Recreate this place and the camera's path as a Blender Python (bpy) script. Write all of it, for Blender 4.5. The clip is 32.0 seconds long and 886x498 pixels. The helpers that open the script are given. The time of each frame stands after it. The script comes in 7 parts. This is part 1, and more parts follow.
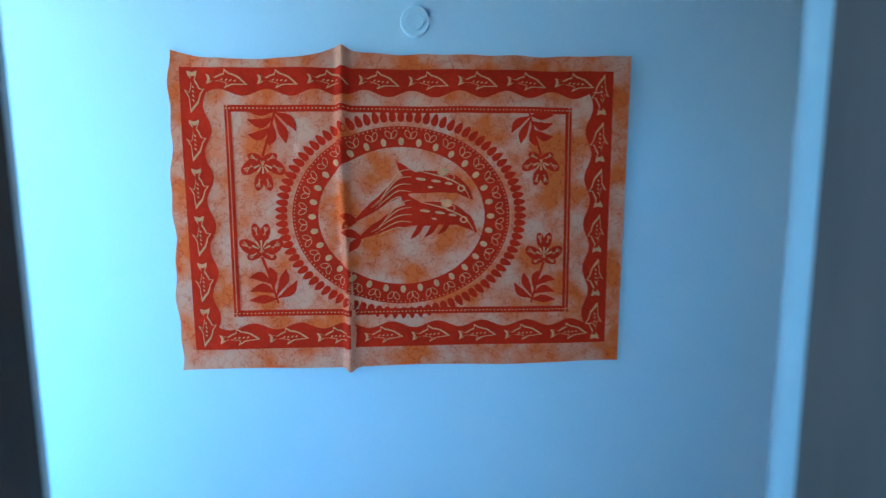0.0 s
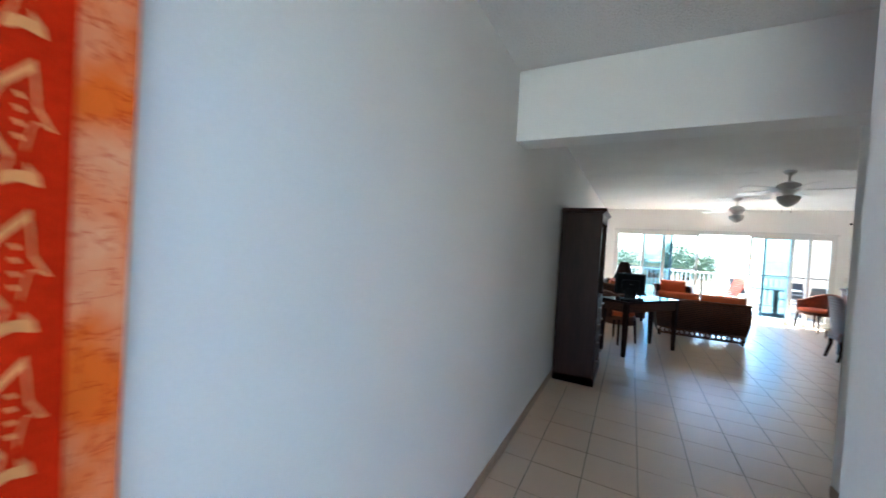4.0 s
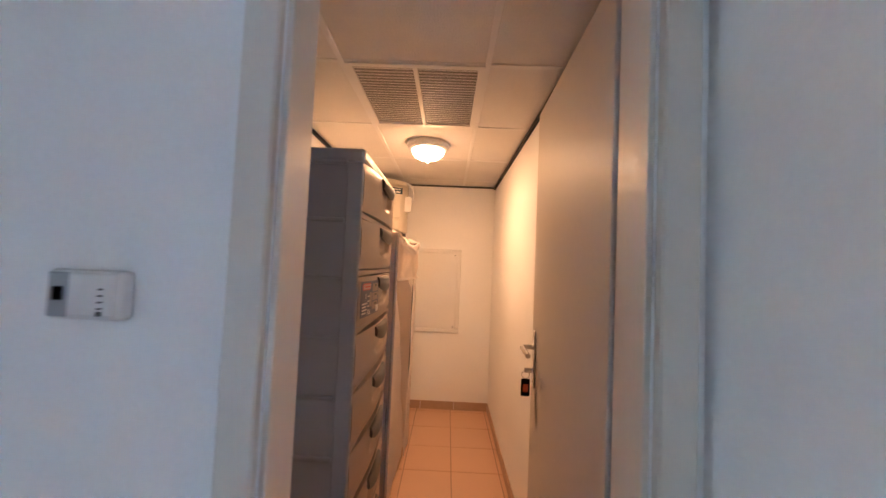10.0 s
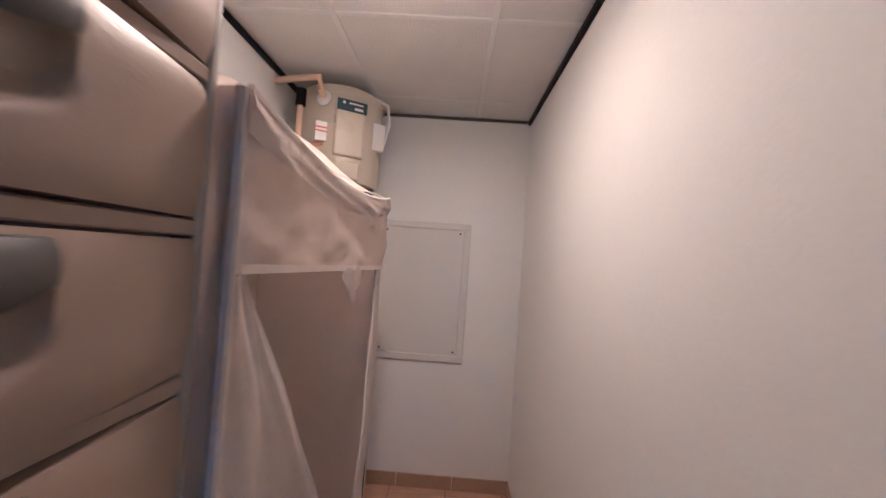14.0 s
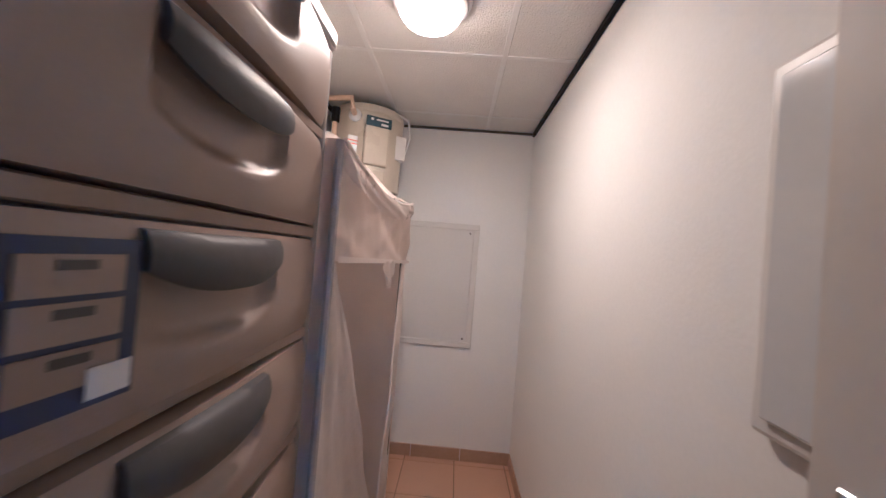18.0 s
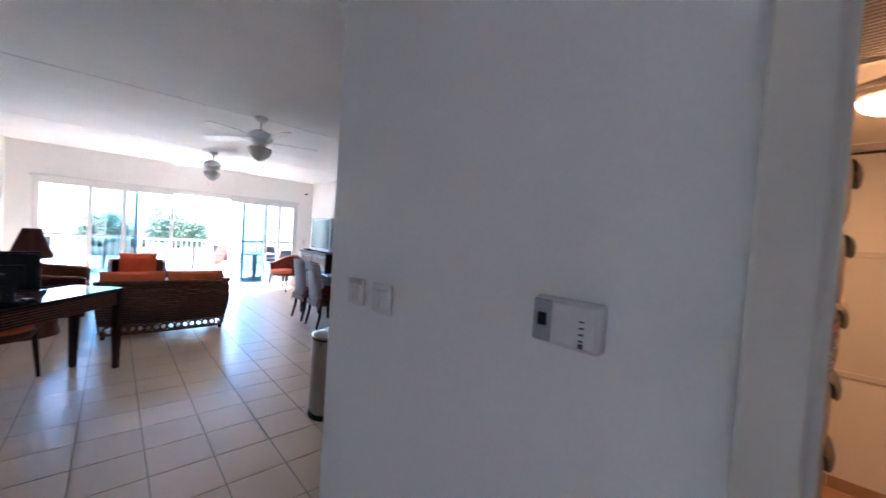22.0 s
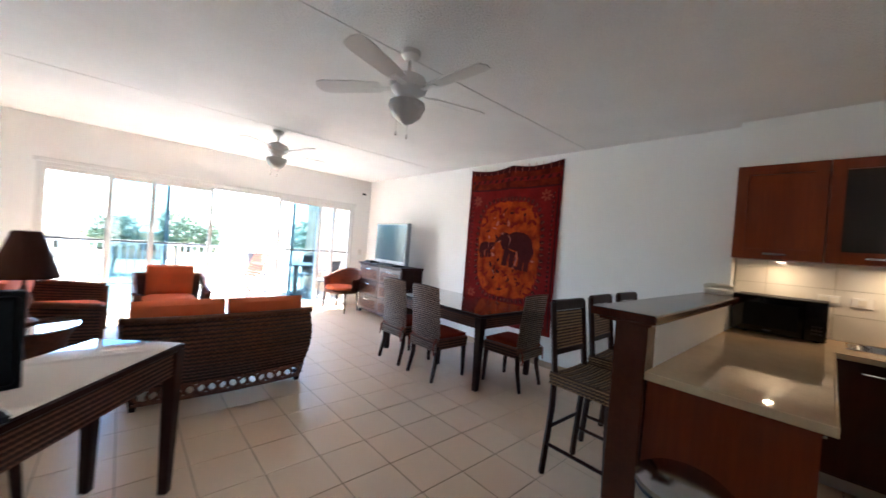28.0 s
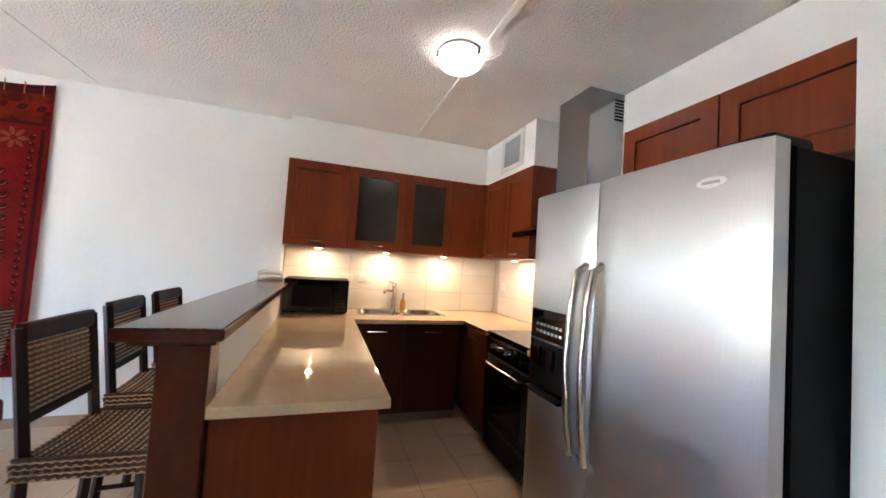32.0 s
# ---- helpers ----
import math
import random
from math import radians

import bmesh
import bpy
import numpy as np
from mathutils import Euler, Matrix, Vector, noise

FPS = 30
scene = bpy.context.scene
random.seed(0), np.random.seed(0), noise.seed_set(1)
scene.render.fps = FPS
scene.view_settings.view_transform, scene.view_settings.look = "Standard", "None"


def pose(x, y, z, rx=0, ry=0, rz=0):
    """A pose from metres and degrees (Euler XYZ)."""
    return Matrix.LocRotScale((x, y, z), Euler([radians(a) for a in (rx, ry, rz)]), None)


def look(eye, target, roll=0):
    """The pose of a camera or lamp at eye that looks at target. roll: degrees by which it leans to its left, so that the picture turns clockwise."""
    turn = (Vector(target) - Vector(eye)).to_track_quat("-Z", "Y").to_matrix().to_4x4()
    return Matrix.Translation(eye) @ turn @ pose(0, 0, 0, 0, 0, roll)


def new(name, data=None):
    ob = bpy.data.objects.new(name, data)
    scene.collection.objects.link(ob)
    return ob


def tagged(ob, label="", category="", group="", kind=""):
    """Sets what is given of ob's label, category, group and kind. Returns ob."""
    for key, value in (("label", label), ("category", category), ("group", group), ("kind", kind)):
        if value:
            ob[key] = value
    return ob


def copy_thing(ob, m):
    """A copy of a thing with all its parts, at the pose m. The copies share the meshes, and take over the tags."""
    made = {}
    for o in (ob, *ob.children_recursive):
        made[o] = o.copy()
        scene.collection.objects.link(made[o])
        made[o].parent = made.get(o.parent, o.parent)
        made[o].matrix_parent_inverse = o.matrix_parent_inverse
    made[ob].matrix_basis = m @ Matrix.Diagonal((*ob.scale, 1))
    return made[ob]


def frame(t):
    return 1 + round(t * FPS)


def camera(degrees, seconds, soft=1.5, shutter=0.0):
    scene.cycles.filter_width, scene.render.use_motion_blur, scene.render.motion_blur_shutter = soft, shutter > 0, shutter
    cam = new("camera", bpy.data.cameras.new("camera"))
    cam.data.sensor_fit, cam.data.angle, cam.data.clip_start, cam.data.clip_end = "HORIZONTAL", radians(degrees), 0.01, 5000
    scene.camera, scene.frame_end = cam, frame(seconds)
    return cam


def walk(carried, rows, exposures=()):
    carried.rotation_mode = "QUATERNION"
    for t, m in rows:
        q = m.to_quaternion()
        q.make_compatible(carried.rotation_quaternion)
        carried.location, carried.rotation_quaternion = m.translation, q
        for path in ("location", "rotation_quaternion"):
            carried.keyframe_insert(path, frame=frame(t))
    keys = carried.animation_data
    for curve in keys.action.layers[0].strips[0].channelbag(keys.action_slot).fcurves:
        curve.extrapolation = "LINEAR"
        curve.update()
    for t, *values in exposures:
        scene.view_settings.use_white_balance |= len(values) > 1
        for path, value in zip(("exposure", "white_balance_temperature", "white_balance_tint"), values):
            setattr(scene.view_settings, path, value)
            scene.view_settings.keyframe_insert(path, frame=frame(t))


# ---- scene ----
cam = camera(102.7, 32.0, shutter=0.4)
# seconds, eye, target, roll
PATH = [
    (0, (1.566, -1.857, 1.478), (-0.425, -1.774, 1.31), -0.3),
    (0.5, (1.33, -1.878, 1.459), (-0.665, -1.843, 1.325), -0.3),
    (1, (1.13, -1.879, 1.475), (-0.854, -1.67, 1.333), 0.4),
    (1.5, (0.925, -1.872, 1.455), (-1.056, -1.618, 1.342), 1.0),
    (1.8, (0.835, -1.875, 1.451), (-1.135, -1.552, 1.342), 1.2),
    (2, (0.784, -1.856, 1.459), (-1.176, -1.481, 1.319), 1.4),
    (2.5, (0.686, -1.797, 1.452), (-1.185, -1.097, 1.344), 2.0),
    (3.3, (0.714, -1.604, 1.461), (-0.656, -0.147, 1.419), 2.8),
    (3.7, (0.687, -1.434, 1.463), (-0.407, 0.24, 1.443), 2.4),
    (4, (0.731, -1.253, 1.485), (-0.208, 0.512, 1.439), 3.3),
    (4.5, (0.698, -0.882, 1.474), (0.058, 1.012, 1.43), 3.9),
    (6.5, (0.546, 0.273, 1.459), (1.188, 2.166, 1.522), 3.6),
    (7, (0.604, 0.460, 1.433), (1.488, 2.253, 1.514), 3.8),
    (7.4, (0.696, 0.531, 1.441), (1.747, 2.23, 1.532), 3.7),
    (8, (0.812, 0.521, 1.444), (2.294, 1.860, 1.557), 2.8),
    (8.3, (0.852, 0.465, 1.439), (2.544, 1.523, 1.57), 2.8),
    (8.5, (0.886, 0.423, 1.443), (2.696, 1.27, 1.531), 3.2),
    (9, (0.966, 0.323, 1.456), (2.927, 0.703, 1.561), 1.9),
    (9.5, (1.061, 0.299, 1.42), (3.054, 0.427, 1.512), 2.5),
    (10, (1.31, 0.313, 1.405), (3.308, 0.345, 1.489), 2.5),
    (10.5, (1.571, 0.285, 1.429), (3.568, 0.239, 1.51), 2.4),
    (11, (1.823, 0.225, 1.46), (3.821, 0.177, 1.528), 2.5),
    (11.5, (1.972, 0.221, 1.436), (3.971, 0.244, 1.491), 2.9),
    (12, (2.093, 0.264, 1.427), (4.091, 0.33, 1.477), 3.1),
    (12.5, (2.182, 0.264, 1.426), (4.18, 0.342, 1.477), 3.3),
    (13, (2.297, 0.248, 1.407), (4.295, 0.319, 1.447), 3.6),
    (13.5, (2.48, 0.263, 1.366), (4.478, 0.34, 1.417), 3.7),
    (14, (2.709, 0.283, 1.346), (4.708, 0.34, 1.393), 4.0),
    (14.5, (2.974, 0.295, 1.329), (4.973, 0.34, 1.361), 4.3),
    (16.5, (3.131, 0.306, 1.32), (5.118, 0.526, 1.343), 4.5),
    (17, (2.877, 0.327, 1.326), (4.868, 0.507, 1.376), 4.4),
    (17.5, (2.669, 0.366, 1.359), (4.667, 0.433, 1.398), 4.4),
    (18, (2.452, 0.325, 1.339), (4.450, 0.404, 1.369), 4.7),
    (19, (2.063, 0.357, 1.321), (4.056, 0.529, 1.327), 5.1),
    (19.5, (1.949, 0.365, 1.318), (3.932, 0.620, 1.342), 5.0),
    (20, (1.802, 0.418, 1.349), (3.729, 0.954, 1.361), 4.4),
    (20.5, (1.611, 0.517, 1.415), (3.389, 1.431, 1.373), 4.9),
    (21, (1.499, 0.565, 1.437), (3.147, 1.698, 1.387), 4.2),
    (21.5, (1.402, 0.594, 1.413), (2.93, 1.885, 1.38), 3.9),
    (22, (1.325, 0.631, 1.462), (2.688, 2.092, 1.402), 3.7),
    (22.5, (1.275, 0.705, 1.462), (2.405, 2.353, 1.384), 3.3),
    (23, (1.244, 0.781, 1.455), (2.071, 2.6, 1.374), 3.2),
    (23.5, (1.216, 0.959, 1.400), (1.702, 2.897, 1.312), 3.0),
    (24, (1.091, 1.132, 1.440), (1.373, 3.109, 1.337), 2.8),
    (24.5, (1.019, 1.368, 1.426), (1.273, 3.349, 1.321), 2.9),
    (26.5, (0.931, 2.39, 1.421), (1.637, 4.259, 1.346), 3.6),
    (27, (1.008, 2.643, 1.425), (1.931, 4.416, 1.357), 4.2),
    (27.5, (1.046, 2.802, 1.405), (2.134, 4.48, 1.364), 4.3),
    (28, (1.138, 2.969, 1.408), (2.484, 4.448, 1.388), 4.6),
    (28.5, (1.293, 3.098, 1.401), (2.866, 4.334, 1.402), 4.3),
    (29, (1.444, 3.199, 1.401), (3.195, 4.164, 1.429), 4.7),
    (29.3, (1.503, 3.262, 1.397), (3.344, 4.043, 1.428), 4.8),
    (29.5, (1.549, 3.28, 1.388), (3.442, 3.924, 1.442), 4.9),
    (30, (1.584, 3.316, 1.4), (3.569, 3.542, 1.483), 4.6),
    (30.5, (1.578, 3.316, 1.427), (3.568, 3.136, 1.519), 4.2),
    (31, (1.572, 3.282, 1.45), (3.517, 2.825, 1.549), 4.0),
    (31.5, (1.552, 3.242, 1.461), (3.468, 2.673, 1.547), 4.0),
    (32, (1.603, 3.183, 1.416), (3.501, 2.558, 1.503), 3.8),
]
# seconds, stops, kelvin, tint
EXPOSURES = [(0, 2.85, 3500, -14), (0.5, 3.15, 4500, 0), (1, 3.45, 5650, 10), (2.1, 3.9, 5700, 8), (2.5, 3.8, 4700, -20), (3, 3.65, 2950, -45), (3.5, 3.7, 4500, -6), (4, 3.85, 5300, 3),
             (4.5, 3.9, 5500, 10), (7, 4.6, 5650, 10), (8, 4.4, 5500, 10), (9, 5.05, 4950, 10), (10, 4.9, 4850, 10), (10.5, 4.9, 4850, 11), (11, 5.05, 4750, 12), (12, 4.75, 3950, 10), (13, 4.55, 3420, 3), (14, 4.25, 3300, 3), (17, 4.42, 3210, 0), (19.4, 4.75, 3250, 4),
             (20, 4.95, 3100, -7), (20.5, 4.6, 4200, 10), (21, 4.25, 4650, 10), (22, 4.2, 5100, 14), (22.5, 4.2, 5100, 12), (24, 4.4, 5300, 7), (26.5, 4.4, 5100, 2), (27, 4.15, 5250, 4), (28, 4.25, 5600, 11), (29, 4.25, 5600, 10), (29.5, 4.55, 5500, 11), (30, 5.0, 5500, 13), (31, 5.25, 5550, 13), (32, 5.4, 5650, 13)]
walk(cam, [(t, look(*p)) for t, *p in PATH], EXPOSURES)

# ---- light ----
world = bpy.data.worlds.new("sky")
scene.world = world
world.use_nodes = True
_n = world.node_tree
_sky = _n.nodes.new("ShaderNodeTexSky")
_sky.sky_type = "NISHITA"
_sky.sun_disc = False
_sky.sun_elevation = radians(72)
_sky.sun_rotation = radians(20)
_n.links.new(_sky.outputs[0], _n.nodes["Background"].inputs[0])
_n.nodes["Background"].inputs[1].default_value = 0.15
_sun = bpy.data.lights.new("sun", "SUN")
_sun.energy, _sun.angle, _sun.color = 5.0, radians(0.5), (1.0, 0.95, 0.87)
_s = new("sun", _sun)
_s.matrix_basis = look((0, 0, 0), (-math.sin(radians(20)) * math.cos(radians(72)), -math.cos(radians(20)) * math.cos(radians(72)), -math.sin(radians(72))))


def lamp(name, kind, place, energy, colour, size=0.1, target=None):
    d = bpy.data.lights.new(name, kind)
    d.energy, d.color = energy, colour
    if kind == "AREA":
        d.shape, d.size = "DISK", size
    else:
        d.shadow_soft_size = size
    ob = new(name, d)
    ob.matrix_basis = look(place, target or (place[0], place[1] + 0.0001, place[2] - 1))
    return ob

# ---- materials ----
def node_mat(name):
    m = bpy.data.materials.new(name)
    m.use_nodes = True
    t = m.node_tree
    b = t.nodes["Principled BSDF"]
    return m, t, b


def M(name, col, rough=0.5, metal=0.0, var=0.12, scale=3.0, fine=60.0, bump=0.05, bscale=None, stretch=(1, 1, 1),
      spec=0.5, coat=0.0, col2=None, rvar=0.1, piece=0.0, bdist=0.01):
    """A surface with its colour mottled at two scales, its gloss uneven and a fine relief, in world metres."""
    m, t, b = node_mat(name)
    N, L = t.nodes, t.links
    geo = N.new("ShaderNodeNewGeometry")
    mp = N.new("ShaderNodeMapping")
    mp.inputs["Scale"].default_value = stretch
    L.new(geo.outputs["Position"], mp.inputs[0])
    n1 = N.new("ShaderNodeTexNoise")
    n1.inputs["Scale"].default_value, n1.inputs["Detail"].default_value = scale, 4
    n2 = N.new("ShaderNodeTexNoise")
    n2.inputs["Scale"].default_value, n2.inputs["Detail"].default_value = fine, 3
    L.new(mp.outputs[0], n1.inputs["Vector"])
    L.new(mp.outputs[0], n2.inputs["Vector"])
    mix = N.new("ShaderNodeMath")
    mix.operation = "MULTIPLY_ADD"
    mix.inputs[1].default_value = 0.4
    L.new(n2.outputs[0], mix.inputs[0])
    half = N.new("ShaderNodeMath")
    half.operation = "MULTIPLY"
    half.inputs[1].default_value = 0.6
    L.new(n1.outputs[0], half.inputs[0])
    L.new(half.outputs[0], mix.inputs[2])
    fac = mix.outputs[0]
    if piece:
        info = N.new("ShaderNodeObjectInfo")
        add = N.new("ShaderNodeMath")
        add.operation = "MULTIPLY_ADD"
        add.inputs[1].default_value = piece
        L.new(info.outputs["Random"], add.inputs[0])
        L.new(fac, add.inputs[2])
        fac = add.outputs[0]
    ramp = N.new("ShaderNodeValToRGB")
    c2 = col2 or tuple(min(1, c * (1 + var)) for c in col)
    c1 = tuple(c * (1 - var) for c in col)
    ramp.color_ramp.elements[0].position, ramp.color_ramp.elements[1].position = 0.3, 0.7 + piece
    ramp.color_ramp.elements[0].color, ramp.color_ramp.elements[1].color = (*c1, 1), (*c2, 1)
    L.new(fac, ramp.inputs[0])
    L.new(ramp.outputs[0], b.inputs["Base Color"])
    rr = N.new("ShaderNodeMapRange")
    rr.inputs[3].default_value, rr.inputs[4].default_value = max(0.02, rough - rvar), min(1, rough + rvar)
    L.new(n1.outputs[0], rr.inputs[0])
    L.new(rr.outputs[0], b.inputs["Roughness"])
    b.inputs["Metallic"].default_value = metal
    b.inputs["Specular IOR Level"].default_value = spec
    b.inputs["Coat Weight"].default_value = coat
    if bump:
        bp = N.new("ShaderNodeBump")
        bp.inputs["Strength"].default_value, bp.inputs["Distance"].default_value = bump, bdist
        src = n2
        if bscale:
            src = N.new("ShaderNodeTexNoise")
            src.inputs["Scale"].default_value, src.inputs["Detail"].default_value = bscale, 3
            L.new(mp.outputs[0], src.inputs["Vector"])
        L.new(src.outputs[0], bp.inputs["Height"])
        L.new(bp.outputs[0], b.inputs["Normal"])
    return m


def glass(name, tint=(0.95, 0.98, 1.0), gloss=0.02):
    """A thin pane: clear, tinted, with a mirror that grows towards the rim of sight."""
    m, t, b = node_mat(name)
    N, L = t.nodes, t.links
    tr, gl, mx, fr = (N.new("ShaderNodeBsdfTransparent"), N.new("ShaderNodeBsdfGlossy"), N.new("ShaderNodeMixShader"),
                      N.new("ShaderNodeFresnel"))
    tr.inputs[0].default_value = (*tint, 1)
    gl.inputs["Roughness"].default_value = gloss
    fr.inputs[0].default_value = 1.45
    L.new(fr.outputs[0], mx.inputs[0])
    L.new(tr.outputs[0], mx.inputs[1])
    L.new(gl.outputs[0], mx.inputs[2])
    L.new(mx.outputs[0], N["Material Output"].inputs[0])
    return m


def glow(name, col, strength):
    m, t, b = node_mat(name)
    b.inputs["Base Color"].default_value = (*col, 1)
    b.inputs["Emission Color"].default_value = (*col, 1)
    b.inputs["Emission Strength"].default_value = strength
    b.inputs["Roughness"].default_value = 0.3
    return m


WALL = M("white wall paint", (0.88, 0.88, 0.865), 0.7, spec=0.3, var=0.03, scale=1.5, fine=90, bump=0.06, bscale=140)
CEIL = M("sprayed ceiling plaster", (0.87, 0.86, 0.845), 0.85, var=0.05, scale=2, fine=70, bump=0.8, bscale=75, bdist=0.017)
ACOUS = M("fissured ceiling board", (0.72, 0.70, 0.66), 0.85, var=0.06, scale=4, fine=160, bump=0.35, bscale=130)
TILE = M("beige floor tile", (0.66, 0.49, 0.335), 0.30, var=0.05, scale=1.2, fine=90, bump=0.015, rvar=0.025, piece=0.35)
# TILE again, darkened and reddened to stand for the storage room's dim warm light.
TILE_DIM = M("beige floor tile darkened for storage light", (0.55, 0.345, 0.205), 0.34, var=0.06, scale=1.2, fine=90, bump=0.015, rvar=0.025, piece=0.3)
GROUT = M("grey grout", (0.23, 0.165, 0.115), 0.85, var=0.2, fine=200, bump=0.2)
SKIRT = M("brown skirting tile", (0.43, 0.30, 0.195), 0.35, var=0.12, scale=8, piece=0.1)
ESPR = M("dark stained wood", (0.028, 0.009, 0.006), 0.38, var=0.35, scale=5, fine=40, stretch=(1, 1, 0.12), bump=0.06, spec=0.13)
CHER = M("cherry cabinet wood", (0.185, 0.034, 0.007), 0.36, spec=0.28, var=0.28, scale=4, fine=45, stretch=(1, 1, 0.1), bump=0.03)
# CHER with darker colour and less gloss, on sink, corner and narrow units.
CHERD = M("darker cherry cabinet wood", (0.060, 0.013, 0.005), 0.36, spec=0.22, var=0.28, scale=4, fine=45, stretch=(1, 1, 0.1), bump=0.03)
STEEL = M("brushed steel", (0.50, 0.495, 0.49), 0.38, 1.0, var=0.05, fine=320, stretch=(1, 1, 0.03), bump=0.04, rvar=0.04)
_t = STEEL.node_tree
_tan = _t.nodes.new("ShaderNodeTangent")
_tan.direction_type, _tan.axis = "RADIAL", "Z"
_t.links.new(_tan.outputs[0], _t.nodes["Principled BSDF"].inputs["Tangent"])
_t.nodes["Principled BSDF"].inputs["Anisotropic"].default_value = 0.9
BRUSH = M("satin steel", (0.66, 0.64, 0.60), 0.24, 1.0, var=0.05, bump=0.02)
VENTG = M("pale grey vent metal", (0.36, 0.37, 0.38), 0.5, var=0.05, bump=0.02)
CHROME = M("satin chrome", (0.72, 0.72, 0.72), 0.16, 1.0, var=0.04, bump=0.0)
BLACK = M("black plastic", (0.006, 0.006, 0.007), 0.45, spec=0.12, var=0.2, bump=0.03)
BLGLS = M("black glass", (0.006, 0.006, 0.008), 0.06, var=0.1, bump=0.0, rvar=0.02)
MAROON = M("dark red seat cloth", (0.21, 0.030, 0.012), 0.85, spec=0.1, var=0.2, scale=6, fine=300, bump=0.12, bscale=500)
ORANGE = M("orange cushion cloth", (0.62, 0.115, 0.028), 0.85, var=0.15, scale=5, fine=300, bump=0.12, bscale=500)
RATT = M("dark woven rattan", (0.16, 0.060, 0.032), 0.5, spec=0.2, var=0.5, scale=30, fine=140, bump=0.2)
RATTP = M("pale woven rattan", (0.34, 0.235, 0.165), 0.55, spec=0.2, var=0.4, scale=30, fine=140, bump=0.2)
RATTL = M("honey woven rattan", (0.36, 0.205, 0.10), 0.55, spec=0.2, var=0.4, scale=30, fine=140, bump=0.2)
RATTD = M("near black rattan strand", (0.038, 0.016, 0.010), 0.45, spec=0.2, var=0.5, scale=30, fine=140, bump=0.2)
RATTM = M("brown rattan strand", (0.062, 0.027, 0.015), 0.45, spec=0.2, var=0.5, scale=30, fine=140, bump=0.2)
TWOTONE = {"dark woven rattan": RATTD, "honey woven rattan": RATTM, "pale woven rattan": RATTM}
STONE = M("polished beige stone", (0.66, 0.48, 0.29), 0.045, var=0.09, scale=5, fine=55, bump=0.0, rvar=0.015)
WPLAS = M("white plastic", (0.74, 0.73, 0.70), 0.35, var=0.03, bump=0.02)
DOORP = M("cream door paint", (0.62, 0.58, 0.52), 0.5, spec=0.3, var=0.03, scale=2, bump=0.03, bscale=60)
CASE = M("cream door frame paint", (0.70, 0.66, 0.58), 0.4, var=0.03, scale=2, bump=0.03, bscale=60)
FANW = M("white fan enamel", (0.80, 0.79, 0.77), 0.35, var=0.03, bump=0.02)
ALU = M("white coated aluminium", (0.72, 0.72, 0.71), 0.35, var=0.03, bump=0.02)
PANE = glass("clear window glass", (0.93, 0.97, 0.98))
PANEB = glass("blue tinted glass", (0.46, 0.58, 0.63))
SMOKE = M("smoked cabinet glass", (0.030, 0.021, 0.016), 0.15, spec=0.6, var=0.1, bump=0.0, rvar=0.02)
BINST = M("polished bin steel", (0.38, 0.38, 0.385), 0.17, 1.0, var=0.05, bump=0.0, rvar=0.03)
TOPGL = M("glass table top", (0.05, 0.04, 0.035), 0.05, var=0.2, bump=0.0, rvar=0.02, coat=1.0)
DRAWB = M("putty drawer plastic", (0.31, 0.24, 0.185), 0.42, var=0.04, scale=3, fine=200, bump=0.06, bscale=260)
DRAWF = M("grey cabinet plastic", (0.34, 0.325, 0.31), 0.45, var=0.04, scale=3, fine=200, bump=0.06, bscale=260)
GREYP = M("slate grey plastic", (0.085, 0.08, 0.08), 0.5, spec=0.3, var=0.08, bump=0.05)
CONC = M("balcony paving", (0.30, 0.275, 0.235), 0.7, var=0.15, scale=3, bump=0.1)
STUC = M("apricot stucco", (0.56, 0.37, 0.23), 0.8, var=0.08, bump=0.3, bscale=60)
GRASS = M("pale sandy garden ground", (0.24, 0.22, 0.14), 0.9, var=0.4, scale=0.6, fine=8, bump=0.3)
LEAF = M("tree leaves", (0.075, 0.115, 0.06), 0.55, var=0.5, scale=2, fine=12, bump=0.0)
BARK = M("tree bark", (0.12, 0.085, 0.055), 0.9, var=0.3, bump=0.4)
SCR = M("dark blue screen frame", (0.03, 0.07, 0.10), 0.4, bump=0)
FROST = M("frosted fan glass", (0.62, 0.62, 0.60), 0.25, var=0.02, bump=0)

# ---- building blocks ----
def bm_box(bm, x0, x1, y0, y1, z0, z1):
    vs = [bm.verts.new((x, y, z)) for z in (z0, z1) for x, y in ((x0, y0), (x1, y0), (x1, y1), (x0, y1))]
    for f in ((3, 2, 1, 0), (4, 5, 6, 7), (0, 1, 5, 4), (1, 2, 6, 5), (2, 3, 7, 6), (3, 0, 4, 7)):
        bm.faces.new([vs[i] for i in f])
    return vs


def boxes(*rows, bevel=0.0, seg=1):
    bm = bmesh.new()
    for r in rows:
        bm_box(bm, *r)
    if bevel:
        bmesh.ops.bevel(bm, geom=list(bm.edges), offset=bevel, segments=seg, affect="EDGES", profile=0.5)
    return bm


def link(name, bm, material, smooth=False):
    me = bpy.data.meshes.new(name)
    bmesh.ops.recalc_face_normals(bm, faces=list(bm.faces))
    bm.to_mesh(me)
    bm.free()
    for mt in (material if isinstance(material, (list, tuple)) else [material]):
        me.materials.append(mt)
        if mt.name in TWOTONE:
            me.materials.append(TWOTONE[mt.name])
    if smooth:
        me.polygons.foreach_set("use_smooth", [True] * len(me.polygons))
        me.set_sharp_from_angle(angle=radians(40))
    return new(name, me)


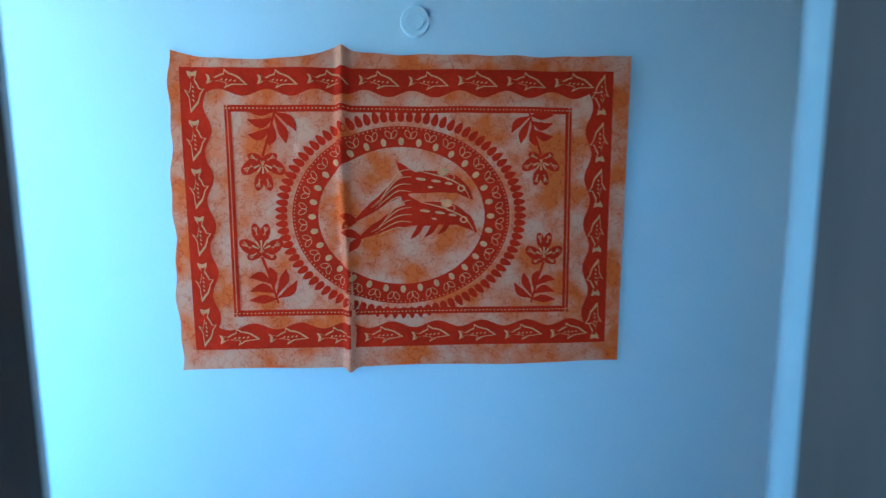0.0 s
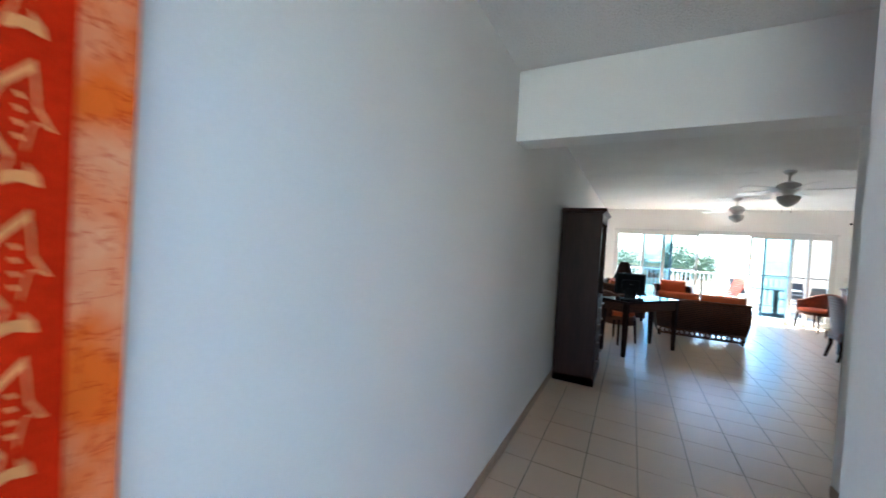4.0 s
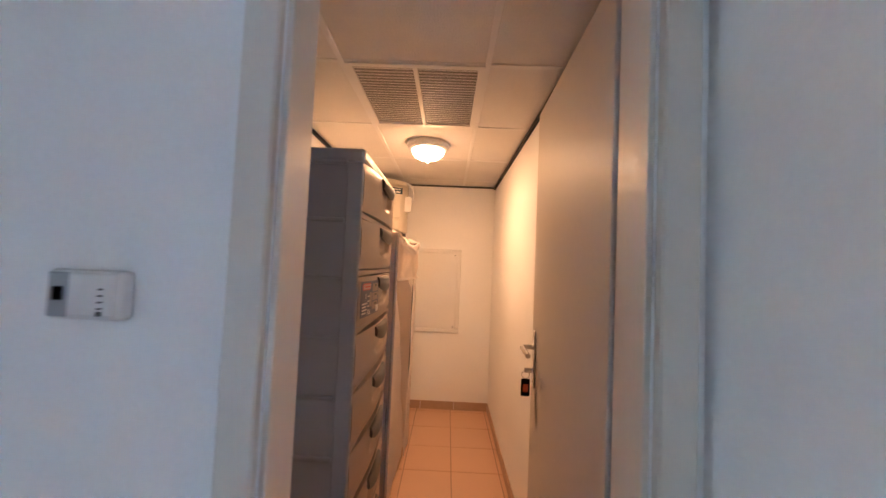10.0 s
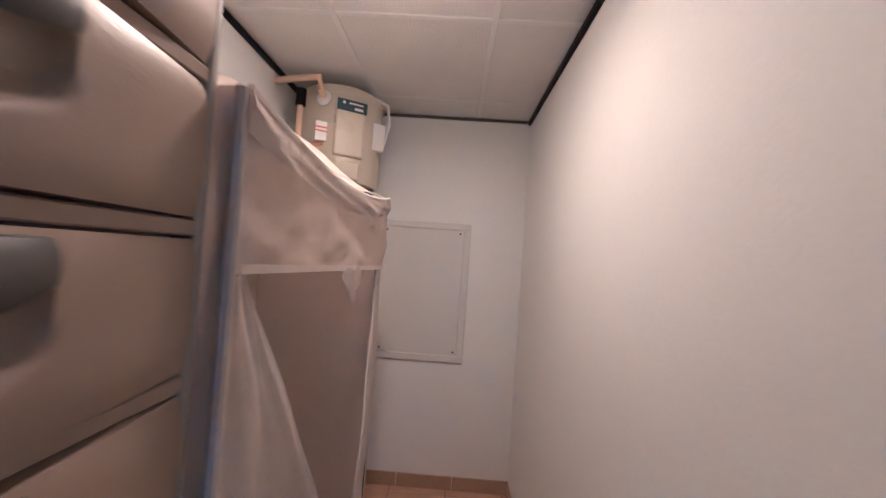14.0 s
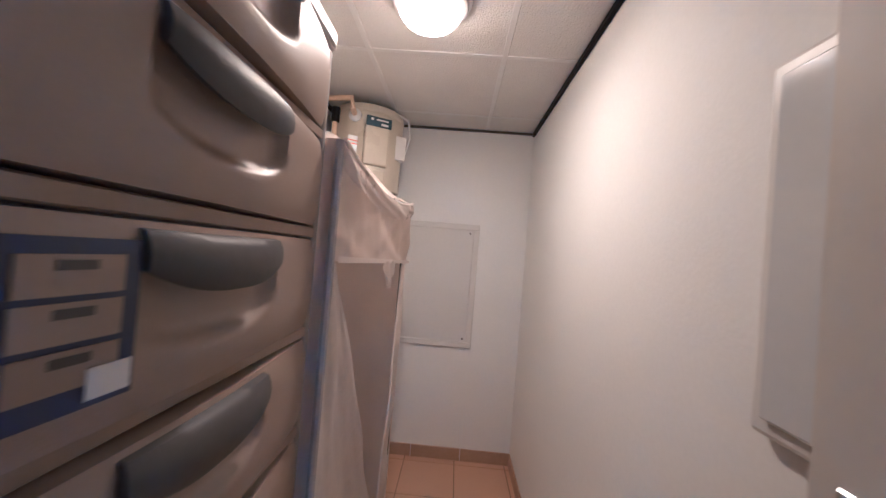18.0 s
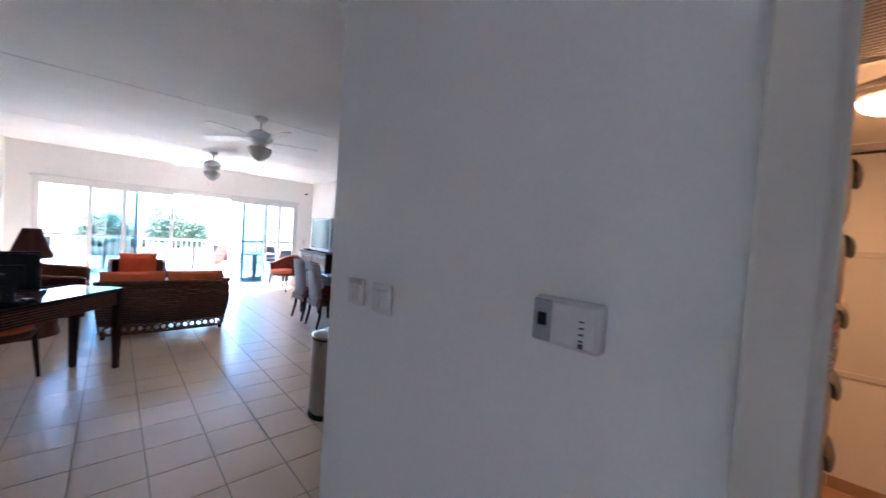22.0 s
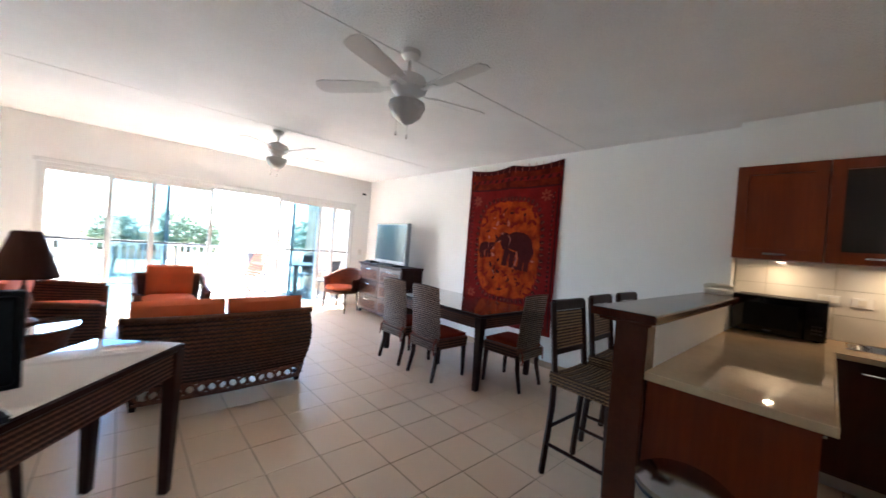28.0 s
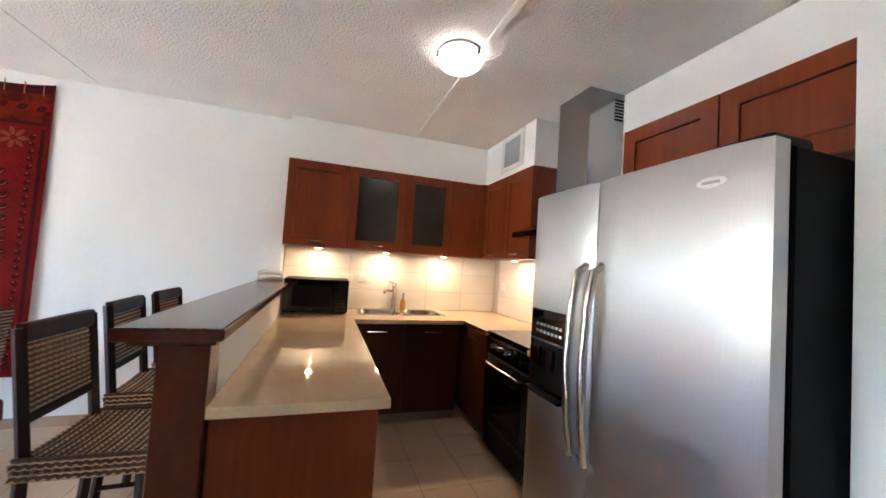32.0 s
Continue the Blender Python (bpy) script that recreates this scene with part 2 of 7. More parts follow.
def part(name, bm, material, parent, label="", smooth=False, m=None):
    """One mesh under a thing or under a part, in the parent's own measure."""
    ob = link(name, bm, material, smooth)
    ob.parent = parent
    if m is not None:
        ob.matrix_basis = m
    return tagged(ob, label)


def thing(name, label, category, m=None, group=""):
    ob = new(name)
    ob.empty_display_size = 0.1
    ob.matrix_basis = m if m is not None else pose(0, 0, 0)
    return tagged(ob, label, category, group)


def setting(name, bm, material, label="", category="", smooth=False):
    return tagged(link(name, bm, material, smooth), label, category, "", "structure")


def lathe(profile, seg=32):
    """A turned shape about the z axis from pairs of radius and height."""
    bm = bmesh.new()
    rings = []
    for r, z in profile:
        if r < 1e-5:
            rings.append([bm.verts.new((0, 0, z))])
        else:
            rings.append([bm.verts.new((r * math.cos(2 * math.pi * i / seg), r * math.sin(2 * math.pi * i / seg), z)) for i in range(seg)])
    for a, b in zip(rings, rings[1:]):
        for i in range(seg):
            j = (i + 1) % seg
            if len(a) == 1 and len(b) > 1:
                bm.faces.new((a[0], b[j], b[i]))
            elif len(b) == 1 and len(a) > 1:
                bm.faces.new((a[i], a[j], b[0]))
            elif len(a) > 1:
                bm.faces.new((a[i], a[j], b[j], b[i]))
    return bm


def tube(points, r, seg=8, bm=None, r2=None):
    """A round bar along points."""
    bm = bm or bmesh.new()
    pts = [Vector(p) for p in points]
    rings = []
    for k, p in enumerate(pts):
        d = (pts[min(k + 1, len(pts) - 1)] - pts[max(k - 1, 0)]).normalized()
        u = d.cross(Vector((0.13, 0.21, 0.97)) if abs(d.z) < 0.9 else Vector((1, 0.1, 0))).normalized()
        v = d.cross(u)
        rr = r if r2 is None else r + (r2 - r) * k / (len(pts) - 1)
        rings.append([bm.verts.new(p + (u * math.cos(2 * math.pi * i / seg) + v * math.sin(2 * math.pi * i / seg)) * rr) for i in range(seg)])
    for a, b in zip(rings, rings[1:]):
        for i in range(seg):
            bm.faces.new((a[i], a[(i + 1) % seg], b[(i + 1) % seg], b[i]))
    bm.faces.new(rings[0][::-1])
    bm.faces.new(rings[-1])
    return bm


def taper(x, y, z0, z1, a, b):
    """A square leg that narrows from half width b at the top to a at the foot."""
    bm = bmesh.new()
    lo = [bm.verts.new((x + sx * a, y + sy * a, z0)) for sx, sy in ((-1, -1), (1, -1), (1, 1), (-1, 1))]
    hi = [bm.verts.new((x + sx * b, y + sy * b, z1)) for sx, sy in ((-1, -1), (1, -1), (1, 1), (-1, 1))]
    bm.faces.new(lo[::-1])
    bm.faces.new(hi)
    for i in range(4):
        bm.faces.new((lo[i], lo[(i + 1) % 4], hi[(i + 1) % 4], hi[i]))
    bmesh.ops.bevel(bm, geom=list(bm.edges), offset=0.003, segments=1, affect="EDGES")
    return bm


def plate(outline, thick, bm=None, z=0.0):
    """A flat plate with the given outline in x and y."""
    bm = bm or bmesh.new()
    lo = [bm.verts.new((x, y, z)) for x, y in outline]
    hi = [bm.verts.new((x, y, z + thick)) for x, y in outline]
    bm.faces.new(lo[::-1])
    bm.faces.new(hi)
    n = len(lo)
    for i in range(n):
        bm.faces.new((lo[i], lo[(i + 1) % n], hi[(i + 1) % n], hi[i]))
    return bm


# ---- the flat: walls, openings, floor and ceilings ----
H = 2.65
YE, YW = -4.2, 9.78
XR, XK, YK = 5.10, 5.27, 1.33
setting("wall_left", boxes((-0.15, 0, YE - 0.15, YW, 0, H)), WALL, "long smooth white plastered living room wall", "wall")
setting("wall_far", boxes((-0.15, 0.30, YW, YW + 0.18, 0, H), (4.74, 5.42, YW, YW + 0.18, 0, H), (0.30, 4.74, YW, YW + 0.18, 2.07, H)),
        WALL, "white plastered end wall round the sliding doors", "wall")
setting("wall_right", boxes((XR, 5.42, 3.56, YW, 0, H)), WALL, "white plastered wall beside the dining table", "wall")
setting("wall_kitchen", boxes((XK, 5.42, YK - 0.15, 3.56, 0, H), (2.06, XK, 1.17, YK, 0, H)), WALL, "white plastered kitchen walls", "wall")
setting("wall_hall", boxes((1.94, 2.06, -0.14, -0.05, 0, H), (1.94, 2.06, 0.63, 1.33, 0, H), (1.94, 2.132, 1.33, 1.905, 0, H), (1.94, 2.06, -0.05, 0.63, 2.10, H)),
        WALL, "white plastered hall wall with the storage door opening", "wall")
setting("wall_return", boxes((1.17, 2.06, -0.26, -0.14, 0, H)), WALL, "short white plastered return wall by the entrance", "wall")
setting("wall_entrance", boxes((1.17, 1.30, YE, -2.30, 0, H), (1.17, 1.30, -1.40, -0.26, 0, H), (1.17, 1.30, -2.30, -1.40, 2.12, H)),
        WALL, "white plastered entrance wall with the front door opening", "wall")
# Unseen end of the hall, opened full width so daylight reaches the beam.
setting("wall_back", boxes((0, 1.17, YE - 0.15, YE, 2.50, H)), WALL, "white plastered lintel over the unseen hall end opened for daylight", "wall")
setting("wall_storage", boxes((2.06, 4.95, -0.26, -0.125, 0, H), (4.805, 4.95, -0.125, 1.17, 0, H)), WALL,
        "plain white storage room walls", "wall")
setting("beam", boxes((0, 1.94, 1.08, 1.29, 2.18, H), bevel=0.004), WALL, "white plastered ceiling beam across the hall", "beam")
setting("soffit", boxes((4.98, XK, 1.645, 3.56, 2.27, H), (4.07, XK, YK, 1.645, 2.27, H)), WALL,
        "white plastered bulkhead above the kitchen cabinets", "bulkhead")


def ceiling_bm():
    bm = boxes((-0.15, 5.42, -0.30, 2.417, H + 0.004, H + 0.2), (-0.15, 1.40, YE - 0.15, -0.30, H + 0.004, H + 0.2),
               (-0.15, 5.42, 2.429, 4.962, H + 0.004, H + 0.2), (-0.15, 5.42, 4.974, 7.484, H + 0.004, H + 0.2),
               (-0.15, 5.42, 7.496, YW + 0.18, H + 0.004, H + 0.2), (-0.15, 5.42, -0.30, YW + 0.18, H + 0.01, H + 0.21))
    return bm


setting("ceiling", ceiling_bm(), CEIL, "white sprayed plaster ceiling with slab joints", "ceiling")
setting("ceiling_storage", boxes((2.06, 4.805, -0.125, 1.17, 2.184, 2.22)), ACOUS, "white lay-in ceiling boards of the storage room", "ceiling")
setting("ceiling_grid", boxes(*[(x - 0.012, x + 0.012, -0.108, 1.152, 2.1805, 2.19) for x in (2.66, 3.29, 3.93, 4.57)],
                              *[(2.06, 4.80, y - 0.012, y + 0.012, 2.180, 2.19) for y in (0.19, 0.765)], bevel=0.002), WPLAS, "white metal ceiling grid bars", "ceiling")
setting("ceiling_strip", boxes((2.14, 4.98, 2.403, 2.441, H - 0.010, H + 0.006), bevel=0.003), WALL, "white cover strip over a ceiling joint", "trim")
floor = setting("floor", boxes((-0.15, 5.42, YE - 0.15, YW + 0.18, -0.15, -0.003)), GROUT, "beige ceramic tiled floor with grey joints", "floor")

# ---- sliding doors ----
def sliding_panel(x0, x1, y, pane, stile=0.05, bar=True, frame=ALU):
    d = thing("sliding_door", "white aluminium framed glass sliding door panel", "sliding door", pose(x0, y, 0.035), "terrace door panels")
    w, h = x1 - x0, 2.0
    for a, b in ((0, stile), (w - stile, w)):
        part("stile", boxes((a, b, 0, 0.035, 0, h), bevel=0.003), frame, d)
    part("top_rail", boxes((stile, w - stile, 0.002, 0.033, h - 0.06, h), bevel=0.003), frame, d)
    part("bottom_rail", boxes((stile, w - stile, 0.002, 0.033, 0, 0.08), bevel=0.003), frame, d)
    p = part("pane", boxes((stile, w - stile, 0.014, 0.019, 0.08, h - 0.06)), pane, d)
    p.visible_shadow = False
    if bar:
        part("push_bar", boxes((stile, w - stile, 0.0, 0.012, 1.055, 1.085), bevel=0.003), GREYP, d, "dark bar across the glass")
    return d


win = tagged(new("window_1"), "wide white aluminium frame of the terrace sliding doors", "door frame", "", "structure")
part("window_frame", boxes((0.30, 0.345, 9.78, 9.92, 0, 2.07), (4.695, 4.74, 9.78, 9.92, 0, 2.07), (0.345, 4.695, 9.78, 9.92, 2.025, 2.07), bevel=0.003), ALU, win)
part("threshold", boxes((0.345, 4.695, 9.78, 9.92, 0.0, 0.03), bevel=0.003), ALU, win)
part("door_track", boxes((0.27, 4.77, 9.765, 9.78, 2.07, 2.125), bevel=0.004), ALU, win)
sliding_panel(0.345, 1.02, 9.79, PANE)
sliding_panel(0.98, 1.49, 9.83, PANE)
sliding_panel(1.45, 2.23, 9.79, PANE)
sliding_panel(3.24, 4.05, 9.79, PANE)
sliding_panel(3.99, 4.33, 9.83, PANE)
sliding_panel(4.29, 4.695, 9.79, PANE)
for x0, x1, a in ((1.00, 1.68, 1), (3.52, 4.02, 0)):
    s = thing("screen_door", "dark framed sliding screen with blue tinted mesh", "screen door", pose(x0, 9.875, 0.035), "terrace door panels")
    w = x1 - x0
    for k, (p, q) in enumerate(((0, 0.03), (w - 0.05, w)) if a else ((0, 0.05), (w - 0.03, w))):
        part("stile", boxes((p, q, 0, 0.03, 0, 2.0), bevel=0.003), SCR, s)
    part("rail", boxes((0.03, w - 0.03, 0.002, 0.028, 0, 0.06)), SCR, s)
    part("rail", boxes((0.03, w - 0.03, 0.002, 0.028, 1.94, 2.0)), SCR, s)
    me = part("mesh", boxes((0.03, w - 0.03, 0.012, 0.015, 0.06, 1.94)), PANEB, s, "fine blue tinted screen")
    me.visible_shadow = False

# ---- storage door, frames and entrance ----
frm = tagged(new("door_frame_storage"), "cream painted door frame of the storage room", "door frame", "", "structure")
for y0, y1 in ((-0.115, -0.05), (0.63, 0.695)):
    part("architrave", boxes((1.915, 1.94, y0, y1, 0, 2.10), bevel=0.004), CASE, frm)
part("architrave", boxes((1.915, 1.94, -0.115, 0.695, 2.10, 2.155), bevel=0.004), CASE, frm)
part("cap_moulding", boxes((1.905, 1.94, -0.125, 0.705, 2.155, 2.168), bevel=0.004), CASE, frm)
for y0, y1 in ((-0.05, -0.038), (0.618, 0.63)):
    part("jamb", boxes((1.945, 2.06, y0, y1, 0, 2.085), bevel=0.002), CASE, frm)
part("head_jamb", boxes((1.945, 2.06, -0.05, 0.63, 2.085, 2.10), bevel=0.002), CASE, frm)

door = tagged(new("door_storage"), "flat cream painted door standing open against the wall", "door", "", "structure")
door.matrix_basis = pose(2.115, -0.035, 0, 0, 0, -2.0)
part("leaf", boxes((-0.045, 0.73, -0.04, 0.0, 0.012, 2.075), bevel=0.004), DOORP, door)
for s in (1, -1):
    y = 0.0 if s > 0 else -0.04
    pl = part("handle_plate", boxes((0.652, 0.692, min(y, y + s * 0.008), max(y, y + s * 0.008), 0.92, 1.15), bevel=0.003), CHROME, door, "satin metal back plate")
    part("lever", tube([(0.672, y, 1.08), (0.672, y + s * 0.045, 1.08), (0.655, y + s * 0.055, 1.08), (0.60, y + s * 0.055, 1.078), (0.555, y + s * 0.05, 1.07)], 0.010, 10), CHROME, door, "satin metal lever", True)
keyring = thing("key_ring", "keys with a dark oval fob hanging from the lock", "keys", door.matrix_basis @ pose(0.672, 0.0, 0.985))
part("key", boxes((-0.003, 0.003, 0.002, 0.04, -0.010, 0.010), bevel=0.001), CHROME, keyring)
part("ring", tube([(0, 0.035 + 0.016 * math.sin(a), -0.018 + 0.016 * math.cos(a)) for a in [i * math.pi / 8 for i in range(17)]], 0.0015, 6), CHROME, keyring, "", True)
part("fob", boxes((-0.004, 0.004, 0.016, 0.052, -0.105, -0.035), bevel=0.0038, seg=2), BLACK, keyring, "dark oval fob")
part("fob_print", boxes((-0.006, 0.006, 0.024, 0.044, -0.086, -0.056), bevel=0.001), ORANGE, keyring, "orange print")

DKW = M("dark brown door wood", (0.055, 0.035, 0.022), 0.55, var=0.3, stretch=(1, 1, 0.1), fine=50)
ent = tagged(new("door_frame_entrance"), "white and dark brown front door frame", "door frame", "", "structure")
for y0, y1 in ((-2.30, -2.27), (-1.43, -1.40)):
    part("jamb", boxes((1.19, 1.31, y0, y1, 0, 2.10), bevel=0.003), DKW, ent, "dark brown jamb")
part("head_jamb", boxes((1.19, 1.31, -2.30, -1.40, 2.10, 2.12), bevel=0.003), DKW, ent, "dark brown jamb")
# Grey in place of cream puts shade into this strongly daylit moulding.
part("architrave", boxes((1.12, 1.17, -1.40, -1.34, 0, 2.16), bevel=0.022, seg=4), M("shade-toned front door frame paint", (0.34, 0.34, 0.33), 0.5, spec=0.2, var=0.06, bump=0.03), ent, "rounded moulding greyed to hold shade", True)
part("architrave", boxes((1.155, 1.17, -2.36, -2.30, 0, 2.16), bevel=0.004), CASE, ent)
part("architrave", boxes((1.155, 1.17, -2.30, -1.40, 2.12, 2.18), bevel=0.004), CASE, ent)

# ---- terrace and outdoors ----
setting("terrace_floor", boxes((-1.6, 5.3, 9.96, 13.0, -0.25, -0.02)), CONC, "sunlit pale paved terrace floor", "terrace")
setting("wall_terrace", boxes((5.02, 5.30, 9.96, 13.0, -0.02, 2.65), (-1.75, -1.6, 9.96, 13.0, -3.2, 2.65)), STUC, "apricot stucco terrace side wall", "wall")
# Second box is an unseen slab, added to bounce sun into the hall.
setting("walkway", boxes((1.30, 3.2, YE - 0.15, -0.26, -0.2, -0.005), (-0.15, 3.2, YE - 4.0, YE - 0.15, -0.2, -0.005)), CONC, "pale concrete entrance walkway with an unseen slab that bounces sun", "pavement")
# Unseen wall; its height sets how much daylight enters by the front door.
setting("wall_daylight_screen", boxes((3.2, 3.35, YE - 0.15, -0.26, -0.2, 2.15)), WALL, "unseen white wall added to limit daylight through the front door", "wall")
# Unseen cover, added so no direct sun lands outside the front door.
setting("roof_sun_block", boxes((1.30, 3.35, YE - 0.15, -0.26, H + 0.004, H + 0.2)), WALL, "unseen white slab added to keep sun off the walkway", "ceiling")
setting("ground", boxes((-900, 900, -900, 900, -3.6, -3.2)), GRASS, "dry garden ground reaching the horizon", "ground")
rail = thing("terrace_railing", "white painted terrace railing with upright bars", "railing")
part("top_rail", boxes((-1.6, 5.25, 12.84, 12.90, 0.93, 0.97), bevel=0.006), ALU, rail)
part("bottom_rail", boxes((-1.6, 5.25, 12.85, 12.89, 0.08, 0.11), bevel=0.004), ALU, rail)
for i in range(5):
    part("post", boxes((-1.55 + i * 1.68, -1.49 + i * 1.68, 12.84, 12.90, -0.02, 0.93), bevel=0.004), ALU, rail)
_b = part("baluster", boxes((-0.01, 0.01, -0.01, 0.01, 0.11, 0.93)), ALU, rail, m=pose(-1.42, 12.87, 0))
for i in range(1, 55):
    o = _b.copy()
    scene.collection.objects.link(o)
    o.matrix_basis = pose(-1.42 + i * 0.122, 12.87, 0)


def tree(x, y, h, spread, seed):
    rnd = random.Random(seed)
    t = thing("tree", "leafy green tropical tree behind the terrace", "tree", pose(x, y, -3.2), "garden trees")
    part("trunk", tube([(0, 0, 0), (0.1, 0.05, h * 0.3), (-0.05, 0.1, h * 0.55), (0.05, 0, h * 0.8)], 0.16, 8, r2=0.05), BARK, t, "", True)
    for k in range(5):
        a = k * 1.26 + rnd.random()
        part("limb", tube([(0, 0, h * (0.4 + 0.07 * k)), (spread * 0.3 * math.cos(a), spread * 0.3 * math.sin(a), h * (0.55 + 0.06 * k)),
                           (spread * 0.6 * math.cos(a), spread * 0.6 * math.sin(a), h * (0.65 + 0.05 * k))], 0.06, 6, r2=0.02), BARK, t, "", True)
    verts, faces = [], []
    for c in range(90):
        a, r, z = rnd.random() * 6.28, spread * rnd.random() ** 0.5, h * (0.5 + 0.5 * rnd.random())
        r *= 1.1 - abs(z / h - 0.72) * 1.6
        cx, cy = r * math.cos(a), r * math.sin(a)
        for q in range(34):
            p = Vector((cx + rnd.gauss(0, 0.28), cy + rnd.gauss(0, 0.28), z + rnd.gauss(0, 0.2)))
            u = Vector((rnd.gauss(0, 1), rnd.gauss(0, 1), rnd.gauss(0, 0.5))).normalized() * 0.15
            v = u.cross(Vector((rnd.gauss(0, 1), rnd.gauss(0, 1), 1))).normalized() * 0.065
            n = len(verts)
            verts += [p - u, p + v, p + u, p - v]
            faces.append((n, n + 1, n + 2, n + 3))
    me = bpy.data.meshes.new("crown")
    me.from_pydata(verts, [], faces)
    me.materials.append(LEAF)
    cr = new("crown", me)
    cr.parent = t


for i, (x, y, h, s) in enumerate(((-9.0, 38, 6.0, 2.6), (0.7, 44, 4.9, 1.7), (4.9, 43, 5.6, 1.5), (7.3, 44, 4.7, 1.2), (17.5, 44, 5.9, 2.6), (-14, 48, 6.4, 3.2), (25, 54, 6.8, 3.4))):
    tree(x, y, h, s, i)
house = thing("house", "low white house far behind the garden trees", "house", pose(2, 60, -3.2))
part("wall", boxes((-9, 9, 0, 8, 0, 3.2)), STUC, house)
part("roof", boxes((-9.6, 9.6, -0.6, 8.6, 3.2, 3.5)), CASE, house)
for i in range(4):
    part("window", boxes((-7 + i * 4, -5.6 + i * 4, -0.03, 0.02, 1.0, 2.3)), BLGLS, house)

# ---- woven work ----
def woven(w, h, rows, cols, amp, shape=None, both=True):
    """A woven panel in x and z: rope rows that pass over and under upright canes. shape(u, v) gives the place of the middle surface."""
    verts, faces = [], []
    nu, nv = cols * 2, rows * 4
    shape = shape or (lambda u, v: Vector(((u - 0.5) * w, 0, v * h)))
    sides = (1, -1) if both else (1,)
    for s in sides:
        base = len(verts)
        for j in range(nv + 1):
            v = j / nv
            row = int(min(j, nv - 1) / 4)
            for i in range(nu + 1):
                u = i / nu
                p = shape(u, v)
                du = shape(min(u + 0.01, 1), v) - shape(max(u - 0.01, 0), v)
                dv = shape(u, min(v + 0.01, 1)) - shape(u, max(v - 0.01, 0))
                n = du.cross(dv)
                n = n.normalized() if n.length > 1e-9 else Vector((0, -1, 0))
                d = amp * (abs(math.sin(math.pi * rows * v)) * (0.65 + 0.35 * math.cos(math.pi * (i + row))) + 0.35)
                if 0 < j < nv and dv.length > 1e-9:
                    p = p + dv.normalized() * (dv.length / (0.02 if 0.01 <= v <= 0.99 else 0.01) / rows * (0.125 if i % 2 else -0.125))
                verts.append(p + n * d * s)
        for j in range(nv):
            for i in range(nu):
                a = base + j * (nu + 1) + i
                q = (a, a + 1, a + nu + 2, a + nu + 1)
                faces.append(q if s > 0 else q[::-1])
    bm = bmesh.new()
    vs = [bm.verts.new(p) for p in verts]
    for k, f in enumerate(faces):
        bm.faces.new([vs[q] for q in f]).material_index = 1 if (k // nu) % 4 >= 2 else 0
    return bm


def cushion(w, d, h, crown=0.03, n=8, tufts=0):
    """A stuffed cushion, centred in x and y, lying from z 0 to h."""
    bm = bmesh.new()
    grid = {}
    for s in (0, 1):
        for i in range(n + 1):
            for j in range(n + 1):
                u, v = i / n * 2 - 1, j / n * 2 - 1
                e = (1 - abs(u) ** 5) * (1 - abs(v) ** 5)
                x, y = u * w / 2 * (0.97 + 0.03 * e), v * d / 2 * (0.97 + 0.03 * e)
                z = h / 2 + (1 if s else -1) * (h * 0.28 + (h * 0.22 + crown * s) * e ** 0.5)
                grid[s, i, j] = bm.verts.new((x, y, z))
    for s in (0, 1):
        for i in range(n):
            for j in range(n):
                q = [grid[s, i, j], grid[s, i + 1, j], grid[s, i + 1, j + 1], grid[s, i, j + 1]]
                bm.faces.new(q if s else q[::-1])
    ring = [(i, 0) for i in range(n)] + [(n, j) for j in range(n)] + [(n - i, n) for i in range(n)] + [(0, n - j) for j in range(n)]
    for k in range(len(ring)):
        a, b = ring[k], ring[(k + 1) % len(ring)]
        bm.faces.new((grid[0, a[0], a[1]], grid[0, b[0], b[1]], grid[1, b[0], b[1]], grid[1, a[0], a[1]]))
    return bm


# ---- bookcase ----
bc = thing("bookcase", "tall dark-stained wooden bookcase with shelves above woven-front drawers", "bookcase", pose(0.02, 2.88, 0))
D, W, T = 0.42, 0.80, 0.03
part("side_panel", boxes((0, D, 0, T, 0.0, 1.88), bevel=0.003), ESPR, bc)
part("side_panel", boxes((0, D, W - T, W, 0.0, 1.88), bevel=0.003), ESPR, bc)
part("back_panel", boxes((0, 0.012, T, W - T, 0.05, 1.88)), ESPR, bc)
part("crown", boxes((-0.005, D + 0.035, -0.03, W + 0.03, 1.895, 1.93), (0, D + 0.02, -0.015, W + 0.015, 1.88, 1.895), bevel=0.004), ESPR, bc)
part("top_rail", boxes((D - 0.02, D, T, W - T, 1.80, 1.88), bevel=0.002), ESPR, bc)
part("plinth", boxes((0.02, D + 0.012, 0.0, W, 0.0, 0.09), bevel=0.004), ESPR, bc)
part("worktop", boxes((0.012, D, T, W - T, 0.90, 0.935), bevel=0.003), ESPR, bc)
GSH = M("glass shelf edge", (0.55, 0.62, 0.60), 0.1, var=0.05, bump=0, coat=0.5)
for z in (1.235, 1.52):
    part("shelf", boxes((0.014, D - 0.03, T, W - T, z, z + 0.008)), GSH, bc, "pale glass shelf")
part("divider", boxes((0.02, D, W / 2 - 0.012, W / 2 + 0.012, 0.47, 0.90), bevel=0.002), ESPR, bc)
rows = [(0.735, 0.165, 2), (0.535, 0.185, 2), (0.335, 0.185, 1), (0.115, 0.205, 1)]
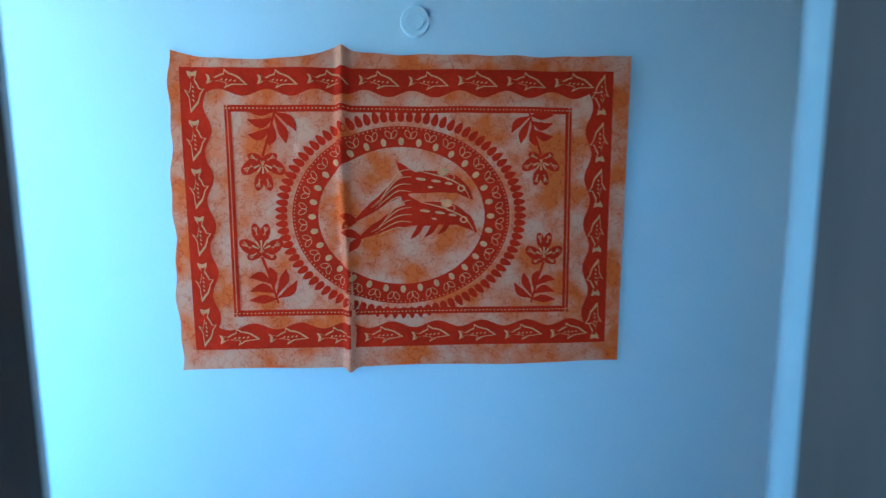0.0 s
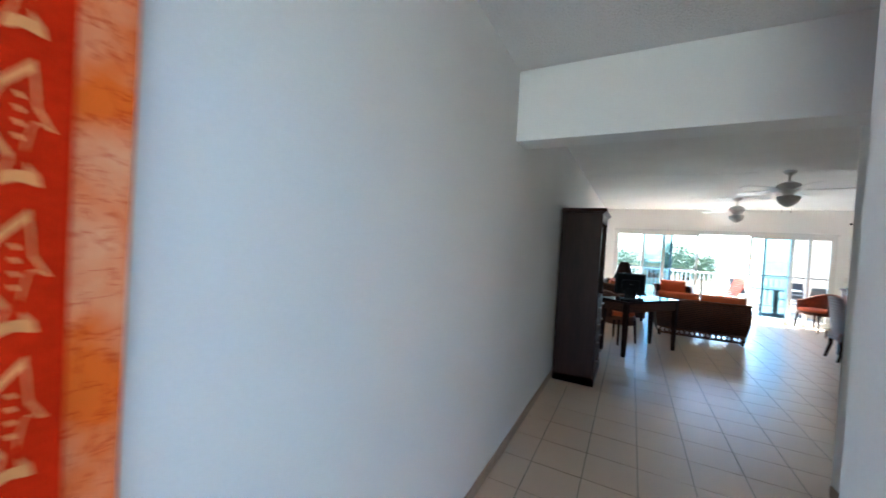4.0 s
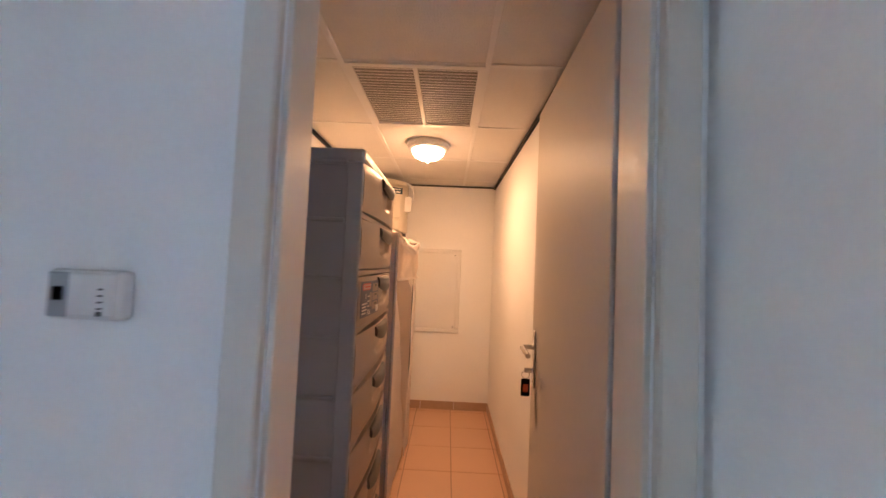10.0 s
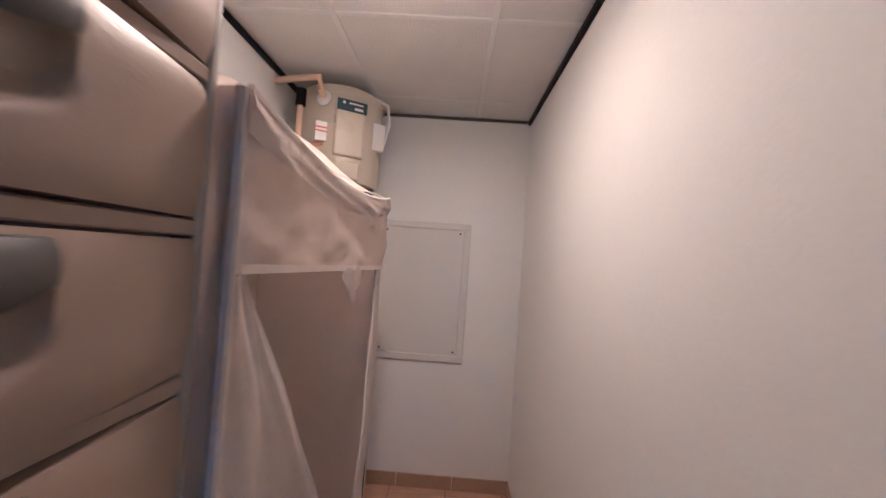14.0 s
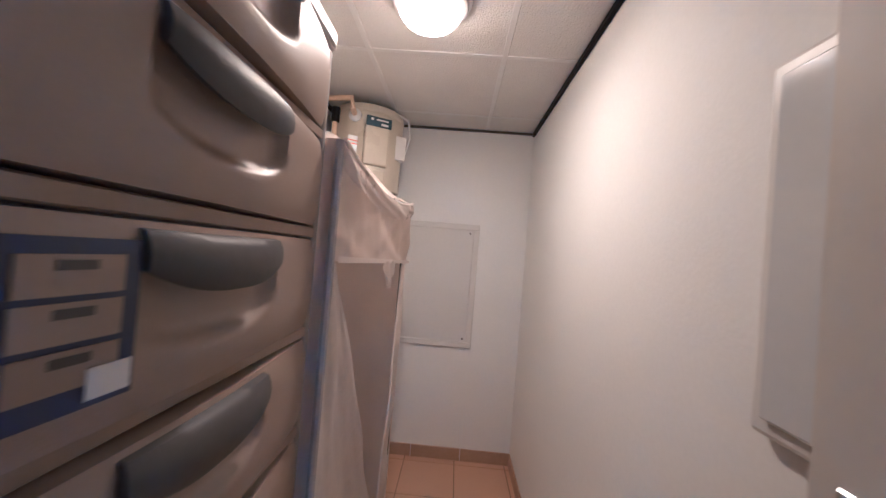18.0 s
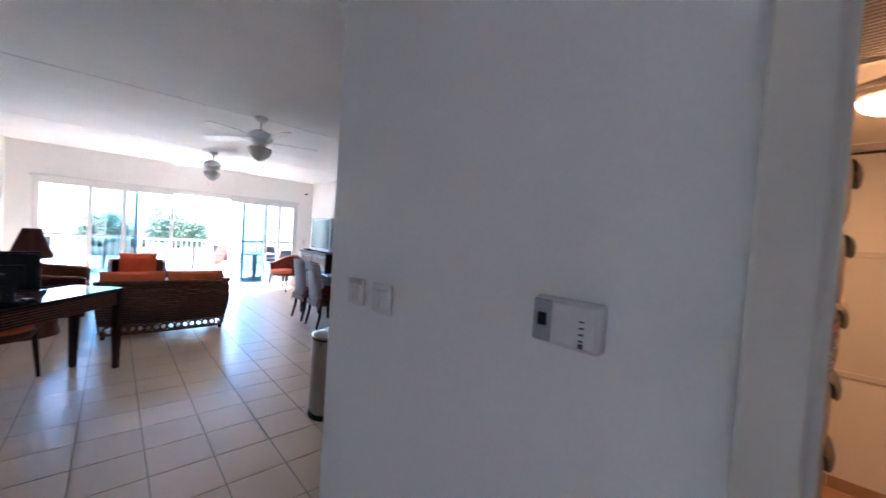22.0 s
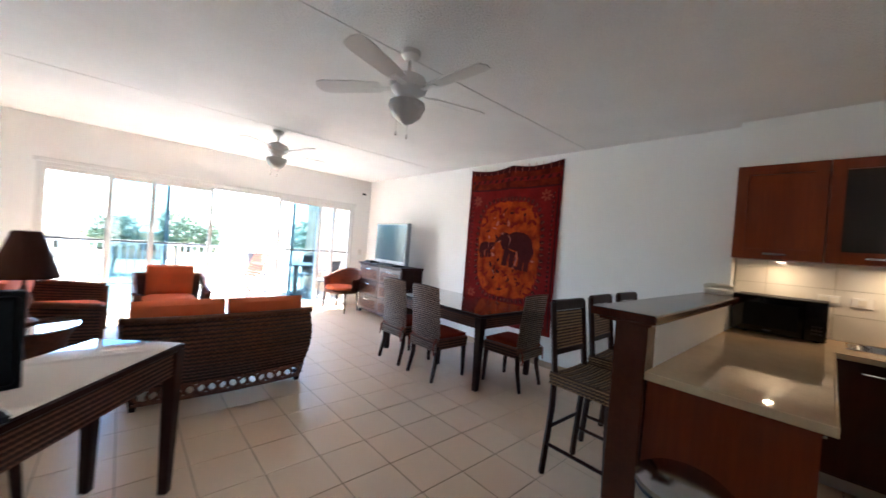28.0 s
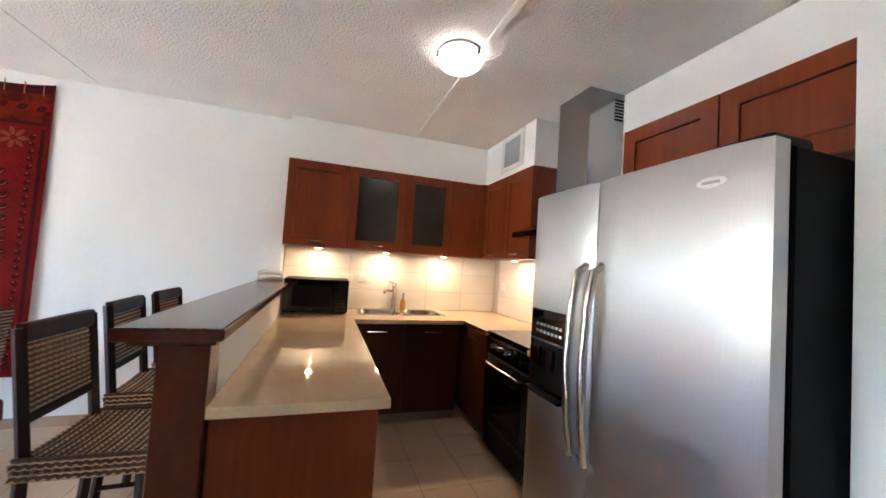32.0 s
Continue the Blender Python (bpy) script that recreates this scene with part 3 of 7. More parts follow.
for z, h, n in rows:
    for k in range(n):
        a = T + 0.006 + k * (W / 2 - 0.02)
        b = (W - T - 0.006) if n == 1 else a + W / 2 - 0.046
        f = part("drawer_front", boxes((D - 0.016, D + 0.004, a, b, z, z + h - 0.012), bevel=0.003), ESPR, bc)
        wv = woven(b - a - 0.08, h - 0.10, 5, max(6, int((b - a) * 34)), 0.004, both=False)
        part("woven_panel", wv, RATT, f, "dark woven rattan inset", True, Matrix.Translation((D + 0.005, (a + b) / 2, z + 0.04)) @ pose(0, 0, 0, 0, 0, 90))
        for yc in ([(a + b) / 2] if n == 2 else [a + (b - a) * 0.22, a + (b - a) * 0.78]):
            part("handle", tube([(D + 0.004, yc - 0.035, z + h * 0.62), (D + 0.028, yc - 0.03, z + h * 0.64), (D + 0.032, yc, z + h * 0.65), (D + 0.028, yc + 0.03, z + h * 0.64), (D + 0.004, yc + 0.035, z + h * 0.62)], 0.007, 8), CHROME, f, "cast metal bow handle", True)
bowl = thing("bowl", "small pale ceramic dish on the bookcase top", "dish", pose(0.33, 3.07, 0.935))
part("dish", lathe([(0, 0.0), (0.05, 0.0), (0.09, 0.03), (0.095, 0.032), (0.09, 0.036), (0.05, 0.008), (0, 0.006)], 24), WPLAS, bowl, "", True)
part("shell", lathe([(0, 0.0), (0.03, 0.004), (0.035, 0.03), (0.02, 0.05), (0, 0.055)], 14), CASE, bowl, "", True, pose(0.02, 0.0, 0.012))

# ---- desk, monitor and desk chair ----
ang = 53.6
desk = thing("desk", "dark wooden desk with a woven apron and glass top", "desk", pose(0.72, 4.295, 0, 0, 0, ang))
DL, DD, DH = 1.187, 0.446, 0.785
part("tabletop", boxes((0, DL, 0, DD, DH - 0.03, DH - 0.006), bevel=0.004), ESPR, desk)
part("glass_top", boxes((0.012, DL - 0.012, 0.012, DD - 0.012, DH - 0.004, DH), bevel=0.001), TOPGL, desk, "dark reflecting glass sheet")
for x in (0.035, DL - 0.035):
    for y in (0.035, DD - 0.035):
        part("leg", taper(x, y, 0, DH - 0.03, 0.022, 0.034), ESPR, desk)
part("apron", woven(DL - 0.14, 0.125, 6, 44, 0.006), RATT, desk, "woven rattan apron", True, pose(DL / 2, 0.022, DH - 0.16))
part("apron", woven(DL - 0.14, 0.125, 6, 44, 0.006), RATT, desk, "woven rattan apron", True, pose(DL / 2, DD - 0.022, DH - 0.16))
part("side_apron", woven(DD - 0.14, 0.125, 6, 18, 0.006), RATT, desk, "woven rattan apron", True, pose(0.022, DD / 2, DH - 0.16, 0, 0, 90))
part("side_apron", woven(DD - 0.14, 0.125, 6, 18, 0.006), RATT, desk, "woven rattan apron", True, pose(DL - 0.022, DD / 2, DH - 0.16, 0, 0, 90))
mon = thing("monitor", "black flat computer monitor standing on the desk", "monitor", pose(0.74, 4.575, DH, 0, 0, 14))
part("screen", boxes((-0.20, 0.20, -0.018, 0.022, 0.085, 0.385), bevel=0.006, seg=2), BLACK, mon)
part("display", boxes((-0.185, 0.185, 0.0225, 0.024, 0.105, 0.355)), BLGLS, mon, "dark glossy display")
part("rear_cover", boxes((-0.185, 0.185, -0.034, -0.016, 0.10, 0.37), bevel=0.014, seg=3), BLACK, mon)
part("rear_hump", boxes((-0.12, 0.12, -0.052, -0.030, 0.12, 0.29), bevel=0.018, seg=3), BLACK, mon)
part("neck", boxes((-0.075, 0.075, -0.060, -0.028, 0.012, 0.17), bevel=0.012, seg=2), BLACK, mon)
part("foot", lathe([(0, 0), (0.130, 0), (0.134, 0.010), (0.10, 0.022), (0.03, 0.034), (0, 0.035)], 32), BLACK, mon, "", True, pose(0, -0.03, 0))
part("badge", boxes((-0.022, 0.022, -0.0535, -0.0518, 0.222, 0.234)), GREYP, mon)
for k in range(3):
    part("cable", tube([(-0.02 + 0.02 * k, -0.045, 0.10), (-0.05 + 0.05 * k, -0.085, 0.04), (-0.14 + 0.11 * k, -0.10 + 0.02 * k, 0.012), (-0.17 + 0.15 * k, -0.03 - 0.03 * k, 0.007), (-0.10 + 0.11 * k, 0.03, 0.007)], 0.006, 6), BLACK, mon, "black cable", True)
cab = thing("mouse", "black computer mouse with its cable on the desk", "mouse", pose(0.88, 4.58, DH, 0, 0, 30))
part("shell", cushion(0.06, 0.10, 0.035, 0.006), BLACK, cab, "", True)
part("cable", tube([(0, 0.05, 0.01), (0.03, 0.10, 0.006), (-0.03, 0.14, 0.006), (-0.09, 0.11, 0.006), (-0.12, 0.05, 0.006)], 0.003, 6), BLACK, cab, "", True)


def tub_chair(m, label, cush=True, wide=0.58, back=0.80, low=0.39):
    """A rattan armchair with one curved woven back that runs down into the arms."""
    c = thing("tub_chair", label, "armchair", m)
    r = wide / 2

    def shape(u, v):
        a = radians(-25 + 230 * u)
        top = 0.62 + (back - 0.62) * max(0, math.sin(a)) ** 1.3
        return Vector((r * math.cos(a) * (0.93 + 0.07 * v), r * math.sin(a) * (0.93 + 0.07 * v), low + (top - low) * v))
    part("backrest", woven(1, 1, 12, 60, 0.006, shape), RATT, c, "", True)
    part("rim", tube([shape(i / 30, 1.0) for i in range(31)], 0.016, 8), RATT, c, "thick plaited rim", True)
    part("seat", lathe([(0, low - 0.03), (r * 0.88, low - 0.03), (r * 0.94, low), (r * 0.9, low + 0.03), (0, low + 0.03)], 28), RATT, c, "", True)
    if cush:
        part("seat_cushion", lathe([(0, low + 0.03), (r * 0.84, low + 0.03), (r * 0.88, low + 0.055), (r * 0.84, low + 0.085), (r * 0.5, low + 0.10), (0, low + 0.103)], 28), ORANGE, c, "orange round seat cushion", True)
    for x in (-1, 1):
        for y in (-1, 1):
            part("leg", tube([(x * r * 0.62, y * r * 0.62, low - 0.02), (x * r * 0.70, y * r * 0.70, 0.0)], 0.022, 8, r2=0.015), ESPR, c)
    return c


tub_chair(pose(0.58, 5.27, 0, 0, 0, 53.6), "dark rattan tub chair with an orange seat pushed under the desk", True, 0.60, 0.79, 0.42)
tub_chair(pose(4.33, 9.28, 0, 0, 0, -58), "rattan tub chair with an orange seat cushion by the terrace door", True, 0.68, 0.80)


# ---- sofa and armchairs ----
def rattan_seat(name, label, cat, m, width, seats, depth=0.82, back_h=0.72, group="", cush=0.38, cush_w=0.04):
    s = thing(name, label, cat, m, group)
    w2 = width / 2

    def back(u, v):
        x = (u - 0.5) * width
        bulge = 0.07 * math.sin(math.pi * min(1, v * 1.05))
        k = 1 + 0.085 * math.sin(math.pi * min(1, v * 0.62 + 0.05))
        return Vector((x * k, -bulge - 0.05 * (1 - (2 * u - 1) ** 2), 0.165 + (back_h - 0.165) * v))
    part("backrest", woven(1, 1, 17, int(width * 26), 0.013, back), RATT, s, "", True)
    part("top_rim", tube([back(i / 16, 1.0) for i in range(17)], 0.022, 8), RATT, s, "plaited rim", True)
    for sx in (-1, 1):
        def side(u, v, sx=sx):
            y = u * depth
            top = back_h - 0.10 * u ** 0.7 - (0.06 if u > 0.3 else 0)
            return Vector((sx * (w2 * (1 + 0.075 * v) + 0.02 * math.sin(math.pi * v)), y - 0.01, 0.07 + (top - 0.07) * v))
        part("arm", woven(1, 1, 18, int(depth * 26), 0.007, side), RATT, s, "", True)
        part("arm_rim", tube([side(i / 10, 1.0) for i in range(11)], 0.026, 8), RATT, s, "plaited rim", True)
        part("arm_front", boxes((sx * w2 - 0.035, sx * w2 + 0.035, depth - 0.03, depth + 0.02, 0.07, back_h - 0.16), bevel=0.01, seg=2), RATT, s)
    part("seat_base", boxes((-w2 + 0.03, w2 - 0.03, 0.02, depth, 0.16, 0.29), bevel=0.012, seg=2), RATT, s)
    # a row of open cane loops under the back
    loops = max(3, int(width / 0.155))
    step = (width - 0.06) / loops
    for i in range(loops):
        x = -w2 + 0.03 + (i + 0.5) * step
        dep = -0.02 - 0.04 * (1 - (x / w2) ** 2)
        for off, k2 in ((0.0, 0.012), (0.5 * step if i < loops - 1 else 0.0, -0.006)):
            part("cane_loop", tube([(x + off + step * 0.50 * math.cos(q), dep + k2, 0.112 + 0.050 * math.sin(q)) for q in [k * math.pi / 8 for k in range(17)]], 0.014, 6), RATT, s, "", True)
    for z in (0.055, 0.168):
        part("lattice_rail", tube([(-w2 + 0.02, -0.02, z), (-w2 * 0.5, -0.05, z), (0, -0.06, z), (w2 * 0.5, -0.05, z), (w2 - 0.02, -0.02, z)], 0.012, 6), RATT, s)
    for x in (-w2 + 0.03, w2 - 0.03):
        for y in (0.02, depth - 0.05):
            part("leg", taper(x, y, 0, 0.10, 0.020, 0.030), ESPR, s)
    n = seats
    cw = (width - 0.10) / n
    for i in range(n):
        x = -w2 + 0.05 + cw * (i + 0.5)
        part("seat_cushion", cushion(cw - 0.01, depth - 0.08, 0.15, 0.02), ORANGE, s, "orange seat cushion", True, pose(x, depth / 2 + 0.05, 0.29))
        bw = (width + cush_w) / n
        part("back_cushion", cushion(bw - 0.012, cush, 0.16, 0.03), ORANGE, s, "orange back cushion", True, pose((i + 0.5 - n / 2) * bw, 0.13, 0.41, 80, 0, 0) @ pose(0, cush / 2, -0.08))
    return s


rattan_seat("sofa", "dark woven rattan sofa with orange cushions seen from behind", "sofa", pose(1.865, 6.36, 0, 0, 0, 1), 1.26, 2, 0.82, 0.68, "lounge sofas", 0.39, 0.06)
rattan_seat("armchair", "rattan armchair with a tall orange back cushion facing the sofa", "armchair", pose(1.67, 9.22, 0, 0, 0, 180), 0.70, 1, 0.78, 0.70, "", 0.44, -0.16)
rattan_seat("sofa", "rattan sofa with orange cushions against the wall beside the lamp", "sofa", pose(0.22, 8.17, 0, 0, 0, -90), 1.36, 2, 0.83, 0.76, "lounge sofas", 0.42)

# ---- tables and lamp ----
ct = thing("coffee_table", "low glass-topped rattan coffee table between the seats", "coffee table", pose(1.80, 7.82, 0))
part("glass_top", boxes((-0.45, 0.45, -0.27, 0.27, 0.43, 0.44), bevel=0.003), TOPGL, ct, "reflecting glass sheet")
part("frame", boxes((-0.44, 0.44, -0.26, 0.26, 0.38, 0.43), bevel=0.008), RATT, ct)
for x in (-0.39, 0.39):
    for y in (-0.21, 0.21):
        part("leg", taper(x, y, 0, 0.385, 0.022, 0.03), RATT, ct)
part("lower_shelf", boxes((-0.40, 0.40, -0.22, 0.22, 0.12, 0.145), bevel=0.005), RATT, ct)
for k, (x, y, hgt, rz) in enumerate(((1.66, 7.76, 0.028, 10), (2.00, 7.84, 0.02, -20))):
    pl = thing("ornament", "small pale carved ornament on the coffee table", "ornament", pose(x, y, 0.44, 0, 0, rz), "coffee table ornaments")
    part("body", lathe([(0, 0), (0.05, 0.0), (0.07, 0.03), (0.04, 0.07), (0.02, 0.10), (0, 0.105)], 18), CASE, pl, "", True)
st = thing("side_table", "round rattan side table with a bright glass top", "side table", pose(0.585, 6.99, 0))
part("glass_top", lathe([(0, 0.55), (0.355, 0.55), (0.36, 0.556), (0.355, 0.562), (0, 0.562)], 44), TOPGL, st, "reflecting round glass sheet", True)
part("drum", lathe([(0.30, 0.0), (0.28, 0.10), (0.27, 0.28), (0.29, 0.45), (0.345, 0.55), (0.0, 0.55)], 36), RATT, st, "", True)
lp = thing("table_lamp", "table lamp with a dark woven cone shade, unlit", "table lamp", pose(0.615, 7.08, 0.562))
part("base", lathe([(0, 0), (0.085, 0), (0.09, 0.015), (0.04, 0.04), (0.03, 0.10), (0.055, 0.17), (0.03, 0.24), (0.012, 0.30), (0.012, 0.42), (0, 0.42)], 28), RATT, lp, "", True)
part("shade", lathe([(0.192, 0.350), (0.172, 0.42), (0.128, 0.55), (0.080, 0.70), (0.074, 0.702), (0.122, 0.55), (0.166, 0.42), (0.187, 0.352), (0.192, 0.350)], 36), M("brown woven lamp shade", (0.050, 0.018, 0.012), 0.8, spec=0.1, var=0.3, fine=180, bump=0.3), lp, "", True)
part("finial", lathe([(0, 0.41), (0.006, 0.42), (0.006, 0.68), (0.014, 0.70), (0, 0.72)], 12), CHROME, lp, "", True)

# ---- television on its chest ----
CHESTW = M("brown stained chest wood", (0.085, 0.040, 0.025), 0.4, var=0.3, scale=12, fine=80, bump=0.1)
tv = thing("tv_chest", "dark rattan-fronted chest of drawers under the television", "chest of drawers", pose(4.62, 7.72, 0))
part("carcass", boxes((0.02, 0.46, 0.06, 1.46, 0.06, 0.935), bevel=0.004), ESPR, tv)
part("top", boxes((-0.01, 0.47, 0.04, 1.48, 0.935, 0.97), bevel=0.005), ESPR, tv)
for y in (0.10, 1.42):
    for x in (0.06, 0.42):
        part("foot", taper(x, y, 0, 0.06, 0.02, 0.028), ESPR, tv)
for r in range(3):
    for c in range(2):
        y0, z0 = 0.085 + c * 0.68, 0.09 + r * 0.28
        f = part("drawer_front", boxes((0.004, 0.024, y0, y0 + 0.665, z0, z0 + 0.265), bevel=0.003), CHESTW, tv)
        part("woven_panel", woven(0.56, 0.16, 6, 20, 0.004, both=False), RATT, f, "brown woven rattan inset", True, Matrix.Translation((0.003, y0 + 0.33, z0 + 0.04)) @ pose(0, 0, 0, 0, 0, -90))
        part("handle", tube([(0.0, y0 + 0.275, z0 + 0.205), (-0.024, y0 + 0.285, z0 + 0.21), (-0.024, y0 + 0.375, z0 + 0.21), (0.0, y0 + 0.385, z0 + 0.205)], 0.010, 8), CHROME, f, "metal handle", True)
tvs = thing("television", "grey flat-screen television on the chest", "television", pose(4.745, 8.317, 0.97, 0, 0, -1))
part("bezel", boxes((-0.03, 0.05, -0.508, 0.508, 0.035, 0.765), bevel=0.012, seg=2), M("grey television plastic", (0.30, 0.31, 0.33), 0.3, bump=0.02), tvs)
part("display", boxes((-0.034, -0.029, -0.470, 0.473, 0.095, 0.732)), M("glossy blue-black screen", (0.018, 0.030, 0.050), 0.16, spec=0.5, var=0.05, bump=0.0), tvs, "dark glossy display")
part("neck", boxes((-0.02, 0.03, -0.10, 0.10, 0.01, 0.06), bevel=0.004), BLACK, tvs)
part("foot", boxes((-0.11, 0.12, -0.28, 0.28, 0.0, 0.018), bevel=0.005), BLACK, tvs)
dvd = thing("media_player", "slim black media player beside the television", "media player", pose(4.70, 8.98, 0.97))
part("case", boxes((-0.03, 0.17, -0.10, 0.10, 0, 0.04), bevel=0.004), BLACK, dvd)
part("display", boxes((-0.0315, -0.0295, -0.05, 0.03, 0.012, 0.028)), BLGLS, dvd)

# ---- dining table and chairs ----
tb = thing("dining_table", "dark wooden dining table with a glass top and woven apron", "dining table", pose(3.76, 5.22, 0))
TW, TL = 0.95, 1.68
part("tabletop", boxes((0, TW, 0, TL, 0.725, 0.752), bevel=0.005), ESPR, tb)
part("glass_top", boxes((0.01, TW - 0.01, 0.01, TL - 0.01, 0.754, 0.76), bevel=0.001), TOPGL, tb, "reflecting glass sheet")
for x in (0.045, TW - 0.045):
    for y in (0.045, TL - 0.045):
        part("leg", taper(x, y, 0, 0.725, 0.026, 0.040), ESPR, tb)
for x, y, rz, ln in ((TW / 2, 0.03, 0, TW - 0.16), (TW / 2, TL - 0.03, 0, TW - 0.16), (0.03, TL / 2, 90, TL - 0.16), (TW - 0.03, TL / 2, 90, TL - 0.16)):
    part("apron", woven(ln, 0.11, 5, int(ln * 40), 0.006), RATT, tb, "woven rattan apron", True, pose(x, y, 0.61, 0, 0, rz))


def dining_chair(m):
    c = thing("dining_chair", "woven rattan dining chair with a tied dark red seat pad", "chair", m, "chairs round the dining table")

    def back(u, v):
        lean = -0.20 - 0.055 * v ** 1.4
        return Vector(((u - 0.5) * (0.455 - 0.025 * v), lean - 0.018 * (1 - (2 * u - 1) ** 2), 0.40 + 0.57 * v + 0.012 * math.sin(math.pi * u)))
    part("backrest", woven(1, 1, 26, 16, 0.009, back), RATTP, c, "two-tone woven backrest", True)
    part("seat", boxes((-0.225, 0.225, -0.22, 0.22, 0.37, 0.435), bevel=0.012, seg=2), RATT, c)
    part("seat_skirt", woven(0.42, 0.075, 3, 14, 0.008), RATTL, c, "woven skirt", True, pose(0, 0.222, 0.34))
    part("side_skirt", woven(0.40, 0.085, 3, 14, 0.008), RATT, c, "woven skirt", True, pose(-0.222, 0, 0.335, 0, 0, 90))
    part("side_skirt", woven(0.40, 0.085, 3, 14, 0.008), RATT, c, "woven skirt", True, pose(0.222, 0, 0.335, 0, 0, 90))
    part("seat_pad", cushion(0.42, 0.42, 0.05, 0.012), MAROON, c, "dark red tied seat pad", True, pose(0, 0.0, 0.432))
    part("back_fringe", woven(0.44, 0.09, 4, 16, 0.010), RATTP, c, "loose woven fringe below the back", True, pose(0, -0.238, 0.315))
    for x in (-1, 1):
        part("tie", tube([(x * 0.19, -0.215, 0.44), (x * 0.205, -0.255, 0.40), (x * 0.20, -0.262, 0.33), (x * 0.215, -0.255, 0.28)], 0.007, 6), MAROON, c, "hanging cloth tie", True)
        part("leg", tube([(x * 0.195, 0.19, 0.38), (x * 0.20, 0.20, 0.0)], 0.029, 8, r2=0.019), ESPR, c)
        part("leg", tube([(x * 0.195, -0.20, 0.40), (x * 0.19, -0.20, 0.22), (x * 0.20, -0.25, 0.0)], 0.029, 8, r2=0.019), ESPR, c)
    return c


ch = dining_chair(pose(3.80, 5.84, 0, 0, 0, -90))
copy_thing(ch, pose(3.80, 6.42, 0, 0, 0, -90))
copy_thing(ch, pose(4.32, 5.24, 0, 0, 0, 4))


# ---- bar stools ----
def bar_stool(m):
    s = thing("bar_stool", "tall dark wooden bar stool with a woven seat and back", "bar stool", m, "stools along the bar")
    for x in (-1, 1):
        part("rear_post", tube([(x * 0.19, -0.21, 0.0), (x * 0.185, -0.175, 0.45), (x * 0.185, -0.175, 0.66), (x * 0.185, -0.225, 1.10)], 0.021, 4), ESPR, s)
        part("front_leg", tube([(x * 0.195, 0.20, 0.0), (x * 0.18, 0.17, 0.62)], 0.021, 4), ESPR, s)
        part("side_stretcher", tube([(x * 0.19, -0.195, 0.20), (x * 0.19, 0.19, 0.20)], 0.014, 4), ESPR, s)
    part("front_stretcher", tube([(-0.19, 0.192, 0.27), (0.19, 0.192, 0.27)], 0.015, 4), ESPR, s)
    part("rear_stretcher", tube([(-0.19, -0.195, 0.30), (0.19, -0.195, 0.30)], 0.014, 4), ESPR, s)
    part("seat_frame", boxes((-0.205, 0.205, -0.19, 0.20, 0.585, 0.64), bevel=0.008), ESPR, s)

    def seat(u, v):
        return Vector(((u - 0.5) * 0.42, (0.5 - v) * -0.40, 0.652 - 0.012 * (1 - (2 * u - 1) ** 2)))
    part("seat", woven(1, 1, 16, 16, 0.010, seat), RATTL, s, "thick woven seagrass seat", True)
    part("seat_edge", woven(0.42, 0.08, 4, 14, 0.010), RATTL, s, "woven seat edge", True, pose(0, 0.205, 0.59))
    for x in (-1, 1):
        part("seat_side", woven(0.39, 0.08, 4, 14, 0.010), RATTL, s, "woven seat edge", True, pose(x * 0.21, 0.005, 0.59, 0, 0, 90))

    def back(u, v):
        return Vector(((u - 0.5) * 0.335, -0.195 - 0.028 * v, 0.80 + 0.24 * v))
    part("back_weave", woven(1, 1, 12, 11, 0.007, back), RATTL, s, "woven back panel", True)
    part("top_rail", boxes((-0.185, 0.185, -0.240, -0.208, 1.045, 1.115), bevel=0.006), ESPR, s)
    part("lower_rail", boxes((-0.17, 0.17, -0.208, -0.180, 0.765, 0.80), bevel=0.004), ESPR, s)
    return s


sl = bar_stool(pose(3.40, 3.93, 0, 0, 0, 178))
copy_thing(sl, pose(4.02, 3.98, 0, 0, 0, 182))
copy_thing(sl, pose(4.58, 3.99, 0, 0, 0, 179))


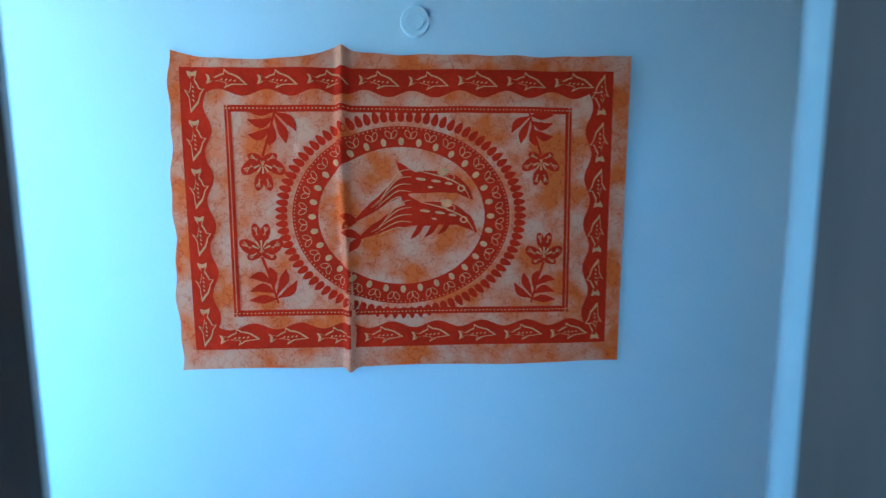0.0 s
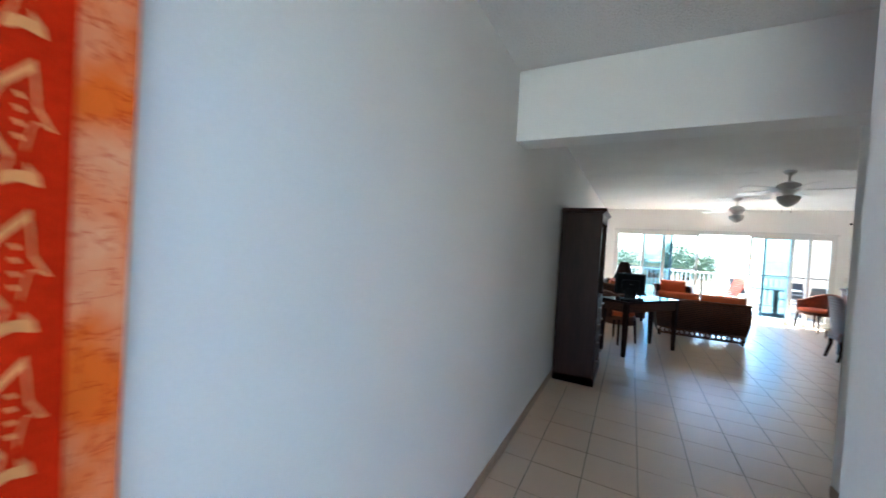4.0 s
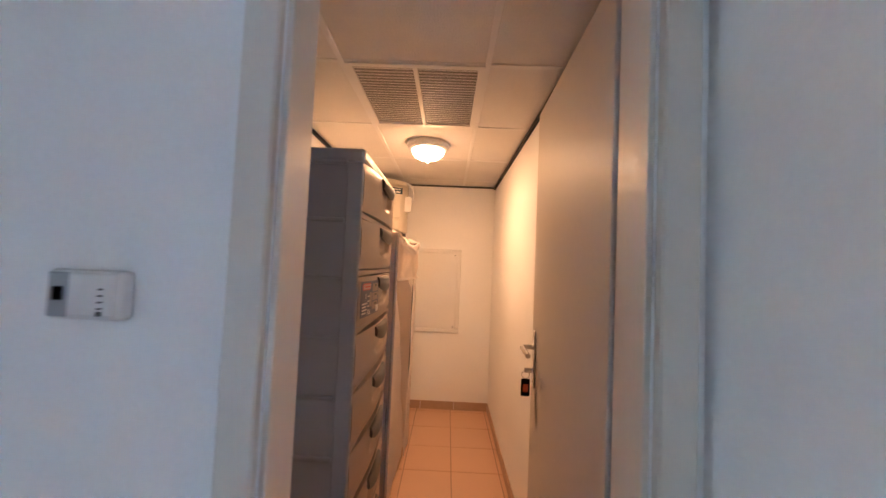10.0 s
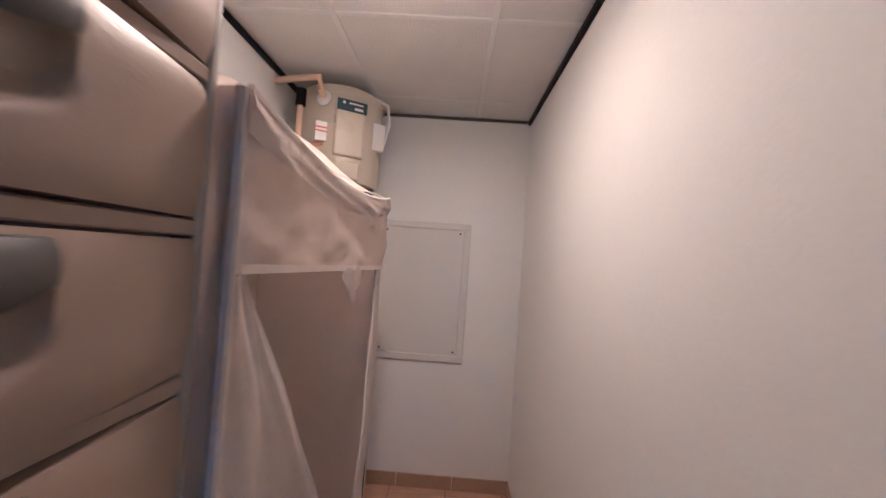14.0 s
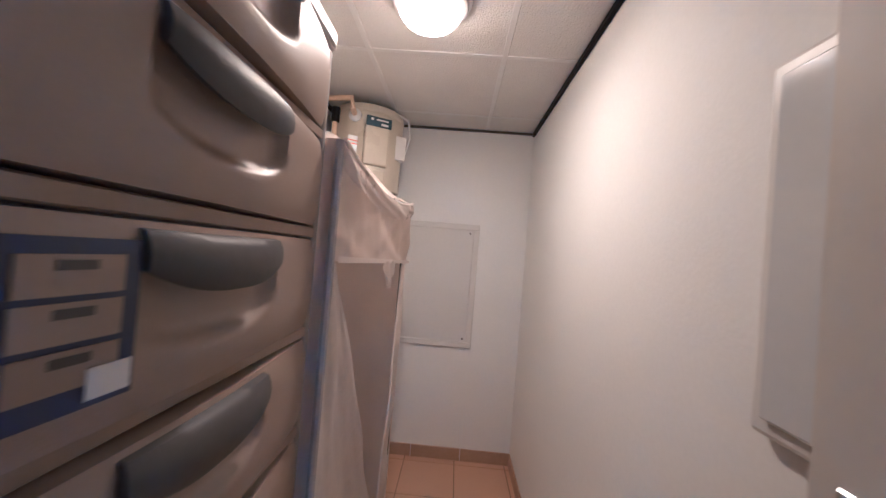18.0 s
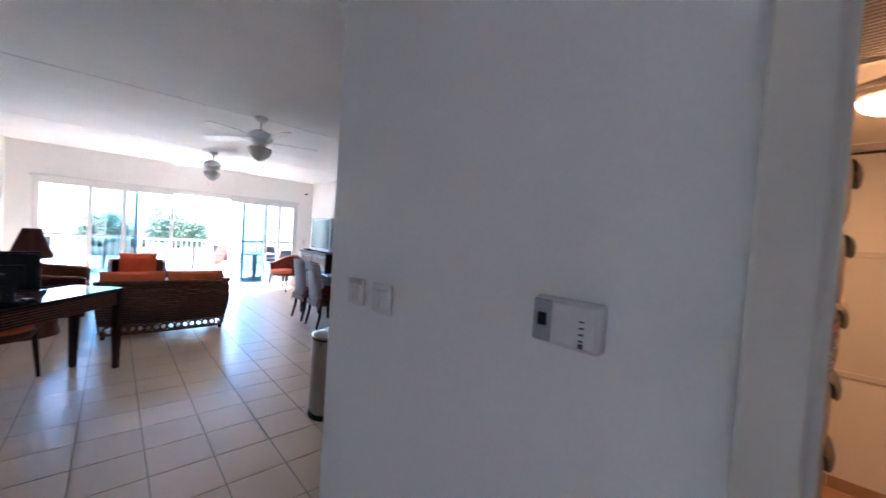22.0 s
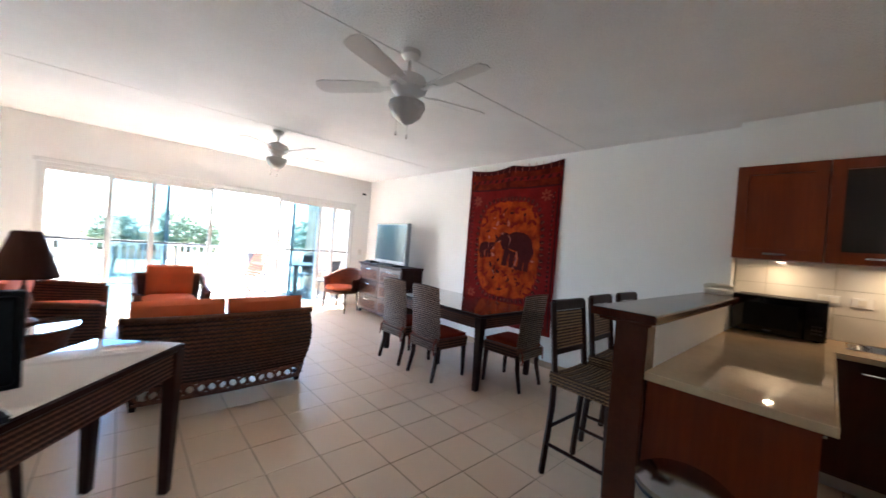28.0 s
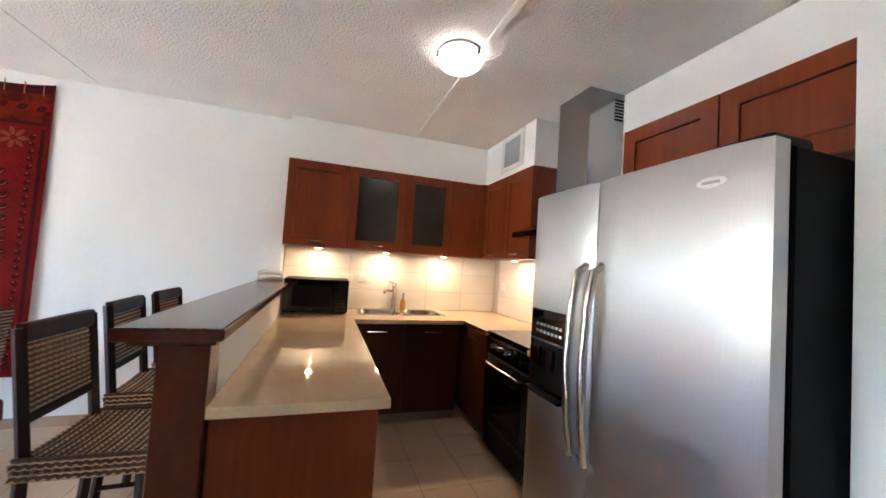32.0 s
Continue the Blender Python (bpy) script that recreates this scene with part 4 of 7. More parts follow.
# ---- ceiling fans ----
def ceiling_fan(m, turn):
    f = thing("ceiling_fan", "white five-blade ceiling fan with a glass light bowl", "ceiling fan", m, "living room fans")
    part("canopy", lathe([(0, 0), (0.065, 0), (0.062, -0.03), (0.03, -0.06), (0, -0.06)], 28), FANW, f, "", True)
    part("down_rod", tube([(0, 0, -0.05), (0, 0, -0.17)], 0.012, 10), FANW, f, "", True)
    part("motor", lathe([(0, -0.14), (0.05, -0.145), (0.11, -0.175), (0.125, -0.21), (0.12, -0.25), (0.09, -0.275), (0.06, -0.30), (0.055, -0.33), (0, -0.33)], 36), FANW, f, "vented white motor housing", True)
    part("light_bowl", lathe([(0.06, -0.325), (0.115, -0.335), (0.12, -0.36), (0.095, -0.415), (0.05, -0.455), (0.012, -0.475), (0, -0.475)], 36), FROST, f, "frosted glass bowl", True)
    for k in range(5):
        q = pose(0, 0, 0, 0, 0, turn + 72 * k)
        part("blade_iron", boxes((0.09, 0.22, -0.022, 0.022, -0.262, -0.255), bevel=0.003), FANW, f, m=q @ pose(0, 0, 0, 8, 0, 0))
        out = [(0.17, -0.05), (0.30, -0.062), (0.55, -0.068), (0.60, -0.05), (0.615, 0.0), (0.60, 0.05), (0.55, 0.068), (0.30, 0.062), (0.17, 0.05)]
        part("blade", plate(out, 0.006, z=-0.256), FANW, f, m=q @ pose(0, 0, 0, 10, 0, 0))
    for x in (0.05, -0.04):
        part("pull_chain", tube([(x, 0.05, -0.32), (x, 0.05, -0.52)], 0.0018, 5), CHROME, f)
        part("chain_knob", lathe([(0, -0.545), (0.007, -0.54), (0.008, -0.525), (0, -0.515)], 8), CHROME, f, "", True, pose(x, 0.05, 0))
    return f


fan_a = ceiling_fan(pose(2.475, 4.90, H), -15)
copy_thing(fan_a, pose(2.51, 7.65, H, 0, 0, 12))

# ---- kitchen: base units, worktop and bar ----
pen = thing("peninsula_cabinet", "cherry wood peninsula cabinet below the bar", "kitchen cabinet")
part("body", boxes((2.95, 4.66, 2.99, 3.49, 0.10, 0.88)), CHER, pen)
part("end_panel", boxes((2.925, 2.95, 2.955, 3.498, 0.10, 0.884), bevel=0.002), CHER, pen)
part("toe_kick", boxes((2.97, 4.66, 3.03, 3.49, 0.0, 0.10)), STEEL, pen, "brushed metal plinth")
for i in range(3):
    d = part("door", boxes((2.96 + i * 0.56, 3.50 + i * 0.56, 2.968, 2.988, 0.115, 0.87), bevel=0.003), CHER, pen)
    part("handle", tube([(3.14 + i * 0.56, 2.968, 0.80), (3.14 + i * 0.56, 2.945, 0.80), (3.30 + i * 0.56, 2.945, 0.80), (3.30 + i * 0.56, 2.968, 0.80)], 0.005, 6), CHROME, d)
BARW = M("dark bar wood", (0.070, 0.015, 0.006), 0.20, spec=0.4, var=0.25, scale=4, fine=40, stretch=(0.1, 1, 1), bump=0.02, coat=0.15)
bar = thing("bar_wall", "white half wall with a dark wood end post under the bar top", "half wall")
part("wall", boxes((3.00, 5.10, 3.505, 3.63, 0, 1.14)), WALL, bar)
part("end_post", boxes((2.885, 3.00, 3.50, 3.64, 0, 1.14), bevel=0.003), BARW, bar, "dark wood end post")
bt = thing("breakfast_bar", "dark cherry wood bar top over the peninsula", "bar top")
part("board", boxes((2.81, 5.095, 3.45, 3.73, 1.142, 1.182), bevel=0.008, seg=2), BARW, bt)
part("moulding", boxes((2.84, 5.09, 3.475, 3.70, 1.125, 1.142), bevel=0.004), BARW, bt)

wt = thing("worktop", "polished beige stone worktop round the kitchen", "worktop")


for r in ((2.90, 4.61, 2.93, 3.50, 0.885, 0.92), (4.61, 5.265, 2.87, 3.50, 0.885, 0.92), (4.61, 4.86, 1.95, 2.87, 0.885, 0.92),
          (4.86, 5.265, 1.335, 2.02, 0.885, 0.92), (5.215, 5.265, 2.02, 2.87, 0.885, 0.92), (4.14, 4.86, 1.335, 1.95, 0.885, 0.92), (3.14, 3.54, 1.335, 1.95, 0.885, 0.92)):
    part("slab", boxes(r), STONE, wt)
for r in ((2.888, 2.90, 2.918, 3.50, 0.884, 0.921), (2.90, 4.61, 2.918, 2.93, 0.884, 0.921), (4.598, 4.61, 1.94, 2.918, 0.884, 0.921), (4.14, 4.598, 1.94, 1.95, 0.884, 0.921)):
    part("edge", boxes(r, bevel=0.003), STONE, wt)

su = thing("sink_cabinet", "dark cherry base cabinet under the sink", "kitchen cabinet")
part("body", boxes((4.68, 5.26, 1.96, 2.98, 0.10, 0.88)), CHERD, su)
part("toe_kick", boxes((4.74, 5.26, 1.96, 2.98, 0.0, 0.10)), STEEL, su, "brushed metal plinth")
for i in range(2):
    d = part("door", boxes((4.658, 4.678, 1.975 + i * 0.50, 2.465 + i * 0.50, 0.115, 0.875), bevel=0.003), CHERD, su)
    y = 2.22 + i * 0.50
    part("handle", tube([(4.658, y - 0.08, 0.81), (4.635, y - 0.08, 0.81), (4.635, y + 0.08, 0.81), (4.658, y + 0.08, 0.81)], 0.005, 6), CHROME, d, "metal bar handle")
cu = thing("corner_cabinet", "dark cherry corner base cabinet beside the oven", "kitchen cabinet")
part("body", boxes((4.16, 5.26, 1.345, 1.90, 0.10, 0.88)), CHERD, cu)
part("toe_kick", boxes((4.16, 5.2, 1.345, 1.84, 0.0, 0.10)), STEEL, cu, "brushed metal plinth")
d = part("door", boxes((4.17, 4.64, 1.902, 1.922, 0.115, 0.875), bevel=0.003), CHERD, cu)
part("handle", tube([(4.32, 1.922, 0.81), (4.32, 1.945, 0.81), (4.48, 1.945, 0.81), (4.48, 1.922, 0.81)], 0.005, 6), CHROME, d, "metal bar handle")
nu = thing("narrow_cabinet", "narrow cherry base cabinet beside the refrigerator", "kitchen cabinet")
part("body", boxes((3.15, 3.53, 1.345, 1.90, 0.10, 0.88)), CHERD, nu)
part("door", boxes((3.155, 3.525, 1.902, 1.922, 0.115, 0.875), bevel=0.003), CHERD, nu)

ov = thing("oven", "black built-in oven with knobs under a glass hob", "oven")
part("body", boxes((3.545, 4.135, 1.36, 1.90, 0.05, 0.885)), BLACK, ov)
part("control_panel", boxes((3.55, 4.13, 1.90, 1.925, 0.76, 0.88), bevel=0.003), BLGLS, ov)
for i in range(5):
    part("knob", tube([(3.62 + i * 0.11, 1.925, 0.82), (3.62 + i * 0.11, 1.95, 0.82)], 0.016, 12), CHROME, ov, "metal knob")
dr = part("oven_door", boxes((3.55, 4.13, 1.90, 1.93, 0.26, 0.75), bevel=0.004), BLACK, ov)
part("window", boxes((3.62, 4.06, 1.9305, 1.933, 0.34, 0.62)), BLGLS, dr, "dark oven glass")
part("handle", tube([(3.60, 1.93, 0.70), (3.60, 1.965, 0.70), (4.08, 1.965, 0.70), (4.08, 1.93, 0.70)], 0.009, 8), CHROME, dr, "metal rail handle")
part("warming_drawer", boxes((3.55, 4.13, 1.90, 1.93, 0.08, 0.25), bevel=0.004), BLACK, ov)
part("hob", boxes((3.545, 4.135, 1.37, 1.93, 0.886, 0.926), bevel=0.003), BLGLS, ov, "black glass hob")

sk = thing("sink", "double stainless steel sink set into the worktop", "sink")


def basin(cx, cy, rx, ry, depth):
    bm = bmesh.new()
    prof = [(1.10, 0.003), (1.0, 0.004), (0.97, -0.01), (0.93, -depth * 0.9), (0.80, -depth), (0.12, -depth), (0.0, -depth)]
    rings = []
    n = 36
    for k, z in prof:
        if k == 0:
            rings.append([bm.verts.new((cx, cy, z))])
            continue
        ring = []
        for i in range(n):
            a = 2 * math.pi * i / n
            c, s = math.cos(a), math.sin(a)
            e = (abs(c) ** 5 + abs(s) ** 5) ** (-1 / 5)
            ring.append(bm.verts.new((cx + rx * k * e * c, cy + ry * k * e * s, z)))
        rings.append(ring)
    for a, b in zip(rings, rings[1:]):
        for i in range(n):
            if len(b) == 1:
                bm.faces.new((a[i], a[(i + 1) % n], b[0]))
            else:
                bm.faces.new((a[i], a[(i + 1) % n], b[(i + 1) % n], b[i]))
    return bm


sk.matrix_basis = pose(5.0375, 2.445, 0.9205)
part("bowl", basin(0, 0.205, 0.162, 0.195, 0.16), BRUSH, sk, "", True)
part("bowl", basin(0, -0.215, 0.162, 0.188, 0.16), BRUSH, sk, "", True)
for y in (0.20, -0.20):
    part("drain", lathe([(0, -0.157), (0.03, -0.157), (0.032, -0.155), (0, -0.155)], 18), STEEL, sk, "", True, pose(0, y, 0))
fa = thing("faucet", "brushed steel mixer tap with a straight spout", "faucet", pose(5.236, 2.485, 0.921))
part("column", lathe([(0, 0), (0.030, 0), (0.030, 0.010), (0.023, 0.016), (0.022, 0.215), (0.024, 0.22), (0.024, 0.262), (0.020, 0.268), (0, 0.268)], 22), BRUSH, fa, "", True)
part("spout", tube([(0, 0, 0.185), (-0.025, 0.05, 0.192), (-0.045, 0.098, 0.196), (-0.050, 0.108, 0.188), (-0.050, 0.109, 0.165)], 0.0125, 12), BRUSH, fa, "", True)
part("lever", tube([(0, 0, 0.262), (0.0, 0.018, 0.272), (-0.006, 0.062, 0.283)], 0.008, 8), BRUSH, fa, "", True)
so = thing("soap_bottle", "small amber pump bottle of soap beside the tap", "soap bottle", pose(5.236, 2.387, 0.921))
part("bottle", lathe([(0, 0), (0.024, 0), (0.026, 0.01), (0.026, 0.085), (0.012, 0.11), (0.011, 0.125), (0, 0.125)], 18), M("amber soap", (0.35, 0.22, 0.05), 0.2, bump=0), so, "", True)
part("pump", tube([(0, 0, 0.125), (0, 0, 0.165), (-0.03, 0, 0.17)], 0.006, 8), BLACK, so, "black pump", True)
mw = thing("microwave", "black microwave oven on the worktop corner", "microwave", pose(4.84, 2.965, 0.922))
part("case", boxes((0.015, 0.36, 0, 0.533, 0.01, 0.295), bevel=0.006), BLACK, mw)
d = part("door", boxes((0.0, 0.016, 0.12, 0.531, 0.015, 0.29), bevel=0.004), BLGLS, mw)
part("window", boxes((-0.0015, 0.002, 0.15, 0.46, 0.06, 0.24)), BLACK, d)
p = part("control_panel", boxes((0.0, 0.016, 0.003, 0.117, 0.015, 0.29), bevel=0.004), BLGLS, mw)
for i in range(3):
    for j in range(3):
        part("button", boxes((-0.002, 0.001, 0.025 + i * 0.02, 0.038 + i * 0.02, 0.06 + j * 0.025, 0.072 + j * 0.025)), GREYP, p)
part("badge", boxes((-0.002, 0.001, 0.29, 0.34, 0.030, 0.040)), GREYP, mw)
for y in (0.05, 0.45):
    part("foot", boxes((0.05, 0.08, y - 0.015, y + 0.015, 0, 0.011)), BLACK, mw)
ph = thing("telephone", "cream telephone on the bar beside the wall", "telephone", pose(4.98, 3.62, 1.182, 0, 0, 10))
part("base", boxes((-0.08, 0.08, -0.10, 0.10, 0, 0.04), bevel=0.012, seg=2), CASE, ph)
part("handset", tube([(-0.03, -0.10, 0.055), (-0.03, -0.06, 0.07), (-0.03, 0.06, 0.07), (-0.03, 0.10, 0.055)], 0.02, 10), CASE, ph, "", True)


# ---- wall cabinets ----
def frame_bm(x0, x1, z0, z1, b, t):
    """A flat rectangular frame of one piece, border b wide and t deep."""
    bm = bmesh.new()
    vs = {}
    for k, y in enumerate((0, t)):
        for q, e in enumerate((0, b)):
            vs[k, q] = [bm.verts.new((x, y, z)) for x, z in ((x0 + e, z0 + e), (x1 - e, z0 + e), (x1 - e, z1 - e), (x0 + e, z1 - e))]
    for i in range(4):
        j = (i + 1) % 4
        for f in ((vs[0, 0][i], vs[0, 0][j], vs[0, 1][j], vs[0, 1][i]), (vs[1, 0][j], vs[1, 0][i], vs[1, 1][i], vs[1, 1][j]),
                  (vs[0, 0][j], vs[0, 0][i], vs[1, 0][i], vs[1, 0][j]), (vs[0, 1][i], vs[0, 1][j], vs[1, 1][j], vs[1, 1][i])):
            bm.faces.new(f)
    return bm


def wall_unit(name, label, m, w, h, dep, glazed=False, handle=True):
    """A wall cabinet that faces its own -y side; x from 0 to w."""
    c = thing(name, label, "wall cabinet", m, "kitchen wall cabinets")
    part("body", boxes((0.001, w - 0.001, 0.022, dep, 0, h)), CHER, c)
    dr = part("door", frame_bm(0.003, w - 0.003, 0.003, h - 0.003, 0.075, 0.02), CHER, c)
    if glazed:
        part("pane", boxes((0.075, w - 0.075, 0.008, 0.012, 0.085, h - 0.085)), SMOKE, dr, "dark smoked glass")
    else:
        part("panel", boxes((0.075, w - 0.075, 0.008, 0.018, 0.085, h - 0.085)), CHER, dr)
    if handle:
        part("handle", boxes((w / 2 - 0.07, w / 2 + 0.07, -0.024, -0.016, 0.035, 0.05), (w / 2 - 0.065, w / 2 - 0.055, -0.016, 0.001, 0.038, 0.047),
                             (w / 2 + 0.055, w / 2 + 0.065, -0.016, 0.001, 0.038, 0.047), bevel=0.002), CHROME, dr, "satin metal bar handle")
    return c


UZ, UH = 1.505, 0.763
for y0, y1, gl in ((3.016, 3.552, 0), (2.481, 3.014, 1), (2.005, 2.479, 1), (1.69, 2.003, 0)):
    wall_unit("wall_cabinet", "cherry wall cabinet with a dark glass door" if gl else "cherry wood wall cabinet with a panelled door",
              pose(4.965, y1, UZ, 0, 0, -90), y1 - y0, UH, 0.30, gl, handle=y0 > 2.3)
for x0, x1 in ((4.075, 4.52), (4.522, 4.94)):
    wall_unit("wall_cabinet", "cherry wood wall cabinet with a panelled door", pose(x1, 1.645, UZ, 0, 0, 180), x1 - x0, UH, 0.31)
part("corner_filler", boxes((4.94, 5.265, 1.335, 1.688, UZ, UZ + UH)), CHER, thing("corner_unit", "cherry wood corner wall cabinet with a closed side", "wall cabinet"))
for x0, x1 in ((2.14, 2.64), (2.642, 3.145)):
    wall_unit("wall_cabinet", "wide cherry wall cabinet above the refrigerator", pose(x1, 1.66, 1.855, 0, 0, 180), x1 - x0, 0.36, 0.325, handle=False)

# ---- backsplash tiles, outlets, under-cabinet lights ----
SPL = M("glossy white wall tile", (0.70, 0.67, 0.61), 0.12, var=0.03, bump=0.01, rvar=0.04, piece=0.04)
bsp = tagged(new("backsplash"), "glossy white wall tiles between worktop and cabinets", "backsplash", "", "structure")
part("bed", boxes((5.258, 5.268, 1.34, 3.555, 0.92, 1.505), (3.13, 5.258, 1.332, 1.338, 0.92, 1.505)), M("pale wall grout", (0.46, 0.42, 0.36), 0.8, var=0.1, fine=200, bump=0.1), bsp)
_t = link("tile", boxes((0, 0.006, 0, 0.396, 0, 0.190), bevel=0.001), SPL)
_u = link("tile", boxes((0, 0.396, 0, 0.006, 0, 0.190), bevel=0.001), SPL)
_t.parent = bsp
_t.matrix_basis = pose(5.252, 1.345, 0.924)
_u.parent = bsp
_u.matrix_basis = pose(3.14, 1.338, 0.924)
for r in range(3):
    for c in range(6):
        if r == c == 0:
            continue
        o = _t.copy()
        scene.collection.objects.link(o)
        o.matrix_basis = pose(5.252, 1.345 + c * 0.40 if c < 5 else 3.345, 0.924 + r * 0.194)
        if c == 5:
            o.scale = (1, 0.51, 1)
    for c in range(5):
        if r == c == 0:
            continue
        o = _u.copy()
        scene.collection.objects.link(o)
        o.matrix_basis = pose(3.14 + c * 0.40, 1.338, 0.924 + r * 0.194)


def outlet(m, w=0.085, h=0.085, kind="outlet", label="white plastic wall socket on the tiles", rockers=1):
    o = thing(kind, label, "wall plate", m, "wall plates")
    part("plate", boxes((-w / 2, w / 2, -0.012, 0, -h / 2, h / 2), bevel=0.004, seg=2), WPLAS, o)
    for i in range(rockers):
        x = (i - (rockers - 1) / 2) * w * 0.45
        part("rocker" if kind == "light_switch" else "socket", boxes((x - w * 0.2, x + w * 0.2, -0.016, -0.010, -h * 0.3, h * 0.3), bevel=0.002), WPLAS if kind == "light_switch" else CASE, o)
    return o


outlet(pose(5.252, 2.97, 1.225, 0, 0, -90), 0.12, 0.075, rockers=2)
outlet(pose(5.252, 2.80, 1.225, 0, 0, -90), 0.11, 0.075)
outlet(pose(5.02, 1.344, 1.22, 0, 0, 180), 0.08, 0.08)
for i, (x, y) in enumerate(((5.075, 3.25), (5.075, 2.62), (5.075, 2.02), (4.55, 1.50))):
    pk = thing("under_cabinet_light", "small round warm light under the wall cabinet", "cabinet light", pose(x, y, UZ - 0.001), "under-cabinet lights")
    part("housing", lathe([(0, 0), (0.038, 0), (0.04, -0.008), (0.03, -0.014), (0.0, -0.014)], 20), CHROME, pk, "", True)
    part("lens", lathe([(0, -0.0145), (0.027, -0.0145), (0.02, -0.017), (0, -0.018)], 20), glow("warm lamp lens %d" % i, (1.0, 0.78, 0.5), 1.0), pk, "glowing lens", True)
    lamp("cabinet_lamp", "AREA", (x, y, UZ - 0.021), 0.105, (1.0, 0.66, 0.34), 0.05)

# ---- hood ----
hd = thing("cooker_hood", "brushed steel chimney cooker hood above the hob", "cooker hood")
part("chimney", boxes((3.48, 3.80, 1.335, 1.62, 1.80, 2.648), bevel=0.003), BINST, hd)
for i in range(7):
    part("vent_slot", boxes((3.477, 3.481, 1.345, 1.415, 2.46 + i * 0.022, 2.470 + i * 0.022)), BLACK, hd)


def canopy_bm():
    bm = bmesh.new()
    a = [bm.verts.new(p) for p in ((3.30, 1.335, 1.66), (4.05, 1.335, 1.66), (4.05, 1.82, 1.66), (3.30, 1.82, 1.66))]
    b = [bm.verts.new(p) for p in ((3.30, 1.335, 1.70), (4.05, 1.335, 1.70), (4.05, 1.82, 1.70), (3.30, 1.82, 1.70))]
    c = [bm.verts.new(p) for p in ((3.48, 1.335, 1.80), (3.80, 1.335, 1.80), (3.80, 1.62, 1.80), (3.48, 1.62, 1.80))]
    bm.faces.new(a[::-1])
    bm.faces.new(c)
    for i in range(4):
        j = (i + 1) % 4
        bm.faces.new((a[i], a[j], b[j], b[i]))
        bm.faces.new((b[i], b[j], c[j], c[i]))
    return bm


part("canopy", canopy_bm(), BLGLS, hd, "dark glass canopy")

# ---- refrigerator ----
rf = thing("refrigerator", "brushed steel side-by-side refrigerator with black sides", "refrigerator", pose(2.145, 1.40, 0))
part("cabinet", boxes((0, 0.985, 0, 0.72, 0.03, 1.765), bevel=0.006), M("black textured steel", (0.004, 0.004, 0.005), 0.6, spec=0.06, var=0.1, bump=0.1, bscale=300), rf, "black textured cabinet")
part("base_grille", boxes((0.01, 0.96, 0.70, 0.735, 0.02, 0.10), bevel=0.004), BLACK, rf)


def fridge_door(x0, x1):
    bm = bmesh.new()
    n = 14
    rows = []
    for z in (0.115, 1.775):
        r = []
        for i in range(n + 1):
            u = i / n
            r.append(bm.verts.new((x0 + (x1 - x0) * u, 0.790 + 0.020 * (1 - abs(2 * u - 1) ** 6), z)))
        for x in (x1, x0):
            r.append(bm.verts.new((x, 0.735, z)))
        rows.append(r)
    m = len(rows[0])
    for i in range(m):
        bm.faces.new((rows[0][i], rows[0][(i + 1) % m], rows[1][(i + 1) % m], rows[1][i]))
    bm.faces.new(rows[0])
    bm.faces.new(rows[1][::-1])
    return bm


d1 = part("door", fridge_door(0.003, 0.567), STEEL, rf, "brushed steel door", True)
d2 = part("door", fridge_door(0.573, 0.993), STEEL, rf, "brushed steel freezer door", True)
for dd, x in ((d1, 0.528), (d2, 0.612)):
    part("handle", tube([(x, 0.80, 0.70), (x, 0.838, 0.725), (x, 0.862, 0.86), (x, 0.872, 1.08), (x, 0.862, 1.29), (x, 0.838, 1.425), (x, 0.80, 1.45)], 0.0165, 12), BRUSH, dd, "long curved satin metal handle", True)
part("dispenser", boxes((0.668, 0.955, 0.770, 0.818, 0.865, 1.24), bevel=0.006), BLGLS, d2, "black ice and water dispenser")
part("badge", lathe([(0, 0.0), (0.044, 0.0), (0.040, 0.006), (0, 0.007)], 28), WPLAS, d1, "oval pale badge", True, pose(0.135, 0.806, 1.685, -90, 0, 0) @ Matrix.Diagonal((1, 0.38, 1, 1)))
part("lettering", boxes((0.112, 0.158, 0.8125, 0.8142, 1.681, 1.689)), VENTG, d1, "plain grey bar on the badge")
for x in (0.02, 0.83):
    part("hinge_cover", boxes((x, x + 0.14, 0.60, 0.765, 1.765, 1.80), bevel=0.012, seg=2), BLACK, rf)
for r in range(2):
    for i in range(7):
        part("dispenser_button", boxes((0.72 + i * 0.028, 0.738 + i * 0.028, 0.816, 0.8205, 1.135 + r * 0.032, 1.147 + r * 0.032), bevel=0.001), WPLAS, rf, "small pale button")
part("dispenser_cavity", boxes((0.70, 0.925, 0.816, 0.8195, 0.905, 1.10), bevel=0.003), BLACK, rf, "dark recess of the dispenser")
part("dispenser_rim", boxes((0.69, 0.935, 0.816, 0.826, 1.100, 1.108), bevel=0.002), GREYP, rf)
for x in (0.755, 0.855):
    part("dispenser_lever", boxes((x, x + 0.045, 0.818, 0.838, 0.985, 1.075), bevel=0.006, seg=2), BLGLS, rf, "dark glossy lever")
part("drip_tray", boxes((0.69, 0.935, 0.80, 0.848, 0.868, 0.884), bevel=0.003), BLACK, rf)

